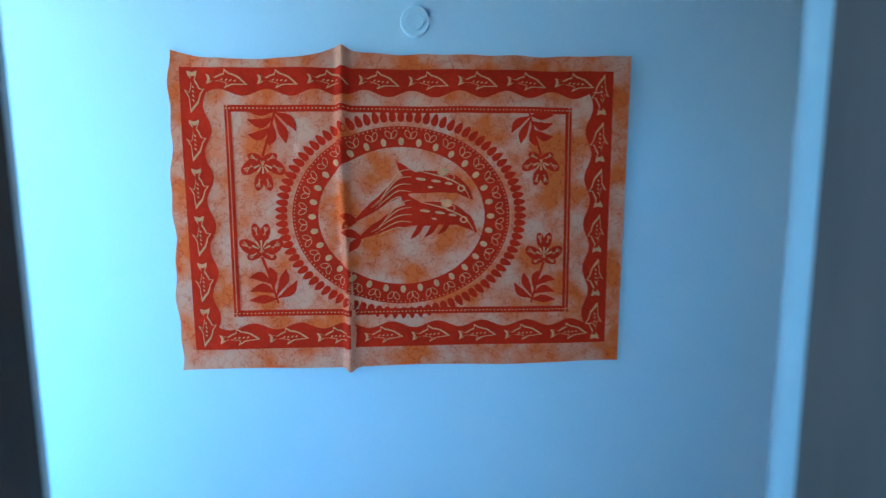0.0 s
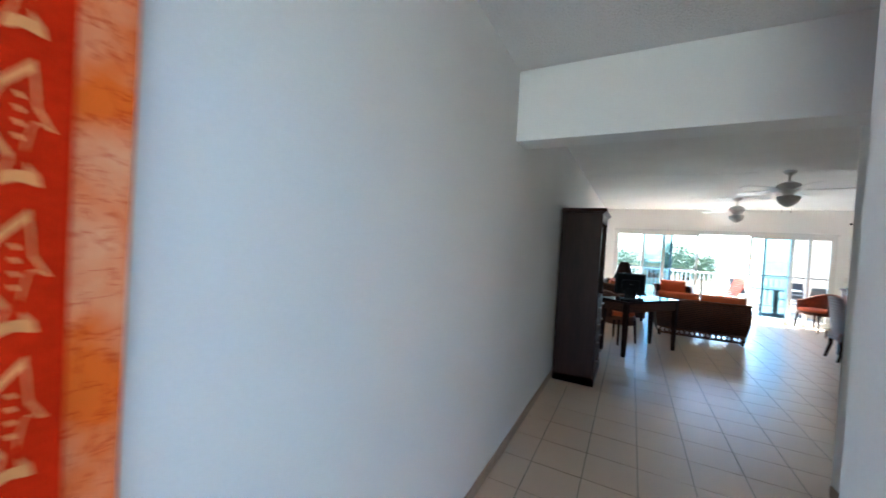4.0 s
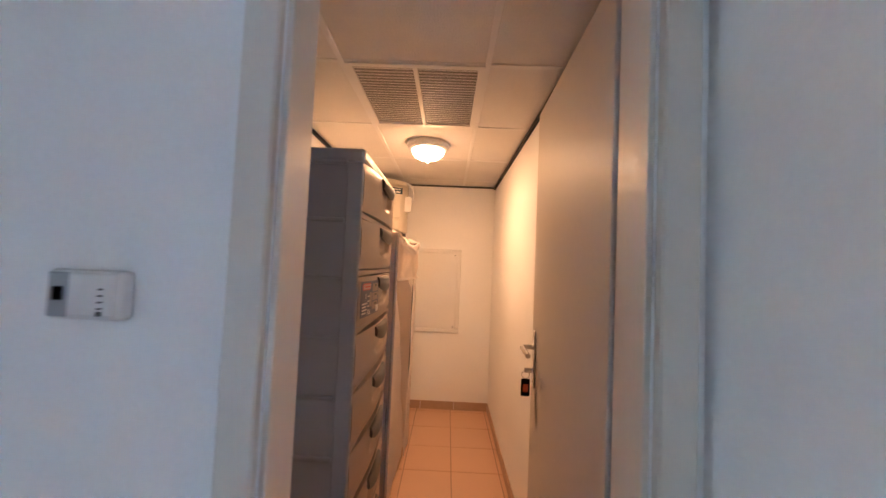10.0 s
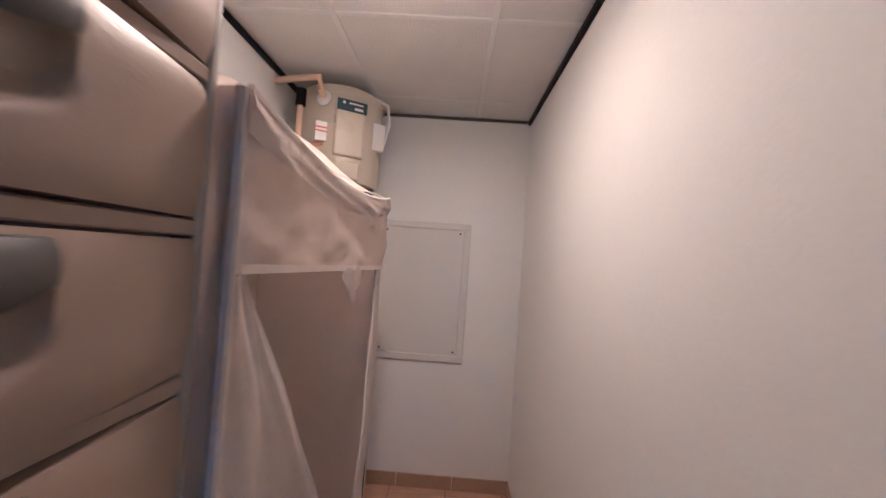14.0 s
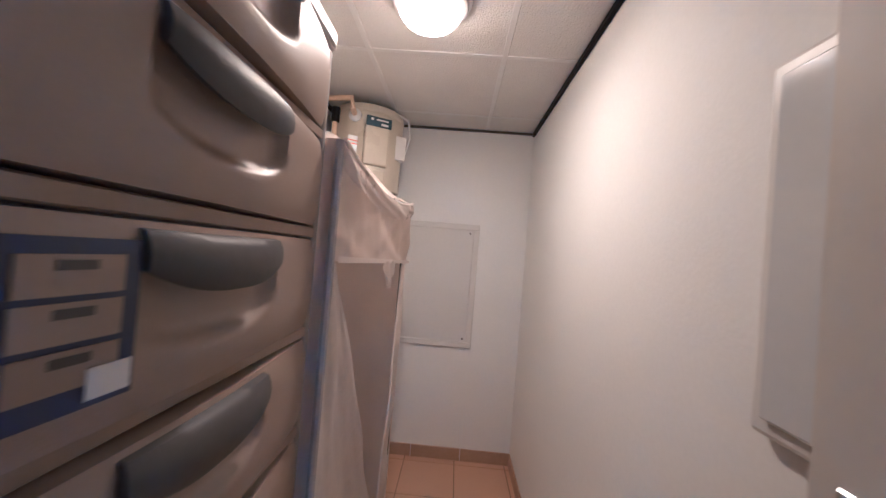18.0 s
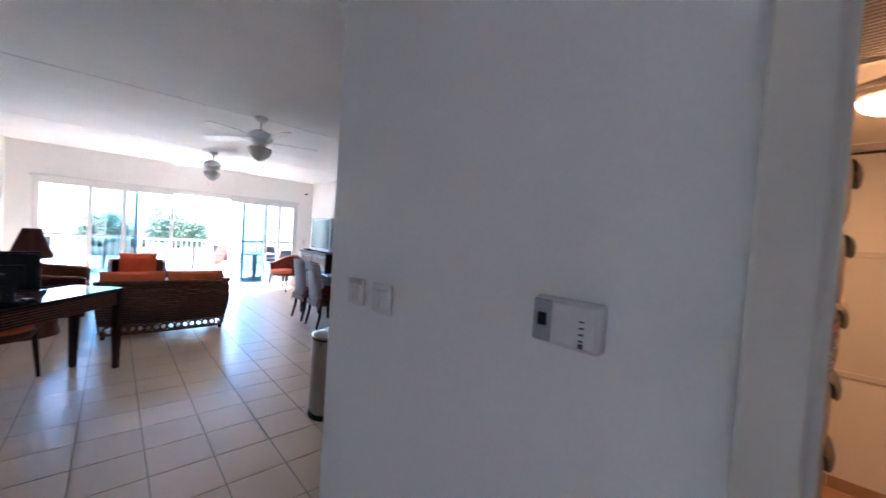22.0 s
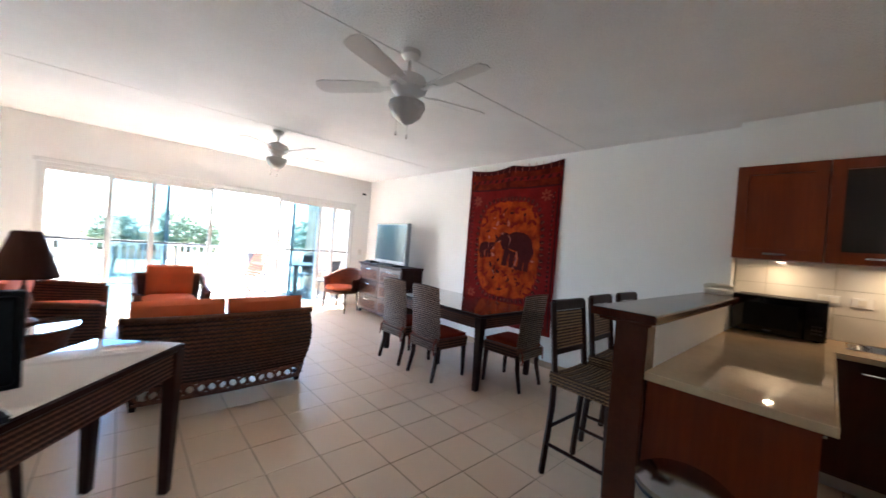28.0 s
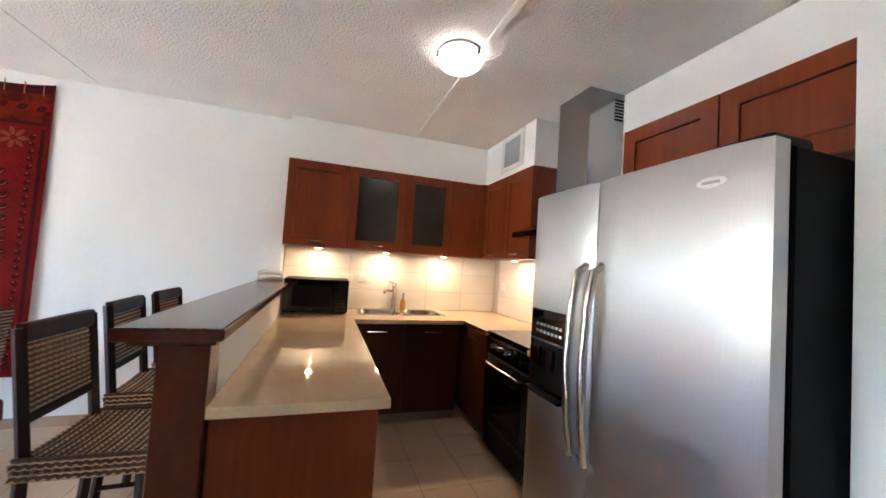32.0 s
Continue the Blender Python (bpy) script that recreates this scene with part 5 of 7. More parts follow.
# ---- lamp, grille and bin ----
kl = thing("ceiling_light", "round white glass ceiling light, switched on", "ceiling light", pose(3.505, 2.53, H))
part("pan", lathe([(0, 0), (0.125, 0), (0.13, -0.015), (0.12, -0.03), (0, -0.03)], 36), FANW, kl, "", True)
part("glass_bowl", lathe([(0.130, -0.030), (0.134, -0.042), (0.124, -0.066), (0.097, -0.088), (0.054, -0.101), (0, -0.105)], 44), glow("lit opal glass", (1.0, 0.88, 0.74), 0.20), kl, "glowing opal glass bowl", True)
for k in range(3):
    part("clip", boxes((0.120, 0.143, -0.006, 0.006, -0.054, -0.022), bevel=0.003), BLACK, kl, "dark clip", m=pose(0, 0, 0, 0, 0, 120 * k + 90))
gr = thing("air_grille", "white framed air grille with grey louvres on the bulkhead", "air vent", pose(4.235, 1.645, 2.31))
part("frame", boxes((0, 0.39, 0, 0.014, 0, 0.045), (0, 0.39, 0, 0.014, 0.285, 0.33), (0, 0.055, 0, 0.0145, 0.045, 0.285), (0.335, 0.39, 0, 0.0145, 0.045, 0.285), bevel=0.002), WPLAS, gr)
part("backing", boxes((0.055, 0.335, 0.0005, 0.002, 0.045, 0.285)), GREYP, gr)
for i in range(15):
    part("louvre", boxes((0.055, 0.335, 0.003, 0.012, 0.048 + i * 0.0157, 0.059 + i * 0.0157)), VENTG, gr)
bn = thing("pedal_bin", "tall brushed steel pedal bin on the tiled floor", "pedal bin", pose(2.63, 3.27, 0, 0, 0, 150))
part("body", lathe([(0, 0.03), (0.143, 0.03), (0.145, 0.035), (0.145, 0.615), (0, 0.615)], 40), BINST, bn, "", True)
part("rim", lathe([(0.145, 0.612), (0.148, 0.614), (0.148, 0.626), (0.145, 0.63), (0, 0.63)], 40), BLACK, bn, "", True)
part("lid", lathe([(0.148, 0.628), (0.149, 0.645), (0.12, 0.665), (0.06, 0.675), (0, 0.677)], 40), BINST, bn, "shallow domed metal lid", True)
part("base_ring", lathe([(0, 0.0), (0.15, 0.0), (0.152, 0.01), (0.15, 0.035), (0, 0.035)], 40), BLACK, bn, "", True)
part("pedal", boxes((-0.05, 0.05, -0.215, -0.13, 0.008, 0.03), bevel=0.008, seg=2), BLACK, bn)

# ---- storage room ----
dc = thing("drawer_tower", "tall putty plastic drawer tower with grey handles", "drawer tower", pose(2.50, 0.62, 0))
TWD, TDP, TH = 0.67, 0.46, 1.785
part("top", boxes((-0.012, TWD + 0.012, -0.012, TDP, TH - 0.045, TH), bevel=0.012, seg=2), DRAWF, dc)
part("carcass", boxes((0.012, TWD - 0.012, 0.03, TDP - 0.01, 0.03, TH - 0.045)), DRAWF, dc)
for x in (0, 1):
    X0 = 0.0 if x == 0 else TWD - 0.012
    part("side_panel", boxes((X0 + (0.004 if x == 0 else 0.0), X0 + 0.012 - (0.0 if x == 0 else 0.004), 0.0, TDP - 0.005, 0.0, TH - 0.045), bevel=0.003), DRAWF, dc)
    for k in range(9):
        z = 0.15 + k * 0.199
        part("side_rib", boxes((X0 - (0.006 if x == 0 else 0), X0 + 0.012 + (0.006 if x else 0), 0.05, 0.205, z - 0.012, z + 0.004), bevel=0.005, seg=2), DRAWF, dc)
    part("corner_post", boxes((X0 - 0.004, X0 + 0.016, -0.006, 0.05, 0.0, TH - 0.045), bevel=0.007, seg=3), DRAWF, dc)


def grip_bm(x0, x1):
    """A hooded handle: a curved lip that leans out from the drawer front and dips in the middle."""
    bm = bmesh.new()
    n = 18
    prof = ((-0.018, 0.166), (-0.036, 0.164), (-0.046, 0.154), (-0.050, 0.136), (-0.048, 0.112), (-0.043, 0.104), (-0.026, 0.112))
    rows = []
    for i in range(n + 1):
        u = i / n
        k = 1 - abs(2 * u - 1) ** 2.6 * 0.8
        rows.append([bm.verts.new((x0 + (x1 - x0) * u, -0.024 + (y + 0.024) * (0.35 + 0.65 * k), z if z > 0.14 else 0.145 + (z - 0.145) * (0.30 + 0.70 * k))) for y, z in prof])
    for a, b in zip(rows, rows[1:]):
        for j in range(len(prof)):
            q = (j + 1) % len(prof)
            bm.faces.new((a[j], a[q], b[q], b[j]))
    bm.faces.new(rows[0])
    bm.faces.new(rows[-1][::-1])
    return bm


def step(x):
    x = max(0.0, min(1.0, x))
    return x * x * (3 - 2 * x)


def drawer_front_bm(w, h):
    """A bowed front with a finger hollow scooped out under the grip."""
    bm = bmesh.new()
    us = [i / 12 * 0.22 / w for i in range(12)] + [(0.22 + i / 26 * 0.28) / w for i in range(26)] + [(0.50 + i / 10 * (w - 0.50)) / w for i in range(11)]
    vs = [0, 0.06, 0.15, 0.22, 0.25, 0.28, 0.31, 0.34, 0.38, 0.43, 0.50, 0.60, 0.72, 0.82, 0.90, 0.96, 1.0]
    n, k = len(us) - 1, len(vs) - 1
    g = {}
    for i, u in enumerate(us):
        for j, v in enumerate(vs):
            x, z = 0.014 + (w - 0.028) * u, h * v
            y = -0.022 * (1 - (2 * u - 1) ** 2) - 0.008 * (1 - (2 * v - 1) ** 4)
            lower = 0.042 + 0.030 * abs((x - 0.36) / 0.12) ** 3
            scoop = step((z - lower) / 0.024) * step((0.150 - z) / 0.02) * step((x - 0.236) / 0.02) * step((0.484 - x) / 0.02)
            g[i, j] = bm.verts.new((x, y + 0.020 * scoop, z))
    for i in range(n):
        for j in range(k):
            bm.faces.new((g[i, j], g[i + 1, j], g[i + 1, j + 1], g[i, j + 1]))
    ring = [g[i, 0] for i in range(n + 1)] + [g[n, j] for j in range(1, k + 1)] + [g[i, k] for i in range(n - 1, -1, -1)] + [g[0, j] for j in range(k - 1, 0, -1)]
    back = [bm.verts.new((v.co.x, 0.03, v.co.z)) for v in ring]
    for i in range(len(ring)):
        j = (i + 1) % len(ring)
        bm.faces.new((ring[j], ring[i], back[i], back[j]))
    bm.faces.new(back)
    return bm


for k in range(8):
    z = 1.575 - k * 0.20
    f = part("drawer", drawer_front_bm(TWD, 0.172), DRAWB, dc, "bowed putty drawer front", True)
    f.matrix_basis = pose(0, 0, z)
    part("grip", grip_bm(0.245, 0.475), GREYP, f, "slate grey hooded grip", True)
    part("front_rail", boxes((0.004, TWD - 0.004, -0.004, 0.03, 0.176, 0.196), bevel=0.002), DRAWB, f)
lb = thing("label_sheet", "dark blue printed label stuck on a drawer", "label")
zl = 1.175
NAVY = M("navy label paper", (0.018, 0.03, 0.10), 0.35, var=0.2, bump=0)
REDL = M("red label ink", (0.55, 0.03, 0.03), 0.4, bump=0)
lb.matrix_basis = pose(2.50, 0.62, zl)


def on_front(x0, x1, z0, z1, off):
    bm = bmesh.new()
    n = 8
    lo, hi, lo2, hi2 = [], [], [], []
    for i in range(n + 1):
        x = x0 + (x1 - x0) * i / n
        u = (x - 0.014) / (TWD - 0.028)
        y = -0.022 * (1 - (2 * u - 1) ** 2) - 0.0085 - off
        lo.append(bm.verts.new((x, y, z0)))
        hi.append(bm.verts.new((x, y, z1)))
        lo2.append(bm.verts.new((x, y + 0.0012, z0)))
        hi2.append(bm.verts.new((x, y + 0.0012, z1)))
    for i in range(n):
        bm.faces.new((lo[i], lo[i + 1], hi[i + 1], hi[i]))
        bm.faces.new((lo2[i], hi2[i], hi2[i + 1], lo2[i + 1]))
    return bm


part("sheet", on_front(0.033, 0.243, 0.028, 0.155, 0.001), NAVY, lb)
part("logo_patch", on_front(0.049, 0.126, 0.124, 0.148, 0.0026), REDL, lb, "red logo border")
part("logo_patch", on_front(0.045, 0.130, 0.128, 0.144, 0.0024), REDL, lb, "red logo border")
part("logo_patch", on_front(0.052, 0.123, 0.128, 0.144, 0.0042), M("pale pink label ink", (0.55, 0.36, 0.31), 0.4, bump=0), lb, "pale logo shape")
part("logo_patch", on_front(0.058, 0.116, 0.133, 0.139, 0.0056), REDL, lb, "red logo shape")
for i in range(4):
    part("text_bar", on_front(0.045, 0.085 + 0.01 * (i % 2), 0.040 + i * 0.011, 0.045 + i * 0.011, 0.0026), WPLAS, lb, "line of small print")
for i in range(3):
    part("picture", on_front(0.158, 0.228, 0.046 + i * 0.034, 0.075 + i * 0.034, 0.0026), DRAWB, lb, "pictured drawer")
    part("picture_handle", on_front(0.180, 0.206, 0.064 + i * 0.034, 0.071 + i * 0.034, 0.0042), GREYP, lb, "pictured dark handle")
    part("text_bar", on_front(0.100, 0.118 + 0.004 * i, 0.062 + i * 0.018, 0.066 + i * 0.018, 0.0026), WPLAS, lb, "line of small print")
    part("text_bar", on_front(0.100, 0.140 - 0.006 * i, 0.034 + i * 0.0065, 0.0365 + i * 0.0065, 0.0026), WPLAS, lb, "line of small print")
part("picture", on_front(0.124, 0.148, 0.060, 0.112, 0.0026), DRAWB, lb, "pictured open cabinet")
part("price_tag", on_front(0.205, 0.238, 0.034, 0.058, 0.0042), WPLAS, lb, "white bar code tag")


def text_ob(name, body, size, m, material, parent):
    cu = bpy.data.curves.new(name, "FONT")
    cu.body, cu.size, cu.extrude = body, size, 0.0004
    ob = new(name, cu)
    dg = bpy.context.evaluated_depsgraph_get()
    me = bpy.data.meshes.new_from_object(ob.evaluated_get(dg))
    bpy.data.objects.remove(ob)
    me.materials.clear()
    me.materials.append(material)
    o = new(name, me)
    o.parent = parent
    o.matrix_basis = m
    return o


text_ob("number", "4", 0.036, pose(0.050, -0.0235, 0.090, 90, 0, 4), WPLAS, lb)

# fabric wardrobe
CLOTH = M("thin cream wardrobe cloth", (0.78, 0.70, 0.63), 0.5, var=0.08, scale=4, fine=220, bump=0.15, bscale=18)
CLOTHL = M("pale translucent cloth edge", (0.89, 0.84, 0.79), 0.45, var=0.08, scale=6, bump=0.2, bscale=25)
for mt in (CLOTH, CLOTHL):
    _t = mt.node_tree
    _tr, _mx = _t.nodes.new("ShaderNodeBsdfTranslucent"), _t.nodes.new("ShaderNodeMixShader")
    _tr.inputs[0].default_value = (0.86, 0.79, 0.73, 1)
    _mx.inputs[0].default_value = 0.28
    _t.links.new(_t.nodes["Principled BSDF"].outputs[0], _mx.inputs[1])
    _t.links.new(_tr.outputs[0], _mx.inputs[2])
    _t.links.new(_mx.outputs[0], _t.nodes["Material Output"].inputs[0])
wd = thing("fabric_wardrobe", "cream cloth wardrobe with a sagging top and open flaps", "wardrobe", pose(3.190, 0.592, 0, 0, 0, -1.7))
WW, WDP, WH = 0.927, 0.52, 1.565


def sag(u):
    return -0.05 * math.sin(math.pi * u) ** 0.8


def cloth(fn, nu=20, nv=20, thick=0.0):
    bm = bmesh.new()
    g = [[bm.verts.new(fn(i / nu, j / nv)) for j in range(nv + 1)] for i in range(nu + 1)]
    for i in range(nu):
        for j in range(nv):
            bm.faces.new((g[i][j], g[i + 1][j], g[i + 1][j + 1], g[i][j + 1]))
    if thick:
        bmesh.ops.solidify(bm, geom=list(bm.faces), thickness=thick)
    return bm


def wob(a, b, s=0.006):
    return s * (math.sin(a * 9.0 + b * 5.0) + 0.6 * math.sin(a * 21.0 - b * 13.0))


def crease(u, v, s):
    """Slanting wrinkles that run out of the corners."""
    return s * (abs(math.sin(6.0 * u + 3.0 * v + 0.8 * math.sin(4 * v))) ** 6 + 0.5 * abs(math.sin(17.0 * u + 2.0 * v * v + 1.0)) ** 5)


def hem(u):
    return 1.306 - 0.02 * u


part("back_cloth", cloth(lambda u, v: Vector((0.02 + (WW - 0.04) * u, WDP - 0.03 + wob(u, v, 0.006) + crease(u, v, 0.008), 0.03 + 1.46 * v)), 24, 24, 0.002), CLOTH, wd, "", True)
part("side_cloth", cloth(lambda u, v: Vector((wob(u, v, 0.003), WDP * u, 0.02 + (WH - 0.02) * v)), 12, 16, 0.002), CLOTH, wd, "", True)
part("side_cloth", cloth(lambda u, v: Vector((WW + wob(u, v, 0.003), WDP * u, 0.02 + (WH - 0.02) * v)), 12, 16, 0.002), CLOTH, wd, "", True)
part("top_cloth", cloth(lambda u, v: Vector((WW * u, WDP * v, WH + sag(u) * (1 - 0.4 * abs(2 * v - 1)) + 0.022 * math.sin(math.pi * min(1, v * 3)) + crease(v, u, 0.012))), 36, 24, 0.002), CLOTHL, wd, "shiny sagging top cloth", True)
part("valance", cloth(lambda u, v: Vector((WW * u, -0.006 + wob(u, v, 0.003) - crease(u, v, 0.006), hem(u) + (WH + sag(u) - hem(u)) * v)), 48, 20, 0.002), CLOTH, wd, "hanging front band", True)
part("top_binding", tube([(WW * i / 16, -0.012, WH + sag(i / 16)) for i in range(17)], 0.006, 6), CLOTHL, wd, "", True)
part("valance_hem", tube([(0.12 + (WW - 0.12) * i / 16, -0.010 + wob(i / 16, 0, 0.003), hem(i / 16)) for i in range(17)], 0.0035, 6), CLOTHL, wd, "", True)
SILK = M("shiny folded cloth", (0.80, 0.72, 0.66), 0.28, var=0.08, scale=6, fine=200, bump=0.12, bscale=30)
part("top_band", cloth(lambda u, v: Vector((WW * u, -0.013 - 0.004 * math.sin(math.pi * v) - crease(v * 0.4, u * 2.0, 0.005), WH + sag(u) - 0.062 * (1 - v))), 60, 8, 0.002), SILK, wd, "shiny folded band along the top edge", True)
part("hem_band", cloth(lambda u, v: Vector((WW * u, -0.020 + wob(u, 0.0, 0.002), hem(u) - 0.003 + 0.014 * v)), 40, 4, 0.002), CLOTHL, wd, "double stitched hem", True)


def left_edge(v):
    return 0.045 + 0.66 * 1.27 * (1 - v)


def right_edge(v):
    return 0.885 - 0.15 * 1.27 * (1 - v)


part("flap", cloth(lambda u, v: Vector((left_edge(v) * u, 0.004 + wob(v, u, 0.005) - crease(u, v, 0.007) + 0.03 * (1 - v) * u, 0.03 + 1.27 * v)), 22, 30, 0.002), CLOTHL, wd, "pale drawn back flap", True)
part("flap_edge", tube([(left_edge(i / 24), 0.002 + 0.03 * (1 - i / 24) + wob(i / 24, 1, 0.005), 0.03 + 1.27 * i / 24) for i in range(25)], 0.005, 6), CLOTHL, wd, "rolled edge of the flap", True)
part("flap", cloth(lambda u, v: Vector((right_edge(v) + (WW - 0.004 - right_edge(v)) * u, 0.004 + wob(v, u, 0.004) - crease(u, v, 0.006), 0.03 + 1.27 * v)), 12, 30, 0.002), CLOTHL, wd, "pale drawn back flap", True)
part("flap_edge", tube([(right_edge(i / 24), 0.0 + wob(i / 24, 0, 0.004), 0.03 + 1.27 * i / 24) for i in range(25)], 0.005, 6), CLOTHL, wd, "rolled edge of the flap", True)
part("torn_flap", cloth(lambda u, v: Vector((0.50 + 0.15 * (u - 0.5) * (0.25 + 0.75 * math.sin(math.pi / 2 * v)) + 0.006 * math.sin(8 * v), -0.022 - 0.007 * math.sin(11 * u + 6 * v), 1.216 + 0.084 * v - 0.012 * (1 - (2 * u - 1) ** 2) * (1 - v))), 14, 14, 0.002), CLOTHL, wd, "crumpled torn scrap", True)
part("corner_piping", tube([(-0.004, -0.004, 0.0), (-0.004, -0.004, WH - 0.004)], 0.009, 8), M("grey piping", (0.48, 0.45, 0.44), 0.55), wd, "grey corner piping", True)
for x in (0.012, WW - 0.012):
    for y in (0.012, WDP - 0.012):
        part("pole", tube([(x, y, 0), (x, y, WH - 0.01)], 0.009, 8), GREYP, wd)

# water heater on the wall
BEIGE = M("cream enamel", (0.58, 0.53, 0.42), 0.3, var=0.04, bump=0.02)
PIPE = M("tan plastic pipe", (0.66, 0.50, 0.33), 0.4, var=0.08, bump=0.02)
COP = M("copper pipe", (0.65, 0.28, 0.14), 0.3, 1.0, var=0.2, bump=0.02)
wh = thing("water_heater", "cream electric water heater fixed high in the corner", "water heater", pose(4.53, 0.905, 1.66, 0, 0, -62) @ Matrix.Diagonal((0.985, 0.985, 0.97, 1)))
part("tank", lathe([(0, 0), (0.19, 0.0), (0.205, 0.012), (0.205, 0.46), (0.195, 0.478), (0, 0.485)], 48), BEIGE, wh, "", True)
part("top_band", lathe([(0.2055, 0.43), (0.208, 0.432), (0.208, 0.445), (0.2055, 0.447)], 48), BEIGE, wh, "", True)
part("access_cover", boxes((-0.07, 0.07, -0.222, -0.19, 0.13, 0.36), bevel=0.01, seg=2), BEIGE, wh)
part("brand_plate", boxes((-0.065, 0.075, -0.226, -0.215, 0.345, 0.40), bevel=0.002), M("dark teal plate", (0.012, 0.045, 0.075), 0.35, bump=0), wh, "dark blue plate with pale marks")
part("plate_mark", boxes((-0.012, 0.055, -0.2275, -0.2255, 0.379, 0.387)), WPLAS, wh)
part("plate_mark", lathe([(0, 0), (0.008, 0), (0.007, 0.002), (0, 0.002)], 14), WPLAS, wh, "round pale mark", True, pose(-0.035, -0.2255, 0.383, 90, 0, 0))
part("plate_mark", boxes((0.015, 0.055, -0.2275, -0.2255, 0.354, 0.366)), WPLAS, wh)
wl = part("warning_label", boxes((-0.150, -0.100, -0.190, -0.155, 0.19, 0.28)), WPLAS, wh, "white warning label")
for i in range(2):
    part("label_line", boxes((-0.152, -0.098, -0.1915, -0.189, 0.250 - i * 0.018, 0.256 - i * 0.018)), ORANGE, wl, "red line")
part("lower_cover", boxes((-0.06, 0.06, -0.216, -0.19, 0.02, 0.11), bevel=0.008, seg=2), BEIGE, wh)
part("data_plate", boxes((0.125, 0.185, -0.165, -0.118, 0.20, 0.34), bevel=0.002), WPLAS, wh, "pale data label")
for z in (0.40, 0.10):
    part("collar", lathe([(0, 0), (0.036, 0), (0.036, 0.012), (0.02, 0.02), (0, 0.02)], 18), WPLAS, wh, "white pipe collar", True, pose(-0.115, -0.165, z, 90, 0, -35))
part("pipe", tube([(-0.115, -0.165, 0.40), (-0.145, -0.215, 0.42), (-0.15, -0.22, 0.47), (-0.25, -0.13, 0.475), (-0.33, -0.05, 0.475)], 0.016, 10), PIPE, wh, "tan plastic pipe", True)
part("pipe", tube([(-0.115, -0.165, 0.10), (-0.15, -0.22, 0.10), (-0.20, -0.18, 0.10), (-0.22, -0.16, 0.20), (-0.22, -0.16, 0.34)], 0.014, 10), PIPE, wh, "tan plastic pipe", True)
part("valve", tube([(-0.22, -0.16, 0.34), (-0.22, -0.16, 0.42)], 0.022, 10), BLACK, wh, "dark relief valve", True)
part("copper_pipe", tube([(-0.20, -0.19, 0.15), (-0.12, -0.24, 0.16)], 0.008, 8), COP, wh, "", True)
part("cable", tube([(0.14, -0.14, 0.47), (0.19, -0.17, 0.44), (0.215, -0.14, 0.36), (0.20, -0.10, 0.25)], 0.007, 6), WPLAS, wh, "white cable", True)
part("bracket", boxes((-0.15, 0.15, 0.10, 0.30, -0.03, 0.0), bevel=0.004), BLACK, wh, "dark steel bracket")
part("bracket_rail", boxes((-0.15, 0.15, -0.16, -0.13, -0.035, 0.0), bevel=0.004), GREYP, wh, "slotted steel rail")
for i in range(5):
    part("slot", boxes((-0.13 + i * 0.055, -0.10 + i * 0.055, -0.162, -0.158, -0.024, -0.012)), BLACK, wh)

# access panel on the end wall, electric panel on the side wall
ap = thing("access_panel", "white framed access panel screwed to the wall", "wall panel", pose(4.805, 0.74, 0.735, 0, 0, -90))
AW, AH = 0.555, 0.815
part("frame", boxes((0, AW, -0.016, 0, 0, 0.04), (0, AW, -0.016, 0, AH - 0.04, AH), (0, 0.04, -0.0165, 0, 0.04, AH - 0.04), (AW - 0.04, AW, -0.0165, 0, 0.04, AH - 0.04), bevel=0.004), WPLAS, ap)
part("board", boxes((0.04, AW - 0.04, -0.008, 0, 0.04, AH - 0.04)), WPLAS, ap)
for x in (0.06, AW - 0.06):
    for z in (0.06, AH - 0.06):
        part("screw", lathe([(0, 0), (0.006, 0), (0.005, 0.003), (0, 0.004)], 10), GREYP, ap, "", True, pose(x, -0.008, z, 90, 0, 0))
ep = thing("breaker_panel", "white flush electric panel door on the wall", "electric panel", pose(2.972, -0.125, 1.130, 0, 0, 180))
part("frame", boxes((0, 0.40, -0.022, 0, 0, 0.515), bevel=0.008, seg=2), WPLAS, ep)
part("door", boxes((0.025, 0.375, -0.032, -0.02, 0.025, 0.49), bevel=0.004), M("glossy white panel enamel", (0.66, 0.67, 0.68), 0.12, var=0.03, bump=0.0), ep, "glossy white panel door")

# ceiling light, return air vent, trim
sl2 = thing("ceiling_light", "round frosted flush ceiling light with a finial, switched on", "ceiling light", pose(3.60, 0.475, 2.184))
part("pan", lathe([(0, 0), (0.135, 0), (0.139, -0.010), (0.136, -0.020), (0.126, -0.026), (0.122, -0.038), (0.112, -0.044), (0.0, -0.044)], 44), M("pale grey lamp pan", (0.62, 0.61, 0.59), 0.4, bump=0.02), sl2, "pale stepped pan", True)
part("glass_bowl", lathe([(0.106, -0.040), (0.106, -0.048), (0.100, -0.066), (0.086, -0.083), (0.063, -0.097), (0.034, -0.106), (0, -0.109)], 44), glow("lit frosted glass", (1.0, 0.45, 0.155), 1.9), sl2, "glowing frosted glass bowl", True)
part("finial", lathe([(0, -0.105), (0.007, -0.108), (0.013, -0.117), (0.008, -0.128), (0.004, -0.133), (0, -0.135)], 14), FANW, sl2, "", True)
lamp("storage_lamp", "AREA", (3.60, 0.475, 2.184 - 0.113), 0.60, (1.0, 0.45, 0.155), 0.10)
rv = thing("return_vent", "grey louvred return air vent set in the ceiling", "air vent", pose(2.66, 0.20, 2.18))
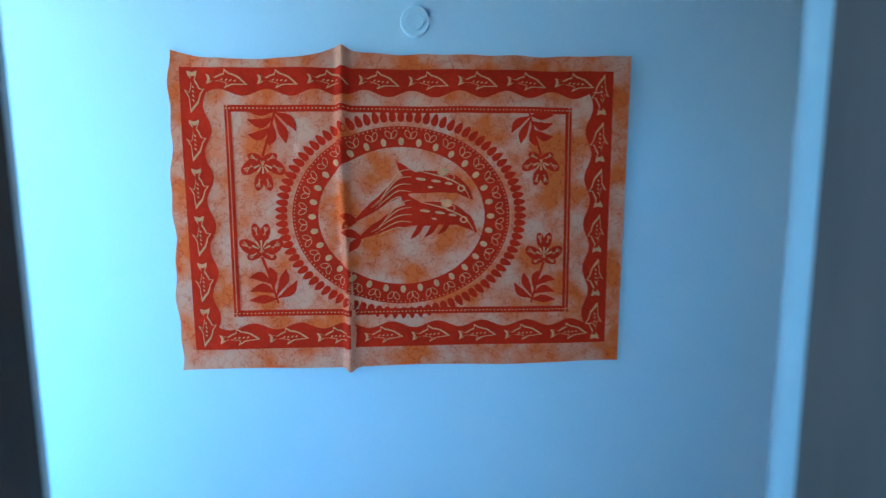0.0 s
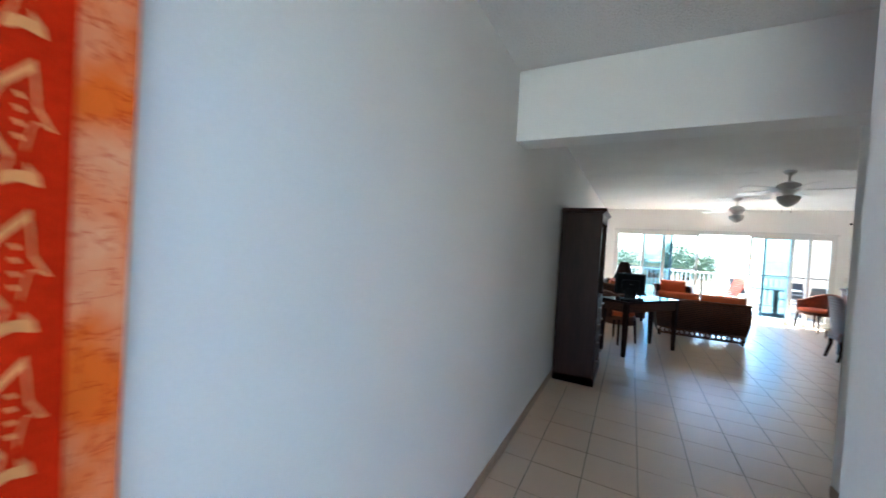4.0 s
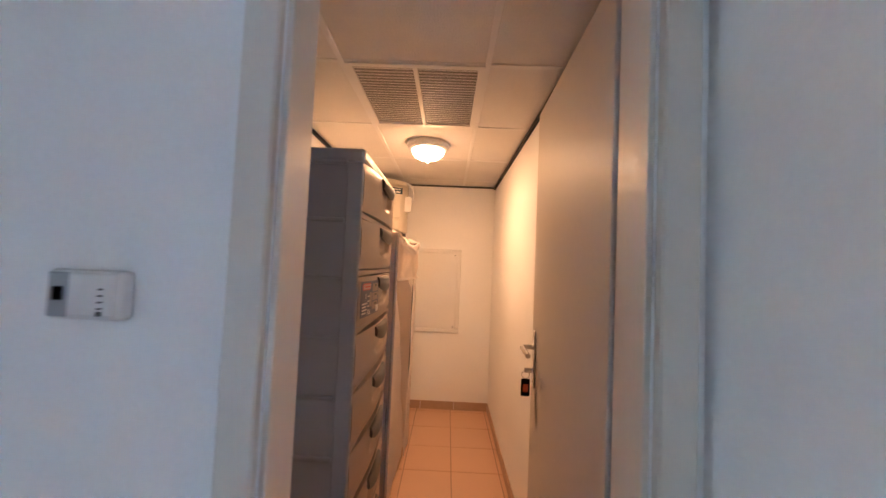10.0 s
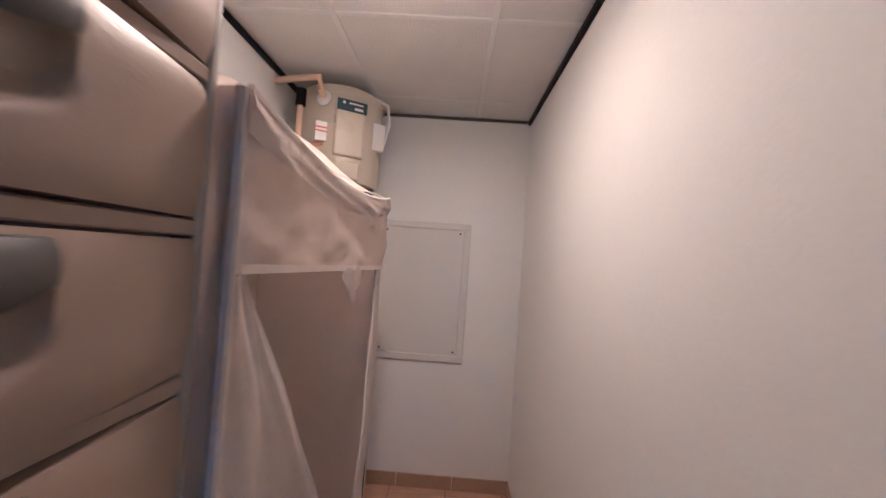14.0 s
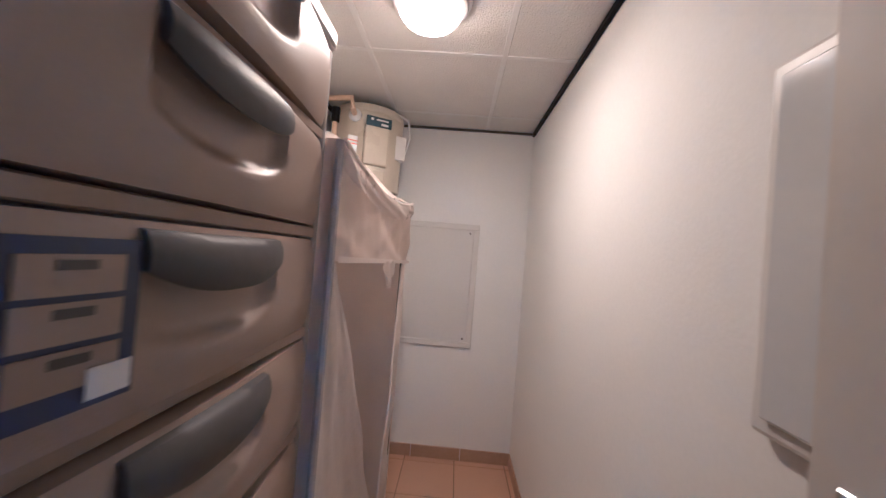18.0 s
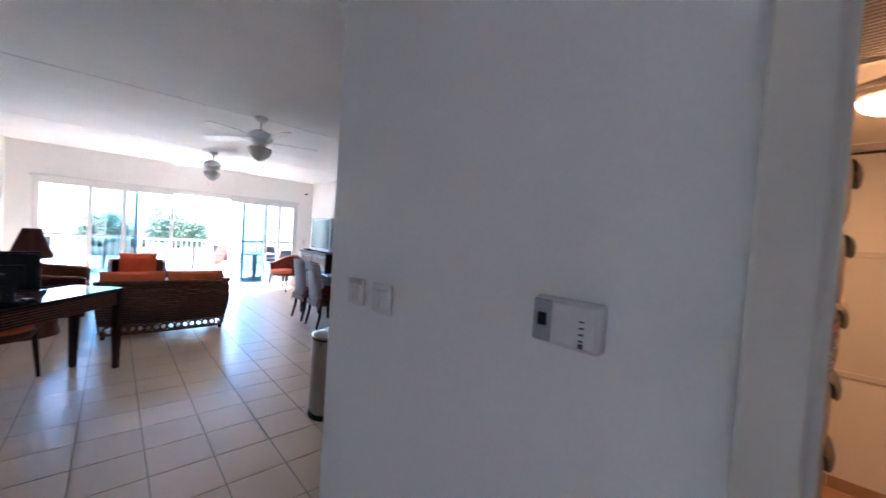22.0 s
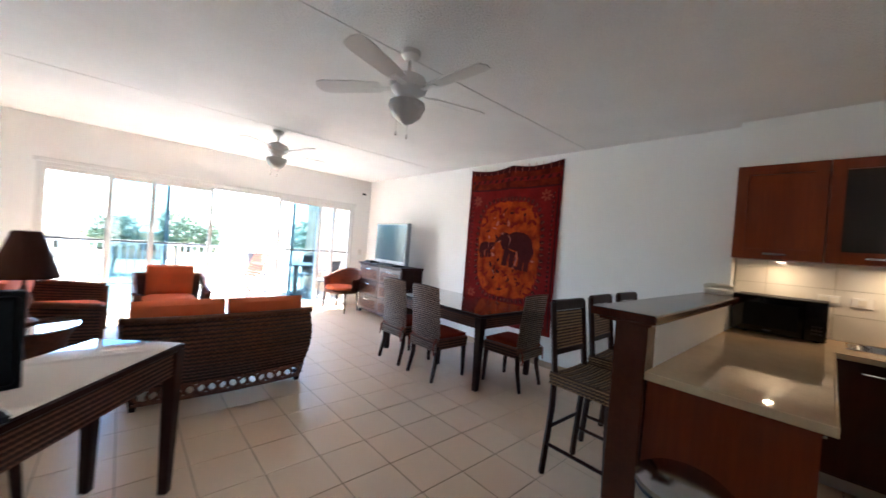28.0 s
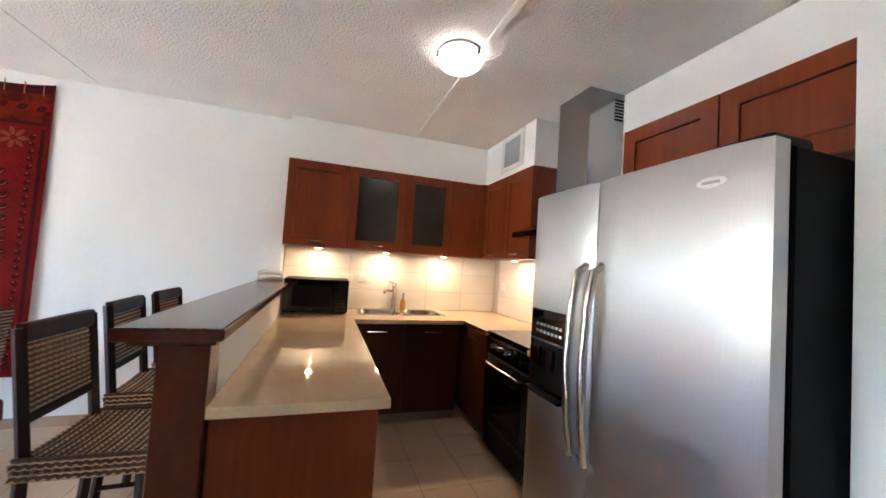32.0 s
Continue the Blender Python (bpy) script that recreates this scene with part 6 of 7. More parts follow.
part("frame", boxes((0, 0.62, 0, 0.025, -0.004, 0.02), (0, 0.62, 0.53, 0.555, -0.004, 0.02), (0, 0.025, 0.025, 0.53, -0.0045, 0.02), (0.595, 0.62, 0.025, 0.53, -0.0045, 0.02)), WPLAS, rv)
part("divider", boxes((0.025, 0.595, 0.268, 0.287, -0.004, 0.02)), WPLAS, rv)
part("backing", boxes((0.025, 0.595, 0.025, 0.53, 0.018, 0.022)), GREYP, rv)
LOUV = M("grey vent louvre", (0.20, 0.185, 0.17), 0.5, bump=0)
for y0, y1 in ((0.026, 0.267), (0.288, 0.529)):
    for i in range(24):
        part("slat", boxes((0.028 + i * 0.0236, 0.040 + i * 0.0236, y0, y1, 0.002, 0.014)), LOUV, rv)
setting("trim", boxes((2.115, 4.79, -0.124, -0.108, 2.155, 2.18), (2.115, 4.79, 1.152, 1.168, 2.155, 2.18), bevel=0.002), BLACK, "dark ceiling edge trim", "trim")
setting("trim_end", boxes((4.79, 4.803, -0.108, 1.152, 2.168, 2.18)), GREYP, "grey ceiling edge trim", "trim")
sv = thing("television", "small black television on a wall arm beside the drawer tower", "television", pose(2.095, 0.748, 1.525, 0, 0, 21))
part("bezel", boxes((0, 0.415, 0.0, 0.042, 0, 0.375), bevel=0.008, seg=2), BLACK, sv)
part("display", boxes((0.022, 0.393, -0.0015, 0.001, 0.035, 0.352)), BLGLS, sv, "dark glossy display")
part("wall_arm", boxes((0.0, 0.10, 0.042, 0.09, 0.12, 0.20), bevel=0.004), GREYP, sv)

# ---- printed cloths ----
def batik_cloth(name, pale, warm, crackle=15.0, thick=0.055):
    m, t, b = node_mat(name)
    N, L = t.nodes, t.links
    geo = N.new("ShaderNodeNewGeometry")
    n1, n2, v = N.new("ShaderNodeTexNoise"), N.new("ShaderNodeTexNoise"), N.new("ShaderNodeTexVoronoi")
    n1.inputs["Scale"].default_value, n1.inputs["Detail"].default_value = 6.5, 9
    n2.inputs["Scale"].default_value, n2.inputs["Detail"].default_value = 26.0, 4
    v.feature, v.inputs["Scale"].default_value = "DISTANCE_TO_EDGE", crackle
    warp = N.new("ShaderNodeMixRGB")
    warp.blend_type, warp.inputs[0].default_value = "ADD", 0.09
    L.new(geo.outputs["Position"], warp.inputs[1])
    L.new(n2.outputs["Color"], warp.inputs[2])
    for k in (n1, n2):
        L.new(geo.outputs["Position"], k.inputs["Vector"])
    L.new(warp.outputs[0], v.inputs["Vector"])
    ramp = N.new("ShaderNodeValToRGB")
    ramp.color_ramp.elements[0].position, ramp.color_ramp.elements[1].position = 0.38, 0.60
    ramp.color_ramp.elements[0].color, ramp.color_ramp.elements[1].color = (*pale, 1), (*warm, 1)
    L.new(n1.outputs[0], ramp.inputs[0])
    vein = N.new("ShaderNodeMapRange")
    vein.inputs[1].default_value, vein.inputs[2].default_value, vein.inputs[3].default_value, vein.inputs[4].default_value = 0.0, thick, 1.5, 0.0
    L.new(v.outputs["Distance"], vein.inputs[0])
    mul = N.new("ShaderNodeMath")
    mul.operation = "MULTIPLY"
    L.new(vein.outputs[0], mul.inputs[0])
    L.new(n1.outputs[0], mul.inputs[1])
    mx = N.new("ShaderNodeMixRGB")
    mx.inputs[2].default_value = (warm[0] * 0.75, warm[1] * 0.32, warm[2] * 0.25, 1)
    L.new(mul.outputs[0], mx.inputs[0])
    L.new(ramp.outputs[0], mx.inputs[1])
    L.new(mx.outputs[0], b.inputs["Base Color"])
    b.inputs["Roughness"].default_value = 0.8
    b.inputs["Specular IOR Level"].default_value = 0.04
    bp = N.new("ShaderNodeBump")
    bp.inputs["Strength"].default_value, bp.inputs["Distance"].default_value = 0.25, 0.006
    L.new(n2.outputs[0], bp.inputs["Height"])
    L.new(bp.outputs[0], b.inputs["Normal"])
    return m


CREAM = batik_cloth("crackled batik cloth", (0.84, 0.37, 0.19), (0.80, 0.14, 0.016), 22.0, 0.042)
BRED = M("batik red dye", (0.58, 0.021, 0.002), 0.8, var=0.22, scale=6, fine=60, bump=0.1, spec=0.04)
WAX = M("pale wax-resist line", (0.80, 0.32, 0.11), 0.8, var=0.2, scale=20, bump=0, spec=0.04)


class Print:
    """Shapes printed on a hanging cloth: x across, y up, lifted off by a hair, all following the cloth's folds."""

    def __init__(self, thing_ob, fold):
        self.t, self.fold, self.lift = thing_ob, fold, 0.0

    def strip(self, a, b, closed=False):
        """Quads between two rows of points of the same count."""
        bm = bmesh.new()
        self.add(bm, a, b, closed)
        return bm

    def add(self, bm, a, b, closed=False):
        va = [bm.verts.new((x, y, self.fold(x, y) + self.lift)) for x, y in a]
        vb = [bm.verts.new((x, y, self.fold(x, y) + self.lift)) for x, y in b]
        n = len(va)
        for i in range(n if closed else n - 1):
            j = (i + 1) % n
            bm.faces.new((va[i], va[j], vb[j], vb[i]))
        return bm

    def fan(self, bm, pts):
        cx, cy = sum(p[0] for p in pts) / len(pts), sum(p[1] for p in pts) / len(pts)
        c = bm.verts.new((cx, cy, self.fold(cx, cy) + self.lift))
        vs = [bm.verts.new((x, y, self.fold(x, y) + self.lift)) for x, y in pts]
        for i in range(len(vs)):
            bm.faces.new((c, vs[i], vs[(i + 1) % len(vs)]))

    def put(self, name, bm, mat, label=""):
        return part(name, bm, mat, self.t, label)


def oval(cx, cy, rx, ry, n=10, turn=0.0, tip=0.0):
    out = []
    for i in range(n):
        a = 2 * math.pi * i / n
        x, y = rx * math.cos(a), ry * math.sin(a) * (1 - tip * math.cos(a))
        out.append((cx + x * math.cos(turn) - y * math.sin(turn), cy + x * math.sin(turn) + y * math.cos(turn)))
    return out


def sweep(points, widths, n=20):
    """Two edges of a brush stroke through the points, with widths along it."""
    pts = [Vector((*p, 0)) for p in points]
    out_a, out_b = [], []
    m = len(pts) - 1
    for i in range(n + 1):
        s = i / n * m
        k = min(int(s), m - 1)
        f = s - k
        p0, p1, p2, p3 = pts[max(k - 1, 0)], pts[k], pts[k + 1], pts[min(k + 2, m)]
        p = 0.5 * ((2 * p1) + (p2 - p0) * f + (2 * p0 - 5 * p1 + 4 * p2 - p3) * f * f + (3 * p1 - p0 - 3 * p2 + p3) * f ** 3)
        d = ((p2 - p0) * 0.5 + (2 * p0 - 5 * p1 + 4 * p2 - p3) * f + 1.5 * (3 * p1 - p0 - 3 * p2 + p3) * f * f).normalized()
        w = widths[k] + (widths[k + 1] - widths[k]) * (3 * f * f - 2 * f ** 3)
        nrm = Vector((-d.y, d.x, 0))
        out_a.append(tuple((p + nrm * w)[:2]))
        out_b.append(tuple((p - nrm * w)[:2]))
    return out_a, out_b


BW, BH = 1.965, 1.345


def bat_fold(x, y):
    u, v = x / BW, y / BH
    crease = 0.034 * math.exp(-((u - 0.375 - 0.004 * math.sin(v * 7)) / 0.011) ** 2)
    soft = 0.006 * math.sin(u * 17 + v * 3) * (0.4 + 0.6 * v) + 0.004 * math.sin(u * 41 + v * 9) * (v - 0.2)
    return 0.012 + crease + soft


def bat_edge_y(u):
    droop = -0.034 * math.sin(math.pi * u / 0.36) if u < 0.36 else -0.006 * math.sin(math.pi * (u - 0.36) / 0.64)
    return droop + 0.020 * math.exp(-((u - 0.37) / 0.03) ** 2) + 0.002 * math.sin(u * 61)


bk = thing("batik_wall_hanging", "orange and red batik cloth with leaping dolphins pinned to the wall", "wall hanging", pose(0.006, -2.945, 0.825, 90, 0, 90))
P = Print(bk, bat_fold)
bm = bmesh.new()
nu, nv = 260, 44
g = [[None] * (nv + 1) for _ in range(nu + 1)]
for i in range(nu + 1):
    for j in range(nv + 1):
        u, v = i / nu, j / nv
        x = BW * u + (0.006 * math.sin(v * 19) + 0.004 * math.sin(v * 47)) * (1 if u < 0.02 else 0) + 0.012 * (0.5 - u) * 2 * (1 - v) + 0.045 * v * v * math.exp(-u / 0.03)
        y = BH * v + (bat_edge_y(u) if j == nv else 0) + (0.004 * math.sin(u * 15) - 0.012 * math.exp(-((u - 0.38) / 0.01) ** 2) if j == 0 else 0)
        g[i][j] = bm.verts.new((x, y, bat_fold(BW * u, BH * v)))
for i in range(nu):
    for j in range(nv):
        bm.faces.new((g[i][j], g[i + 1][j], g[i + 1][j + 1], g[i][j + 1]))
P.put("cloth", bm, CREAM, "")
P.lift = 0.0024
# outer red band with a wavy inner edge
ox0, ox1, oy0, oy1 = 0.075, BW - 0.075, 0.09, BH - 0.065
bwid = 0.10


def wave(s):
    return 0.014 * math.sin(s * 2 * math.pi / 0.20)


bm = bmesh.new()
n = 240
P.add(bm, [(ox0 + (ox1 - ox0) * i / n, oy0) for i in range(n + 1)], [(ox0 + (ox1 - ox0) * i / n, oy0 + bwid + wave((ox1 - ox0) * i / n)) for i in range(n + 1)])
P.add(bm, [(ox0 + (ox1 - ox0) * i / n, oy1 - bwid - wave((ox1 - ox0) * i / n)) for i in range(n + 1)], [(ox0 + (ox1 - ox0) * i / n, oy1) for i in range(n + 1)])
ya, yb = oy0 + bwid * 0.9, oy1 - bwid * 0.9
P.add(bm, [(ox0, ya + (yb - ya) * i / n) for i in range(n + 1)], [(ox0 + bwid + wave((yb - ya) * i / n), ya + (yb - ya) * i / n) for i in range(n + 1)])
P.add(bm, [(ox1 - bwid - wave((yb - ya) * i / n), ya + (yb - ya) * i / n) for i in range(n + 1)], [(ox1, ya + (yb - ya) * i / n) for i in range(n + 1)])
P.put("printed_border", bm, BRED, "red printed border")
# inner straight frame
ix0, ix1, iy0, iy1, iw = 0.245, BW - 0.25, 0.235, BH - 0.215, 0.028
bm = bmesh.new()
P.add(bm, [(ix0 + (ix1 - ix0) * i / n, iy0) for i in range(n + 1)], [(ix0 + (ix1 - ix0) * i / n, iy0 + iw) for i in range(n + 1)])
P.add(bm, [(ix0 + (ix1 - ix0) * i / n, iy1 - iw) for i in range(n + 1)], [(ix0 + (ix1 - ix0) * i / n, iy1) for i in range(n + 1)])
P.add(bm, [(ix0, iy0 + iw + (iy1 - iy0 - 2 * iw) * i / n) for i in range(n + 1)], [(ix0 + iw, iy0 + iw + (iy1 - iy0 - 2 * iw) * i / n) for i in range(n + 1)])
P.add(bm, [(ix1 - iw, iy0 + iw + (iy1 - iy0 - 2 * iw) * i / n) for i in range(n + 1)], [(ix1, iy0 + iw + (iy1 - iy0 - 2 * iw) * i / n) for i in range(n + 1)])
P.put("printed_frame", bm, BRED, "red printed frame")
# oval ring, petals
CX, CY = BW * 0.497, BH * 0.495


def ring(k0, k1, m=360):
    bm = bmesh.new()
    for q in range(10):
        f0, f1 = q / 10, (q + 1) / 10
        rows = [[(CX + BW * (k0[0] + (k1[0] - k0[0]) * f) * math.cos(2 * math.pi * i / m), CY + BH * (k0[1] + (k1[1] - k0[1]) * f) * math.sin(2 * math.pi * i / m)) for i in range(m)] for f in (f0, f1)]
        P.add(bm, rows[0], rows[1], True)
    bmesh.ops.remove_doubles(bm, verts=list(bm.verts), dist=0.00005)
    return bm


P.put("printed_ring", ring((0.238, 0.284), (0.182, 0.219)), BRED, "red printed oval ring")
for k in range(88):
    a = 2 * math.pi * k / 88
    x, y = CX + BW * 0.262 * math.cos(a), CY + BH * 0.316 * math.sin(a)
    bm = bmesh.new()
    P.fan(bm, oval(x, y, 0.027, 0.0150, 10, math.atan2(BH * 0.31 * math.sin(a), BW * 0.26 * math.cos(a)), 0.35))
    P.put("petal", bm, BRED)
# corner flowers and leaves
LEAVES = (((0.055, 0.20), (0.09, 0.13), (0.10, 0.085)), ((0.06, 0.21), (0.115, 0.18), (0.145, 0.135)), ((0.05, 0.19), (0.0, 0.165), (-0.055, 0.18)),
          ((0.055, 0.215), (0.0, 0.215), (-0.06, 0.22)), ((0.04, 0.15), (-0.01, 0.115), (-0.055, 0.12)), ((0.045, 0.17), (0.042, 0.11), (0.028, 0.075)))
for sx, sy, fx, fy in ((-1, -1, 0.372, 0.525), (1, -1, 1.600, 0.490), (-1, 1, 0.395, 0.890), (1, 1, 1.580, 0.900)):
    k = 1.0 if sx < 0 else 0.9

    def spot(p):
        return (fx - sx * p[0] * k, fy + sy * p[1] * k)
    P.lift = 0.0024
    for dx, dy, ln, wd, an in ((-0.018, -0.075, 0.040, 0.021, -105), (0.018, -0.075, 0.040, 0.021, -75), (-0.055, -0.015, 0.044, 0.028, -145), (0.055, -0.015, 0.044, 0.028, -35),
                               (-0.03, 0.02, 0.036, 0.022, 150), (0.03, 0.02, 0.036, 0.022, 30), (0, -0.01, 0.036, 0.032, 90)):
        bm = bmesh.new()
        x, y = spot((dx, dy))
        P.fan(bm, oval(x, y, ln * k, wd * k, 14, math.atan2(sy * math.sin(radians(an)), -sx * math.cos(radians(an))), 0.1))
        P.put("flower_petal", bm, BRED)
        P.lift = 0.0040
        for o in (-0.35, 0.0, 0.35):
            c, d = math.cos(radians(an) + o), math.sin(radians(an) + o)
            P.put("wax_line", P.strip(*sweep([spot((dx - 0.35 * ln * c, dy - 0.35 * ln * d)), spot((dx + 0.62 * ln * c, dy + 0.62 * ln * d))], [0.0006, 0.0015], 5)), WAX)
        P.lift = 0.0024
    for leaf in LEAVES:
        P.put("leaf", P.strip(*sweep([spot(p) for p in leaf], [0.003, 0.020 * k, 0.003], 12)), BRED)
    P.put("stem", P.strip(*sweep([spot(p) for p in ((0.0, 0.03), (0.03, 0.12), (0.062, 0.235))], [0.006, 0.005, 0.004], 10)), BRED)
    P.lift = 0.0040
    for q in range(5):
        a = radians(-90 + (q - 2) * 32)
        P.put("wax_line", P.strip(*sweep([spot((0.012 * math.cos(a), 0.012 * math.sin(a))), spot((0.042 * math.cos(a), 0.042 * math.sin(a)))], [0.002, 0.0045], 5)), WAX)
P.lift = 0.0024


# dolphins
def dolphin(spine, widths, fins, lift):
    """A leaping dolphin along its spine, with fins as short strokes and wax-resist marks on top."""
    P.lift = lift
    P.put("dolphin", P.strip(*sweep(spine, widths, 40)), BRED, "red dolphin figure")
    for pts, ws in fins:
        P.put("fin", P.strip(*sweep(pts, ws, 12)), BRED)
    P.lift = lift + 0.0018
    (x2, y2), (x3, y3), (x4, y4), (x5, y5) = spine[2], spine[3], spine[4], spine[5]
    for k in range(5):
        o = (k - 2) * 0.016
        P.put("wax_line", P.strip(*sweep([(spine[1][0] - 0.03 + abs(o), spine[1][1] - 0.02 + o * 0.4), (x2 - 0.03, y2 + o * 1.5), (x2 + 0.035, y2 + 0.008 + o * 2.0)], [0.0006, 0.0022, 0.0008], 12)), WAX)
    P.put("wax_line", P.strip(*sweep([(x3 - 0.04, y3 + 0.050), (x3 + 0.05, y3 + 0.028), (x4, y4 + 0.018), (x5, y5 + 0.010), (spine[6][0] - 0.012, spine[6][1] + 0.006)], [0.001, 0.0028, 0.0028, 0.0022, 0.001], 16)), WAX)
    for k, (ox, oy, r1, r2) in enumerate(((-0.02, 0.012, 0.024, 0.006), (0.045, 0.004, 0.022, 0.006), (0.10, -0.006, 0.018, 0.006), (0.02, -0.022, 0.012, 0.005))):
        bm = bmesh.new()
        P.fan(bm, oval(x3 + ox, y3 + oy, r1, r2, 8, -0.12))
        P.put("wax_patch", bm, WAX)
    bm = bmesh.new()
    P.fan(bm, oval(x3 + 0.075, y3 + 0.044, 0.024, 0.018, 12, 0.2))
    P.put("wax_patch", bm, WAX)
    P.put("wax_curl", P.strip(oval(x4 + 0.005, y4 + 0.026, 0.020, 0.014, 14), oval(x4 + 0.005, y4 + 0.026, 0.017, 0.011, 14), True), WAX)
    P.put("eye", P.strip(oval(x5 - 0.006, y5 + 0.004, 0.017, 0.015, 14), oval(x5 - 0.006, y5 + 0.004, 0.010, 0.009, 14), True), WAX)


dolphin([(0.774, 0.647), (0.874, 0.722), (0.982, 0.795), (1.079, 0.813), (1.180, 0.808), (1.239, 0.782), (1.282, 0.738)], [0.007, 0.022, 0.040, 0.048, 0.042, 0.026, 0.004],
        (([(1.035, 0.815), (0.985, 0.865), (0.955, 0.898)], [0.036, 0.018, 0.002]),
         ([(0.776, 0.650), (0.745, 0.665), (0.716, 0.670)], [0.008, 0.016, 0.002]), ([(0.776, 0.645), (0.745, 0.632), (0.722, 0.612)], [0.008, 0.015, 0.002])), 0.0034)
dolphin([(0.793, 0.573), (0.873, 0.618), (0.983, 0.665), (1.095, 0.677), (1.182, 0.674), (1.249, 0.647), (1.300, 0.596)], [0.007, 0.024, 0.046, 0.052, 0.046, 0.030, 0.004],
        (([(1.035, 0.700), (0.995, 0.742), (0.970, 0.775)], [0.034, 0.018, 0.002]),
         ([(0.795, 0.575), (0.755, 0.595), (0.718, 0.597)], [0.009, 0.018, 0.002]), ([(0.795, 0.570), (0.772, 0.545), (0.752, 0.515)], [0.009, 0.018, 0.002]),
         ([(1.062, 0.640), (1.042, 0.600), (1.012, 0.567)], [0.016, 0.012, 0.002]), ([(1.120, 0.640), (1.104, 0.606), (1.072, 0.575)], [0.016, 0.012, 0.002]),
         ([(1.174, 0.642), (1.158, 0.610), (1.130, 0.588)], [0.014, 0.010, 0.002])), 0.0058)
# wax-resist marks: dots, drops and fish outlines
P.lift = 0.0058
for k in range(32):
    a = 2 * math.pi * k / 32
    bm = bmesh.new()
    P.fan(bm, oval(CX + BW * 0.195 * math.cos(a), CY + BH * 0.236 * math.sin(a), 0.017, 0.012, 10, a))
    P.put("wax_drop", bm, WAX)
    a += math.pi / 32
    x, y = CX + BW * 0.216 * math.cos(a), CY + BH * 0.258 * math.sin(a)
    bm = bmesh.new()
    for q in (-1, 1):
        ex, ey = x - q * 0.012 * math.sin(a), y + q * 0.012 * math.cos(a)
        P.add(bm, oval(ex, ey, 0.020, 0.012, 12, a + q * 0.62), oval(ex, ey, 0.0175, 0.0095, 12, a + q * 0.62), True)
    P.put("wax_curl", bm, WAX)
bm = bmesh.new()
for k in range(150):
    a = 2 * math.pi * k / 150
    P.fan(bm, oval(CX + BW * 0.2335 * math.cos(a), CY + BH * 0.278 * math.sin(a), 0.0030, 0.0030, 5))
for k in range(90):
    x = ix0 + (ix1 - ix0) * (k + 0.5) / 90
    P.fan(bm, oval(x, iy0 + iw / 2, 0.0045, 0.0028, 5))
    P.fan(bm, oval(x, iy1 - iw / 2, 0.0045, 0.0028, 5))
    y = iy0 + (iy1 - iy0) * (k + 0.5) / 90
    P.fan(bm, oval(ix0 + iw / 2, y, 0.0028, 0.0035, 5))
    P.fan(bm, oval(ix1 - iw / 2, y, 0.0028, 0.0035, 5))
tagged(P.put("wax_dots", bm, WAX), kind="stuff")
FISH = [(0.086, -0.012), (0.066, 0.004), (0.048, 0.018), (0.022, 0.027), (0.010, 0.029), (-0.012, 0.044), (-0.014, 0.026), (-0.034, 0.018), (-0.054, 0.006),
        (-0.066, 0.010), (-0.086, 0.018), (-0.078, 0.0), (-0.084, -0.022), (-0.064, -0.008), (-0.040, -0.006), (-0.006, -0.012), (0.004, -0.016), (-0.008, -0.034),
        (0.024, -0.017), (0.052, -0.015)]


def fish(x, y, turn, s=1.0):
    c, q = math.cos(turn), math.sin(turn)
    o = [(x + s * (a * c - b * q), y + s * (a * q + b * c)) for a, b in FISH]
    i = [(x + s * 0.86 * (a * c - b * q), y + s * 0.80 * (a * q + b * c)) for a, b in FISH]
    P.put("fish_outline", P.strip(o, i, True), WAX, "pale fish outline")
    for k in range(4):
        px = (-0.02 + 0.018 * k) * s
        bm = bmesh.new()
        P.fan(bm, oval(x + px * c, y + px * q, 0.0065 * s, 0.0028 * s, 6, turn + 0.6))
        P.put("fish_scale", bm, WAX)


for k in range(8):
    x = ox0 + 0.19 + k * (ox1 - ox0 - 0.36) / 7
    fish(x, oy0 + 0.052, 0.05)
    fish(x, oy1 - 0.052, -0.08)
for k in range(6):
    y = oy0 + 0.10 + k * (oy1 - oy0 - 0.2) / 5
    fish(ox0 + 0.052, y, -math.pi / 2)
    fish(ox1 - 0.052, y, math.pi / 2)

# ---- elephant tapestry ----
DRED = M("deep red tapestry cloth", (0.145, 0.008, 0.008), 0.85, spec=0.06, var=0.35, scale=5, fine=50, bump=0.15)
FIELD = batik_cloth("amber tapestry field", (0.14, 0.011, 0.004), (0.34, 0.052, 0.006))
DARKP = M("dark maroon dye", (0.052, 0.008, 0.009), 0.85, spec=0.06, var=0.3, bump=0.1)
PALEP = M("pale resist mark", (0.30, 0.075, 0.045), 0.8, var=0.2, bump=0)
FLOW = M("faded pink dye", (0.21, 0.045, 0.028), 0.85, spec=0.06, var=0.3, bump=0)
EW, EH = 1.53, 2.20


def tap_fold(x, y):
    u = x / EW
    v = y / EH
    return 0.012 + 0.006 * math.sin(u * 8 + 2 * v) + 0.004 * math.sin(u * 21 + v * 4)


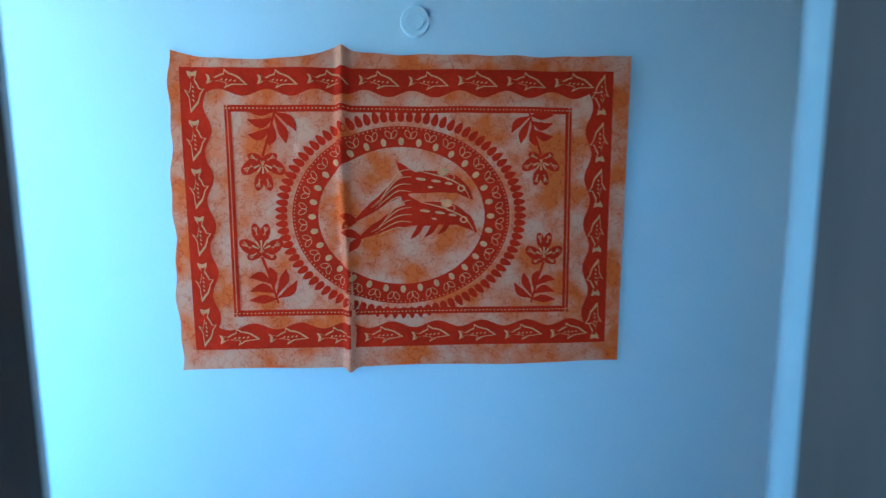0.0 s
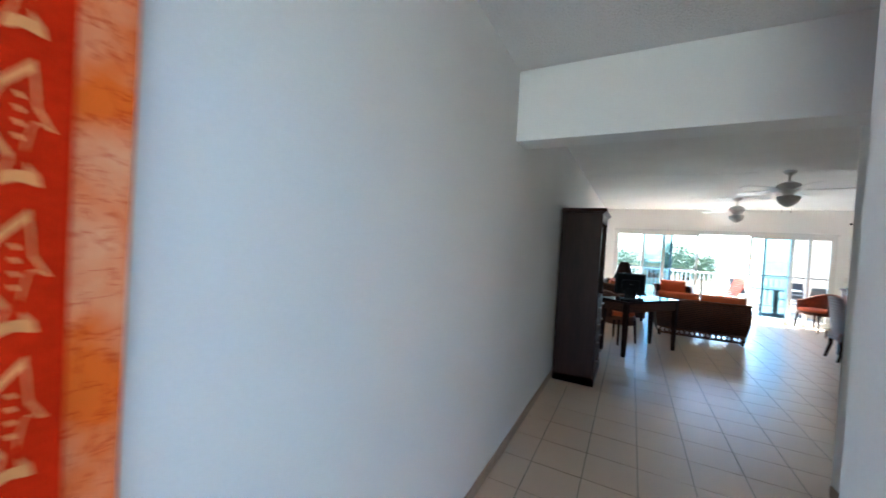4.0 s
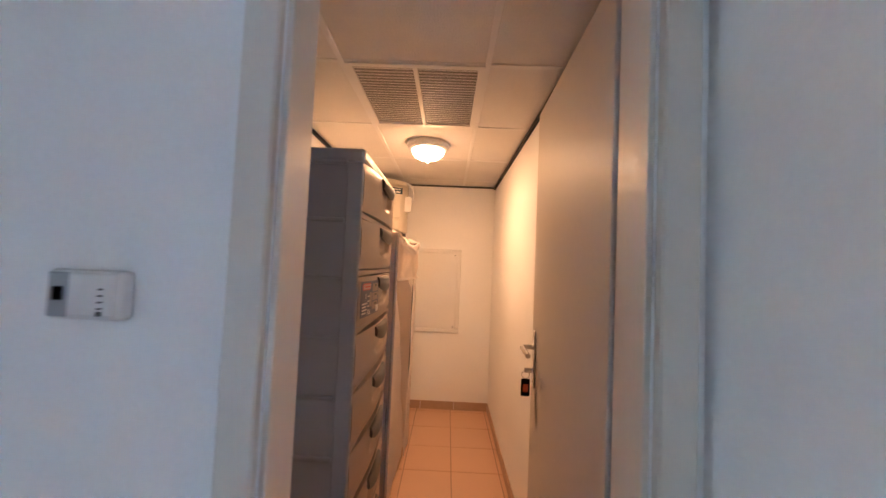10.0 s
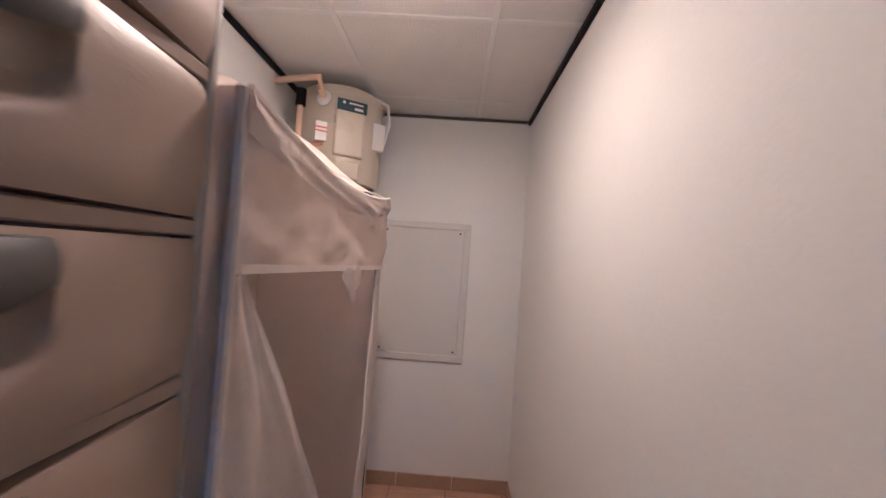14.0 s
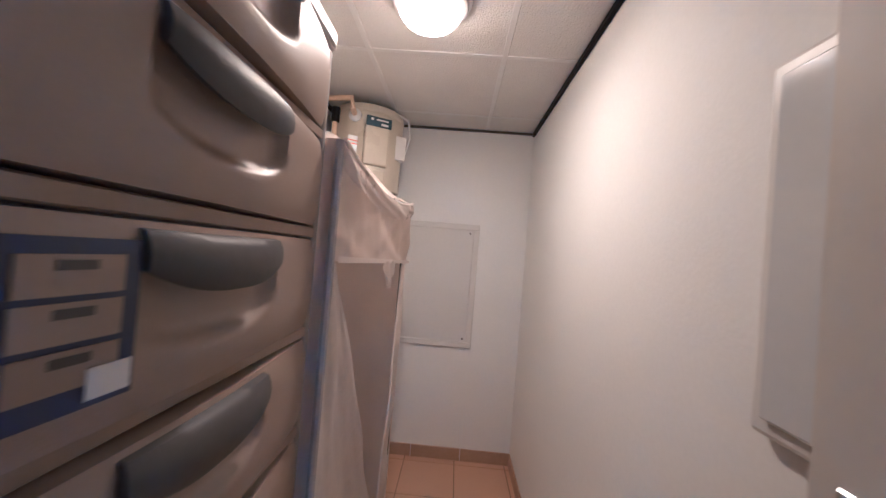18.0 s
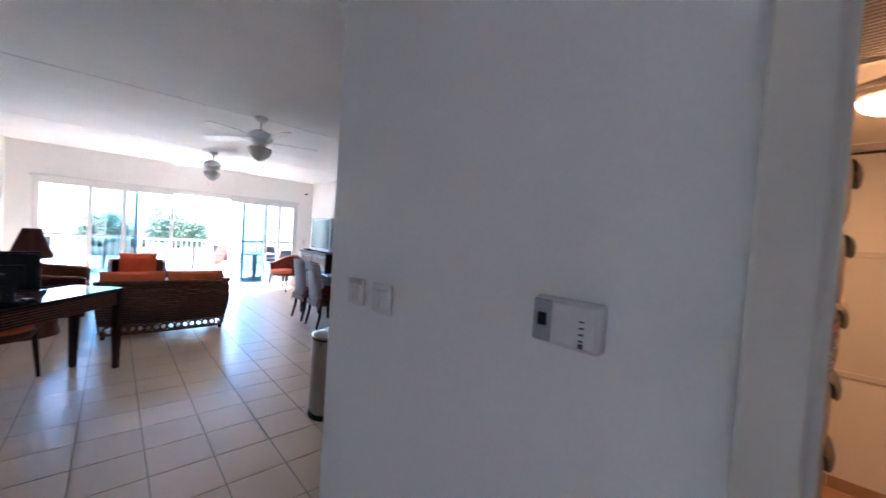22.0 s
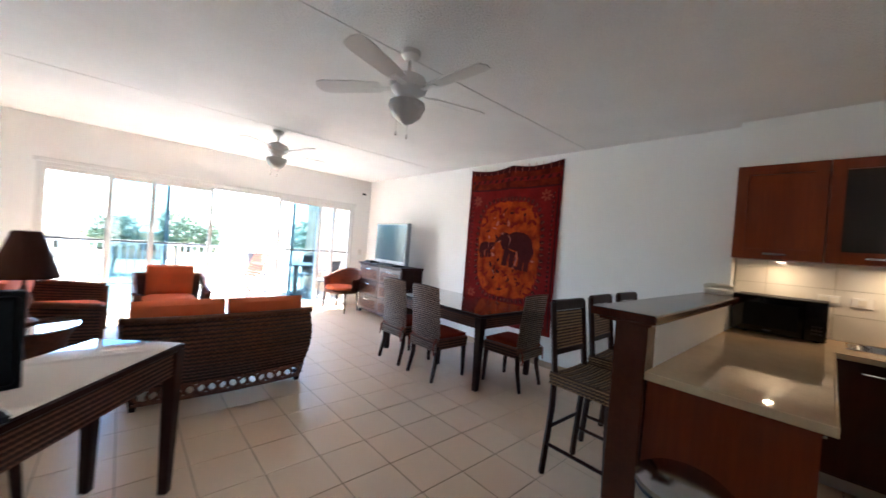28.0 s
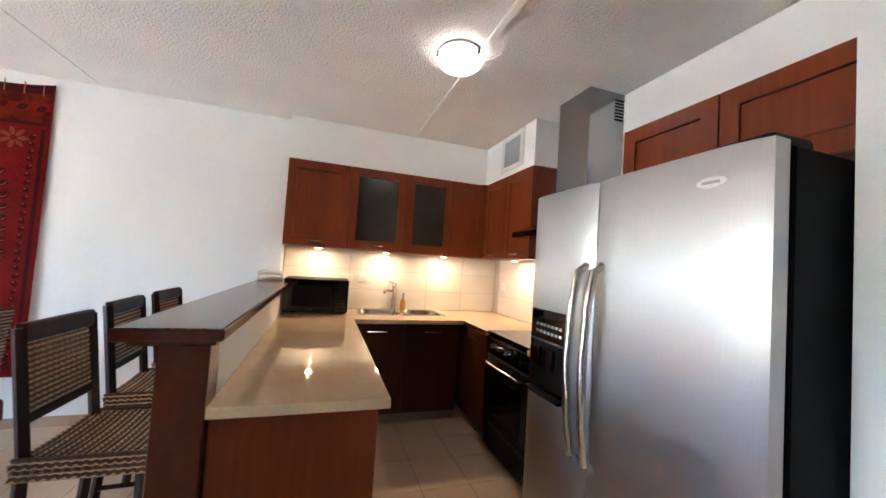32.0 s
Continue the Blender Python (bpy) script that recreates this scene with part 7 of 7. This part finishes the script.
ep2 = thing("elephant_tapestry", "dark red tapestry with two elephants hanging on the wall", "tapestry", pose(5.094, 6.765, 0.385, 90, 0, -90))
P = Print(ep2, tap_fold)
bm = bmesh.new()
nu, nv = 40, 40
g = [[None] * (nv + 1) for _ in range(nu + 1)]
for i in range(nu + 1):
    for j in range(nv + 1):
        u, v = i / nu, j / nv
        sagv = -0.045 * (math.sin(math.pi * min(1, u * 2)) if u < 0.5 else math.sin(math.pi * (u - 0.5) * 2)) if j > nv * 0.8 else 0
        g[i][j] = bm.verts.new((EW * u, EH * v + sagv * (v - 0.8) * 5 if v > 0.8 else EH * v, tap_fold(EW * u, EH * v)))
for i in range(nu):
    for j in range(nv):
        bm.faces.new((g[i][j], g[i + 1][j], g[i + 1][j + 1], g[i][j + 1]))
P.put("cloth", bm, DRED)
P.lift = 0.002


def top_sag(x):
    u = x / EW
    return -0.045 * abs(math.sin(math.pi * u * 2))


def band(y0, y1, mat, name, label="", lift=0.002):
    P.lift = lift
    m = 40
    a = [(EW * i / m, y0 + top_sag(EW * i / m) * max(0, (y0 / EH - 0.8) * 5)) for i in range(m + 1)]
    b = [(EW * i / m, y1 + top_sag(EW * i / m) * max(0, (y1 / EH - 0.8) * 5)) for i in range(m + 1)]
    P.put(name, P.strip(a, b), mat, label)


BAND = batik_cloth("patterned tapestry band", (0.055, 0.007, 0.005), (0.15, 0.017, 0.005))
band(1.90, 2.13, BAND, "top_band", "dark red patterned top band")
band(2.13, 2.20, DARKP, "top_hem", "dark hem")
band(1.875, 1.90, DARKP, "band_line")
band(1.99, 2.05, DRED, "band_figure", "", 0.0035)
for k in range(14):
    x = 0.06 + k * 0.108
    P.lift = 0.0045
    bm = bmesh.new()
    P.fan(bm, [(x - 0.004, 2.10), (x + 0.004, 2.10), (x + 0.004, 2.19), (x - 0.004, 2.19)])
    P.put("hem_stitch", bm, PALEP)
    bm = bmesh.new()
    P.fan(bm, oval(x, 2.0, 0.035, 0.022, 8, 0.6))
    P.put("band_flower", bm, DARKP)
# side lines and amber field
P.lift = 0.003
for x in (0.03, EW - 0.055):
    P.put("edge_line", P.strip([(x, 0.05 + i * 0.045) for i in range(41)], [(x + 0.025, 0.05 + i * 0.045) for i in range(41)]), DARKP)
bm = bmesh.new()
pts = []
for i in range(64):
    a = 2 * math.pi * i / 64
    c, s = math.cos(a), math.sin(a)
    e = (abs(c) ** 3.4 + abs(s) ** 3.4) ** (-1 / 3.4)
    w = 1 + 0.02 * math.sin(a * 24)
    pts.append((EW / 2 + 0.52 * c * e * w, 1.04 + 0.66 * s * e * w))
for k in range(12):
    r0, r1 = max(k / 12, 0.001), (k + 1) / 12
    P.add(bm, [(EW / 2 + (x - EW / 2) * r0, 1.04 + (y - 1.04) * r0) for x, y in pts], [(EW / 2 + (x - EW / 2) * r1, 1.04 + (y - 1.04) * r1) for x, y in pts], True)
bmesh.ops.remove_doubles(bm, verts=list(bm.verts), dist=0.00005)
P.put("field", bm, FIELD, "mottled amber field")
P.lift = 0.0035
for i in range(56):
    a = 2 * math.pi * (i + 0.5) / 56
    c, s = math.cos(a), math.sin(a)
    e = (abs(c) ** 3.4 + abs(s) ** 3.4) ** (-1 / 3.4)
    x, y = EW / 2 + 0.555 * c * e, 1.04 + 0.70 * s * e
    bm = bmesh.new()
    P.fan(bm, oval(x, y, 0.036, 0.026, 8, a))
    P.put("border_leaf", bm, DARKP)
    P.lift = 0.0048
    bm = bmesh.new()
    P.add(bm, *sweep([(x - 0.03 * c, y - 0.03 * s), (x + 0.012 * s, y - 0.012 * c), (x + 0.03 * c, y + 0.03 * s)], [0.001, 0.0028, 0.001], 6))
    P.put("leaf_vein", bm, PALEP)
    P.lift = 0.0035
for fx, fy in ((0.17, 1.72), (EW - 0.20, 1.76), (0.17, 0.36), (EW - 0.20, 0.36)):
    for k in range(7):
        a = k * 0.9
        bm = bmesh.new()
        P.fan(bm, oval(fx + 0.05 * math.cos(a), fy + 0.05 * math.sin(a), 0.034, 0.015, 8, a))
        P.put("corner_flower_petal", bm, FLOW)
# chain of small motifs down both sides
for x in (0.092, EW - 0.098):
    for k in range(30):
        y = 0.10 + k * 0.058
        P.lift = 0.0035
        bm = bmesh.new()
        P.fan(bm, oval(x, y, 0.022, 0.017, 8, 0.8 if k % 2 else -0.8, 0.3))
        P.put("side_motif", bm, DARKP)
        P.lift = 0.0048
        bm = bmesh.new()
        P.fan(bm, oval(x + (0.008 if k % 2 else -0.008), y + 0.012, 0.008, 0.004, 6, 0.8 if k % 2 else -0.8))
        P.put("motif_mark", bm, PALEP)
P.lift = 0.0035
# foliage strokes in the field
rnd = random.Random(5)
for k in range(26):
    x, y = 0.32 + rnd.random() * 0.9, 1.36 + rnd.random() * 0.27
    bm = bmesh.new()
    P.fan(bm, oval(x, y, 0.05, 0.022, 8, rnd.random() * 3.1, 0.3))
    P.put("field_leaf", bm, DRED)
for k in range(20):
    x, y = 0.30 + rnd.random() * 0.95, 0.46 + rnd.random() * 0.26
    bm = bmesh.new()
    P.fan(bm, oval(x, y, 0.045, 0.014, 8, rnd.random() * 3.1, 0.3))
    P.put("field_leaf", bm, DRED)
for k in range(46):
    a, r = rnd.random() * 6.28, 0.30 + 0.7 * rnd.random()
    x, y = EW / 2 + 0.46 * r * math.cos(a), 1.04 + 0.58 * r * math.sin(a)
    bm = bmesh.new()
    P.fan(bm, oval(x, y, 0.018 + 0.03 * rnd.random(), 0.010 + 0.012 * rnd.random(), 8, rnd.random() * 3.1, 0.3))
    P.put("field_leaf", bm, DARKP if k % 3 else PALEP)
P.lift = 0.005


def elephant(cx, cy, s, flip=1):
    def q(p):
        return (cx + flip * p[0] * s, cy + p[1] * s)
    strokes = (([(-0.20, 0.16), (-0.02, 0.20), (0.16, 0.17), (0.27, 0.02), (0.27, -0.10)], [0.10, 0.16, 0.17, 0.12, 0.05]),
               ([(-0.16, 0.10), (-0.24, 0.24), (-0.30, 0.28)], [0.12, 0.12, 0.06]),
               ([(-0.28, 0.28), (-0.38, 0.22), (-0.42, 0.26), (-0.45, 0.30)], [0.05, 0.03, 0.022, 0.012]),
               ([(-0.14, 0.06), (-0.20, -0.10), (-0.21, -0.24)], [0.085, 0.055, 0.06]),
               ([(-0.03, 0.02), (-0.05, -0.12), (-0.05, -0.26)], [0.07, 0.05, 0.055]),
               ([(0.16, 0.02), (0.15, -0.14), (0.13, -0.29)], [0.09, 0.055, 0.06]),
               ([(0.25, 0.0), (0.26, -0.16), (0.25, -0.30)], [0.07, 0.045, 0.05]),
               ([(0.30, 0.06), (0.34, -0.06), (0.32, -0.14)], [0.012, 0.008, 0.012]))
    for k, (pts, ws) in enumerate(strokes):
        P.lift = 0.005 + k * 0.0006
        P.put("elephant_limb" if k else "elephant_body", P.strip(*sweep([q(p) for p in pts], [w * s for w in ws], 14)), DARKP, "dark elephant figure")
    P.lift = 0.0105
    P.put("elephant_line", P.strip(*sweep([q(p) for p in ((-0.13, 0.12), (-0.10, 0.24), (-0.17, 0.30))], [0.006 * s, 0.008 * s, 0.005 * s], 8)), PALEP)
    P.put("elephant_line", P.strip(*sweep([q(p) for p in ((0.05, 0.03), (0.06, -0.10), (0.03, -0.22))], [0.010 * s, 0.012 * s, 0.008 * s], 8)), PALEP)
    P.put("elephant_tusk", P.strip(*sweep([q(p) for p in ((-0.33, 0.20), (-0.37, 0.17), (-0.40, 0.185))], [0.010 * s, 0.008 * s, 0.003 * s], 8)), PALEP)


elephant(0.90, 1.0, 0.78)
elephant(0.40, 1.00, 0.36, -1)

# ---- wall plates and detectors ----
for y in (1.70, 1.545):
    outlet(pose(1.94, y, 1.265, 0, 0, -90), 0.095, 0.09, "light_switch", "white plastic double rocker light switch on the wall", 2)
th = thing("thermostat", "white wall thermostat with a small dark display", "thermostat", pose(1.94, 0.935, 1.325, 0, 0, -90))
part("case", boxes((-0.064, 0.064, -0.030, 0, -0.043, 0.043), bevel=0.007, seg=2), WPLAS, th)
part("display_field", boxes((-0.060, -0.024, -0.0325, -0.029, -0.038, 0.038), bevel=0.002), VENTG, th, "grey display field")
part("display", boxes((-0.050, -0.032, -0.0345, -0.032, -0.010, 0.014), bevel=0.001), BLGLS, th, "small dark display")
part("cover", boxes((-0.022, 0.060, -0.036, -0.029, -0.036, 0.038), bevel=0.004, seg=2), WPLAS, th)
for i in range(4):
    part("mark", boxes((0.032, 0.040, -0.0372, -0.0355, 0.010 - i * 0.011, 0.013 - i * 0.011)), GREYP, th)
part("slider", boxes((0.032, 0.040, -0.039, -0.035, -0.034, -0.026), bevel=0.001), GREYP, th)
for y, z, r in ((-1.905, 2.30, 0.062), (2.03, 2.42, 0.045)):
    dt = thing("junction_cover", "round white blank cover on the wall", "wall cover", pose(0, y, z, 0, 90, 0), "round wall covers")
    part("disc", lathe([(r, 0), (r, 0.008), (r * 0.93, 0.014), (0, 0.016)], 32), WALL, dt, "", True)
    part("ridge", lathe([(r * 0.62, 0.014), (r * 0.62, 0.018), (r * 0.52, 0.018), (r * 0.52, 0.014)], 32), WALL, dt, "", True)
sn = thing("door_sensor", "small dark sensor on the end wall", "sensor", pose(4.93, 9.78, 2.36))
part("case", boxes((-0.035, 0.035, -0.03, 0, -0.018, 0.018), bevel=0.004), BLACK, sn)
ws = outlet(pose(4.93, 9.78, 1.12), 0.08, 0.12, "light_switch", "white plastic light switch beside the terrace door", 1)

# ---- terrace furniture ----
dk = thing("deck_chair", "orange slatted folding deck chair on the terrace", "deck chair", pose(3.28, 11.6, -0.02, 0, 0, 112) @ Matrix.Scale(0.90, 4))
ORW = M("orange stained slats", (0.42, 0.075, 0.030), 0.6, var=0.2, bump=0.1)
for x in (-0.25, 0.25):
    part("back_post", tube([(x, 0.22, 0.0), (x, -0.02, 0.40), (x, -0.34, 1.02)], 0.018, 6), ORW, dk)
    part("leg", tube([(x, -0.26, 0.0), (x, 0.0, 0.36), (x, 0.26, 0.44)], 0.018, 6), ORW, dk)
for i in range(7):
    part("seat_slat", boxes((-0.25, 0.25, -0.14 + i * 0.065, -0.09 + i * 0.065, 0.385 + i * 0.008, 0.40 + i * 0.008)), ORW, dk)
for i in range(9):
    z = 0.46 + i * 0.063
    part("back_slat", boxes((-0.25, 0.25, -0.052 - i * 0.0325, -0.036 - i * 0.0325, z, z + 0.05)), ORW, dk)
gt = thing("garden_table", "round dark garden table on the terrace", "garden table", pose(4.25, 11.5, -0.02))
part("top", lathe([(0, 0.70), (0.50, 0.70), (0.51, 0.715), (0.50, 0.73), (0, 0.73)], 36), GREYP, gt, "", True)
part("pedestal", lathe([(0, 0), (0.26, 0.0), (0.24, 0.03), (0.05, 0.06), (0.04, 0.70), (0, 0.70)], 20), GREYP, gt, "", True)


def garden_chair(m):
    c = thing("garden_chair", "dark woven garden chair at the terrace table", "garden chair", m, "terrace chairs")
    part("seat", boxes((-0.24, 0.24, -0.22, 0.24, 0.40, 0.43), bevel=0.006), GREYP, c)
    part("backrest", cloth(lambda u, v: Vector(((u - 0.5) * 0.48, -0.22 - 0.10 * v - 0.04 * (1 - (2 * u - 1) ** 2), 0.43 + 0.45 * v)), 8, 8, 0.015), GREYP, c, "", True)
    for x in (-0.22, 0.22):
        part("leg", tube([(x, 0.22, 0), (x, 0.20, 0.42)], 0.016, 6), GREYP, c)
        part("leg", tube([(x, -0.25, 0), (x, -0.20, 0.42)], 0.016, 6), GREYP, c)
        part("arm", tube([(x, 0.20, 0.42), (x, 0.18, 0.64), (x, -0.26, 0.66)], 0.014, 6), GREYP, c)
    return c


gc = garden_chair(pose(4.62, 10.85, -0.02, 0, 0, 35))
copy_thing(gc, pose(4.75, 12.05, -0.02, 0, 0, 140))
copy_thing(gc, pose(3.75, 12.15, -0.02, 0, 0, 215))

# ---- floor and skirting tiles ----
TP = 0.3245
_m = link("tile", boxes((0.0025, TP - 0.0025, 0.0025, TP - 0.0025, -0.006, 0.0), bevel=0.0012), TILE)
tile_me = _m.data
bpy.data.objects.remove(_m)
# Storage cells take the tile copy with the dim light in its colour.
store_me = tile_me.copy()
store_me.materials[0] = TILE_DIM
rest_v, rest_f, rest_m = [], [], []
singles = 0
X0, Y0 = 1.181 - 4 * TP, 3.478 - 21 * TP


def in_flat(x0, x1, y0, y1):
    cx, cy = (x0 + x1) / 2, (y0 + y1) / 2
    if cy < YK and cx > 2.0:
        return y1 > -0.11 and y0 < 1.155 and x0 < 4.79
    if cy < -0.2 and cx > 1.2:
        return False
    return cx < XK


for i in range(18):
    for j in range(-3, 42):
        x0, y0 = X0 + i * TP, Y0 + j * TP
        x1, y1 = x0 + TP, y0 + TP
        lo_x, hi_y = max(x0, 0.0), min(y1, YW)
        if hi_y - y0 < 0.06 or x1 - lo_x < 0.03 or not in_flat(lo_x, x1, y0, hi_y):
            continue
        whole = lo_x == x0 and hi_y == y1 and x1 < XR
        near = (y0 > -1.0 and y1 < 5.6 and x1 < 3.4) or (x0 > 3.4 and y1 < 1.2 and y0 > -0.5)
        if whole and near and singles < 298:
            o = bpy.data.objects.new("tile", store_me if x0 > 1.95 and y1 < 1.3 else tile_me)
            scene.collection.objects.link(o)
            o.parent = floor
            o.location = (x0, y0, 0.0)
            singles += 1
        else:
            a, b, c, d, n = lo_x + 0.0025, min(x1, XK) - 0.0025, y0 + 0.0025, hi_y - 0.0025, len(rest_v)
            rest_v += [(a, c, -0.006), (b, c, -0.006), (b, d, -0.006), (a, d, -0.006), (a, c, 0), (b, c, 0), (b, d, 0), (a, d, 0)]
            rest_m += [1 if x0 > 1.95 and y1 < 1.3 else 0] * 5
            rest_f += [(n + 4, n + 5, n + 6, n + 7), (n, n + 1, n + 5, n + 4), (n + 1, n + 2, n + 6, n + 5), (n + 2, n + 3, n + 7, n + 6), (n + 3, n, n + 4, n + 7)]
me = bpy.data.meshes.new("far_tiles")
me.from_pydata(rest_v, [], rest_f)
me.materials.append(TILE)
me.materials.append(TILE_DIM)
me.polygons.foreach_set("material_index", rest_m)
ft = tagged(new("far_tiles", me), kind="stuff")
ft.parent = floor

_s = link("skirting_tile", boxes((0.0015, 0.323, 0, 0.009, 0, 0.078), bevel=0.0015), SKIRT)
sk_me = _s.data
bpy.data.objects.remove(_s)
base = tagged(new("baseboard"), "brown ceramic skirting tiles along the walls", "skirting", "", "structure")


def skirting(x, y, rz, length, parent=base):
    n = int(length / 0.3245)
    for i in range(n + 1):
        l = min(0.3245, length - i * 0.3245)
        if l < 0.02:
            continue
        o = bpy.data.objects.new("skirting_tile", sk_me)
        scene.collection.objects.link(o)
        o.parent = parent
        a = radians(rz)
        o.matrix_basis = pose(x + math.cos(a) * i * 0.3245, y + math.sin(a) * i * 0.3245, 0.0, 0, 0, rz) @ Matrix.Diagonal((l / 0.3245, 1, 1, 1))


skirting(0.0, YW, -90, YW - YE)
skirting(XR, 3.64, 90, YW - 3.64)
skirting(4.805, -0.125, 90, 1.295)
skirting(2.12, -0.125, 0, 2.685)
skirting(4.80, 1.17, 180, 2.68)
skirting(1.94, 0.70, 90, 1.20)
skirting(1.94, -0.14, 180, 0.76)
skirting(0.0 + 0.30, YW, 180, 0.30)
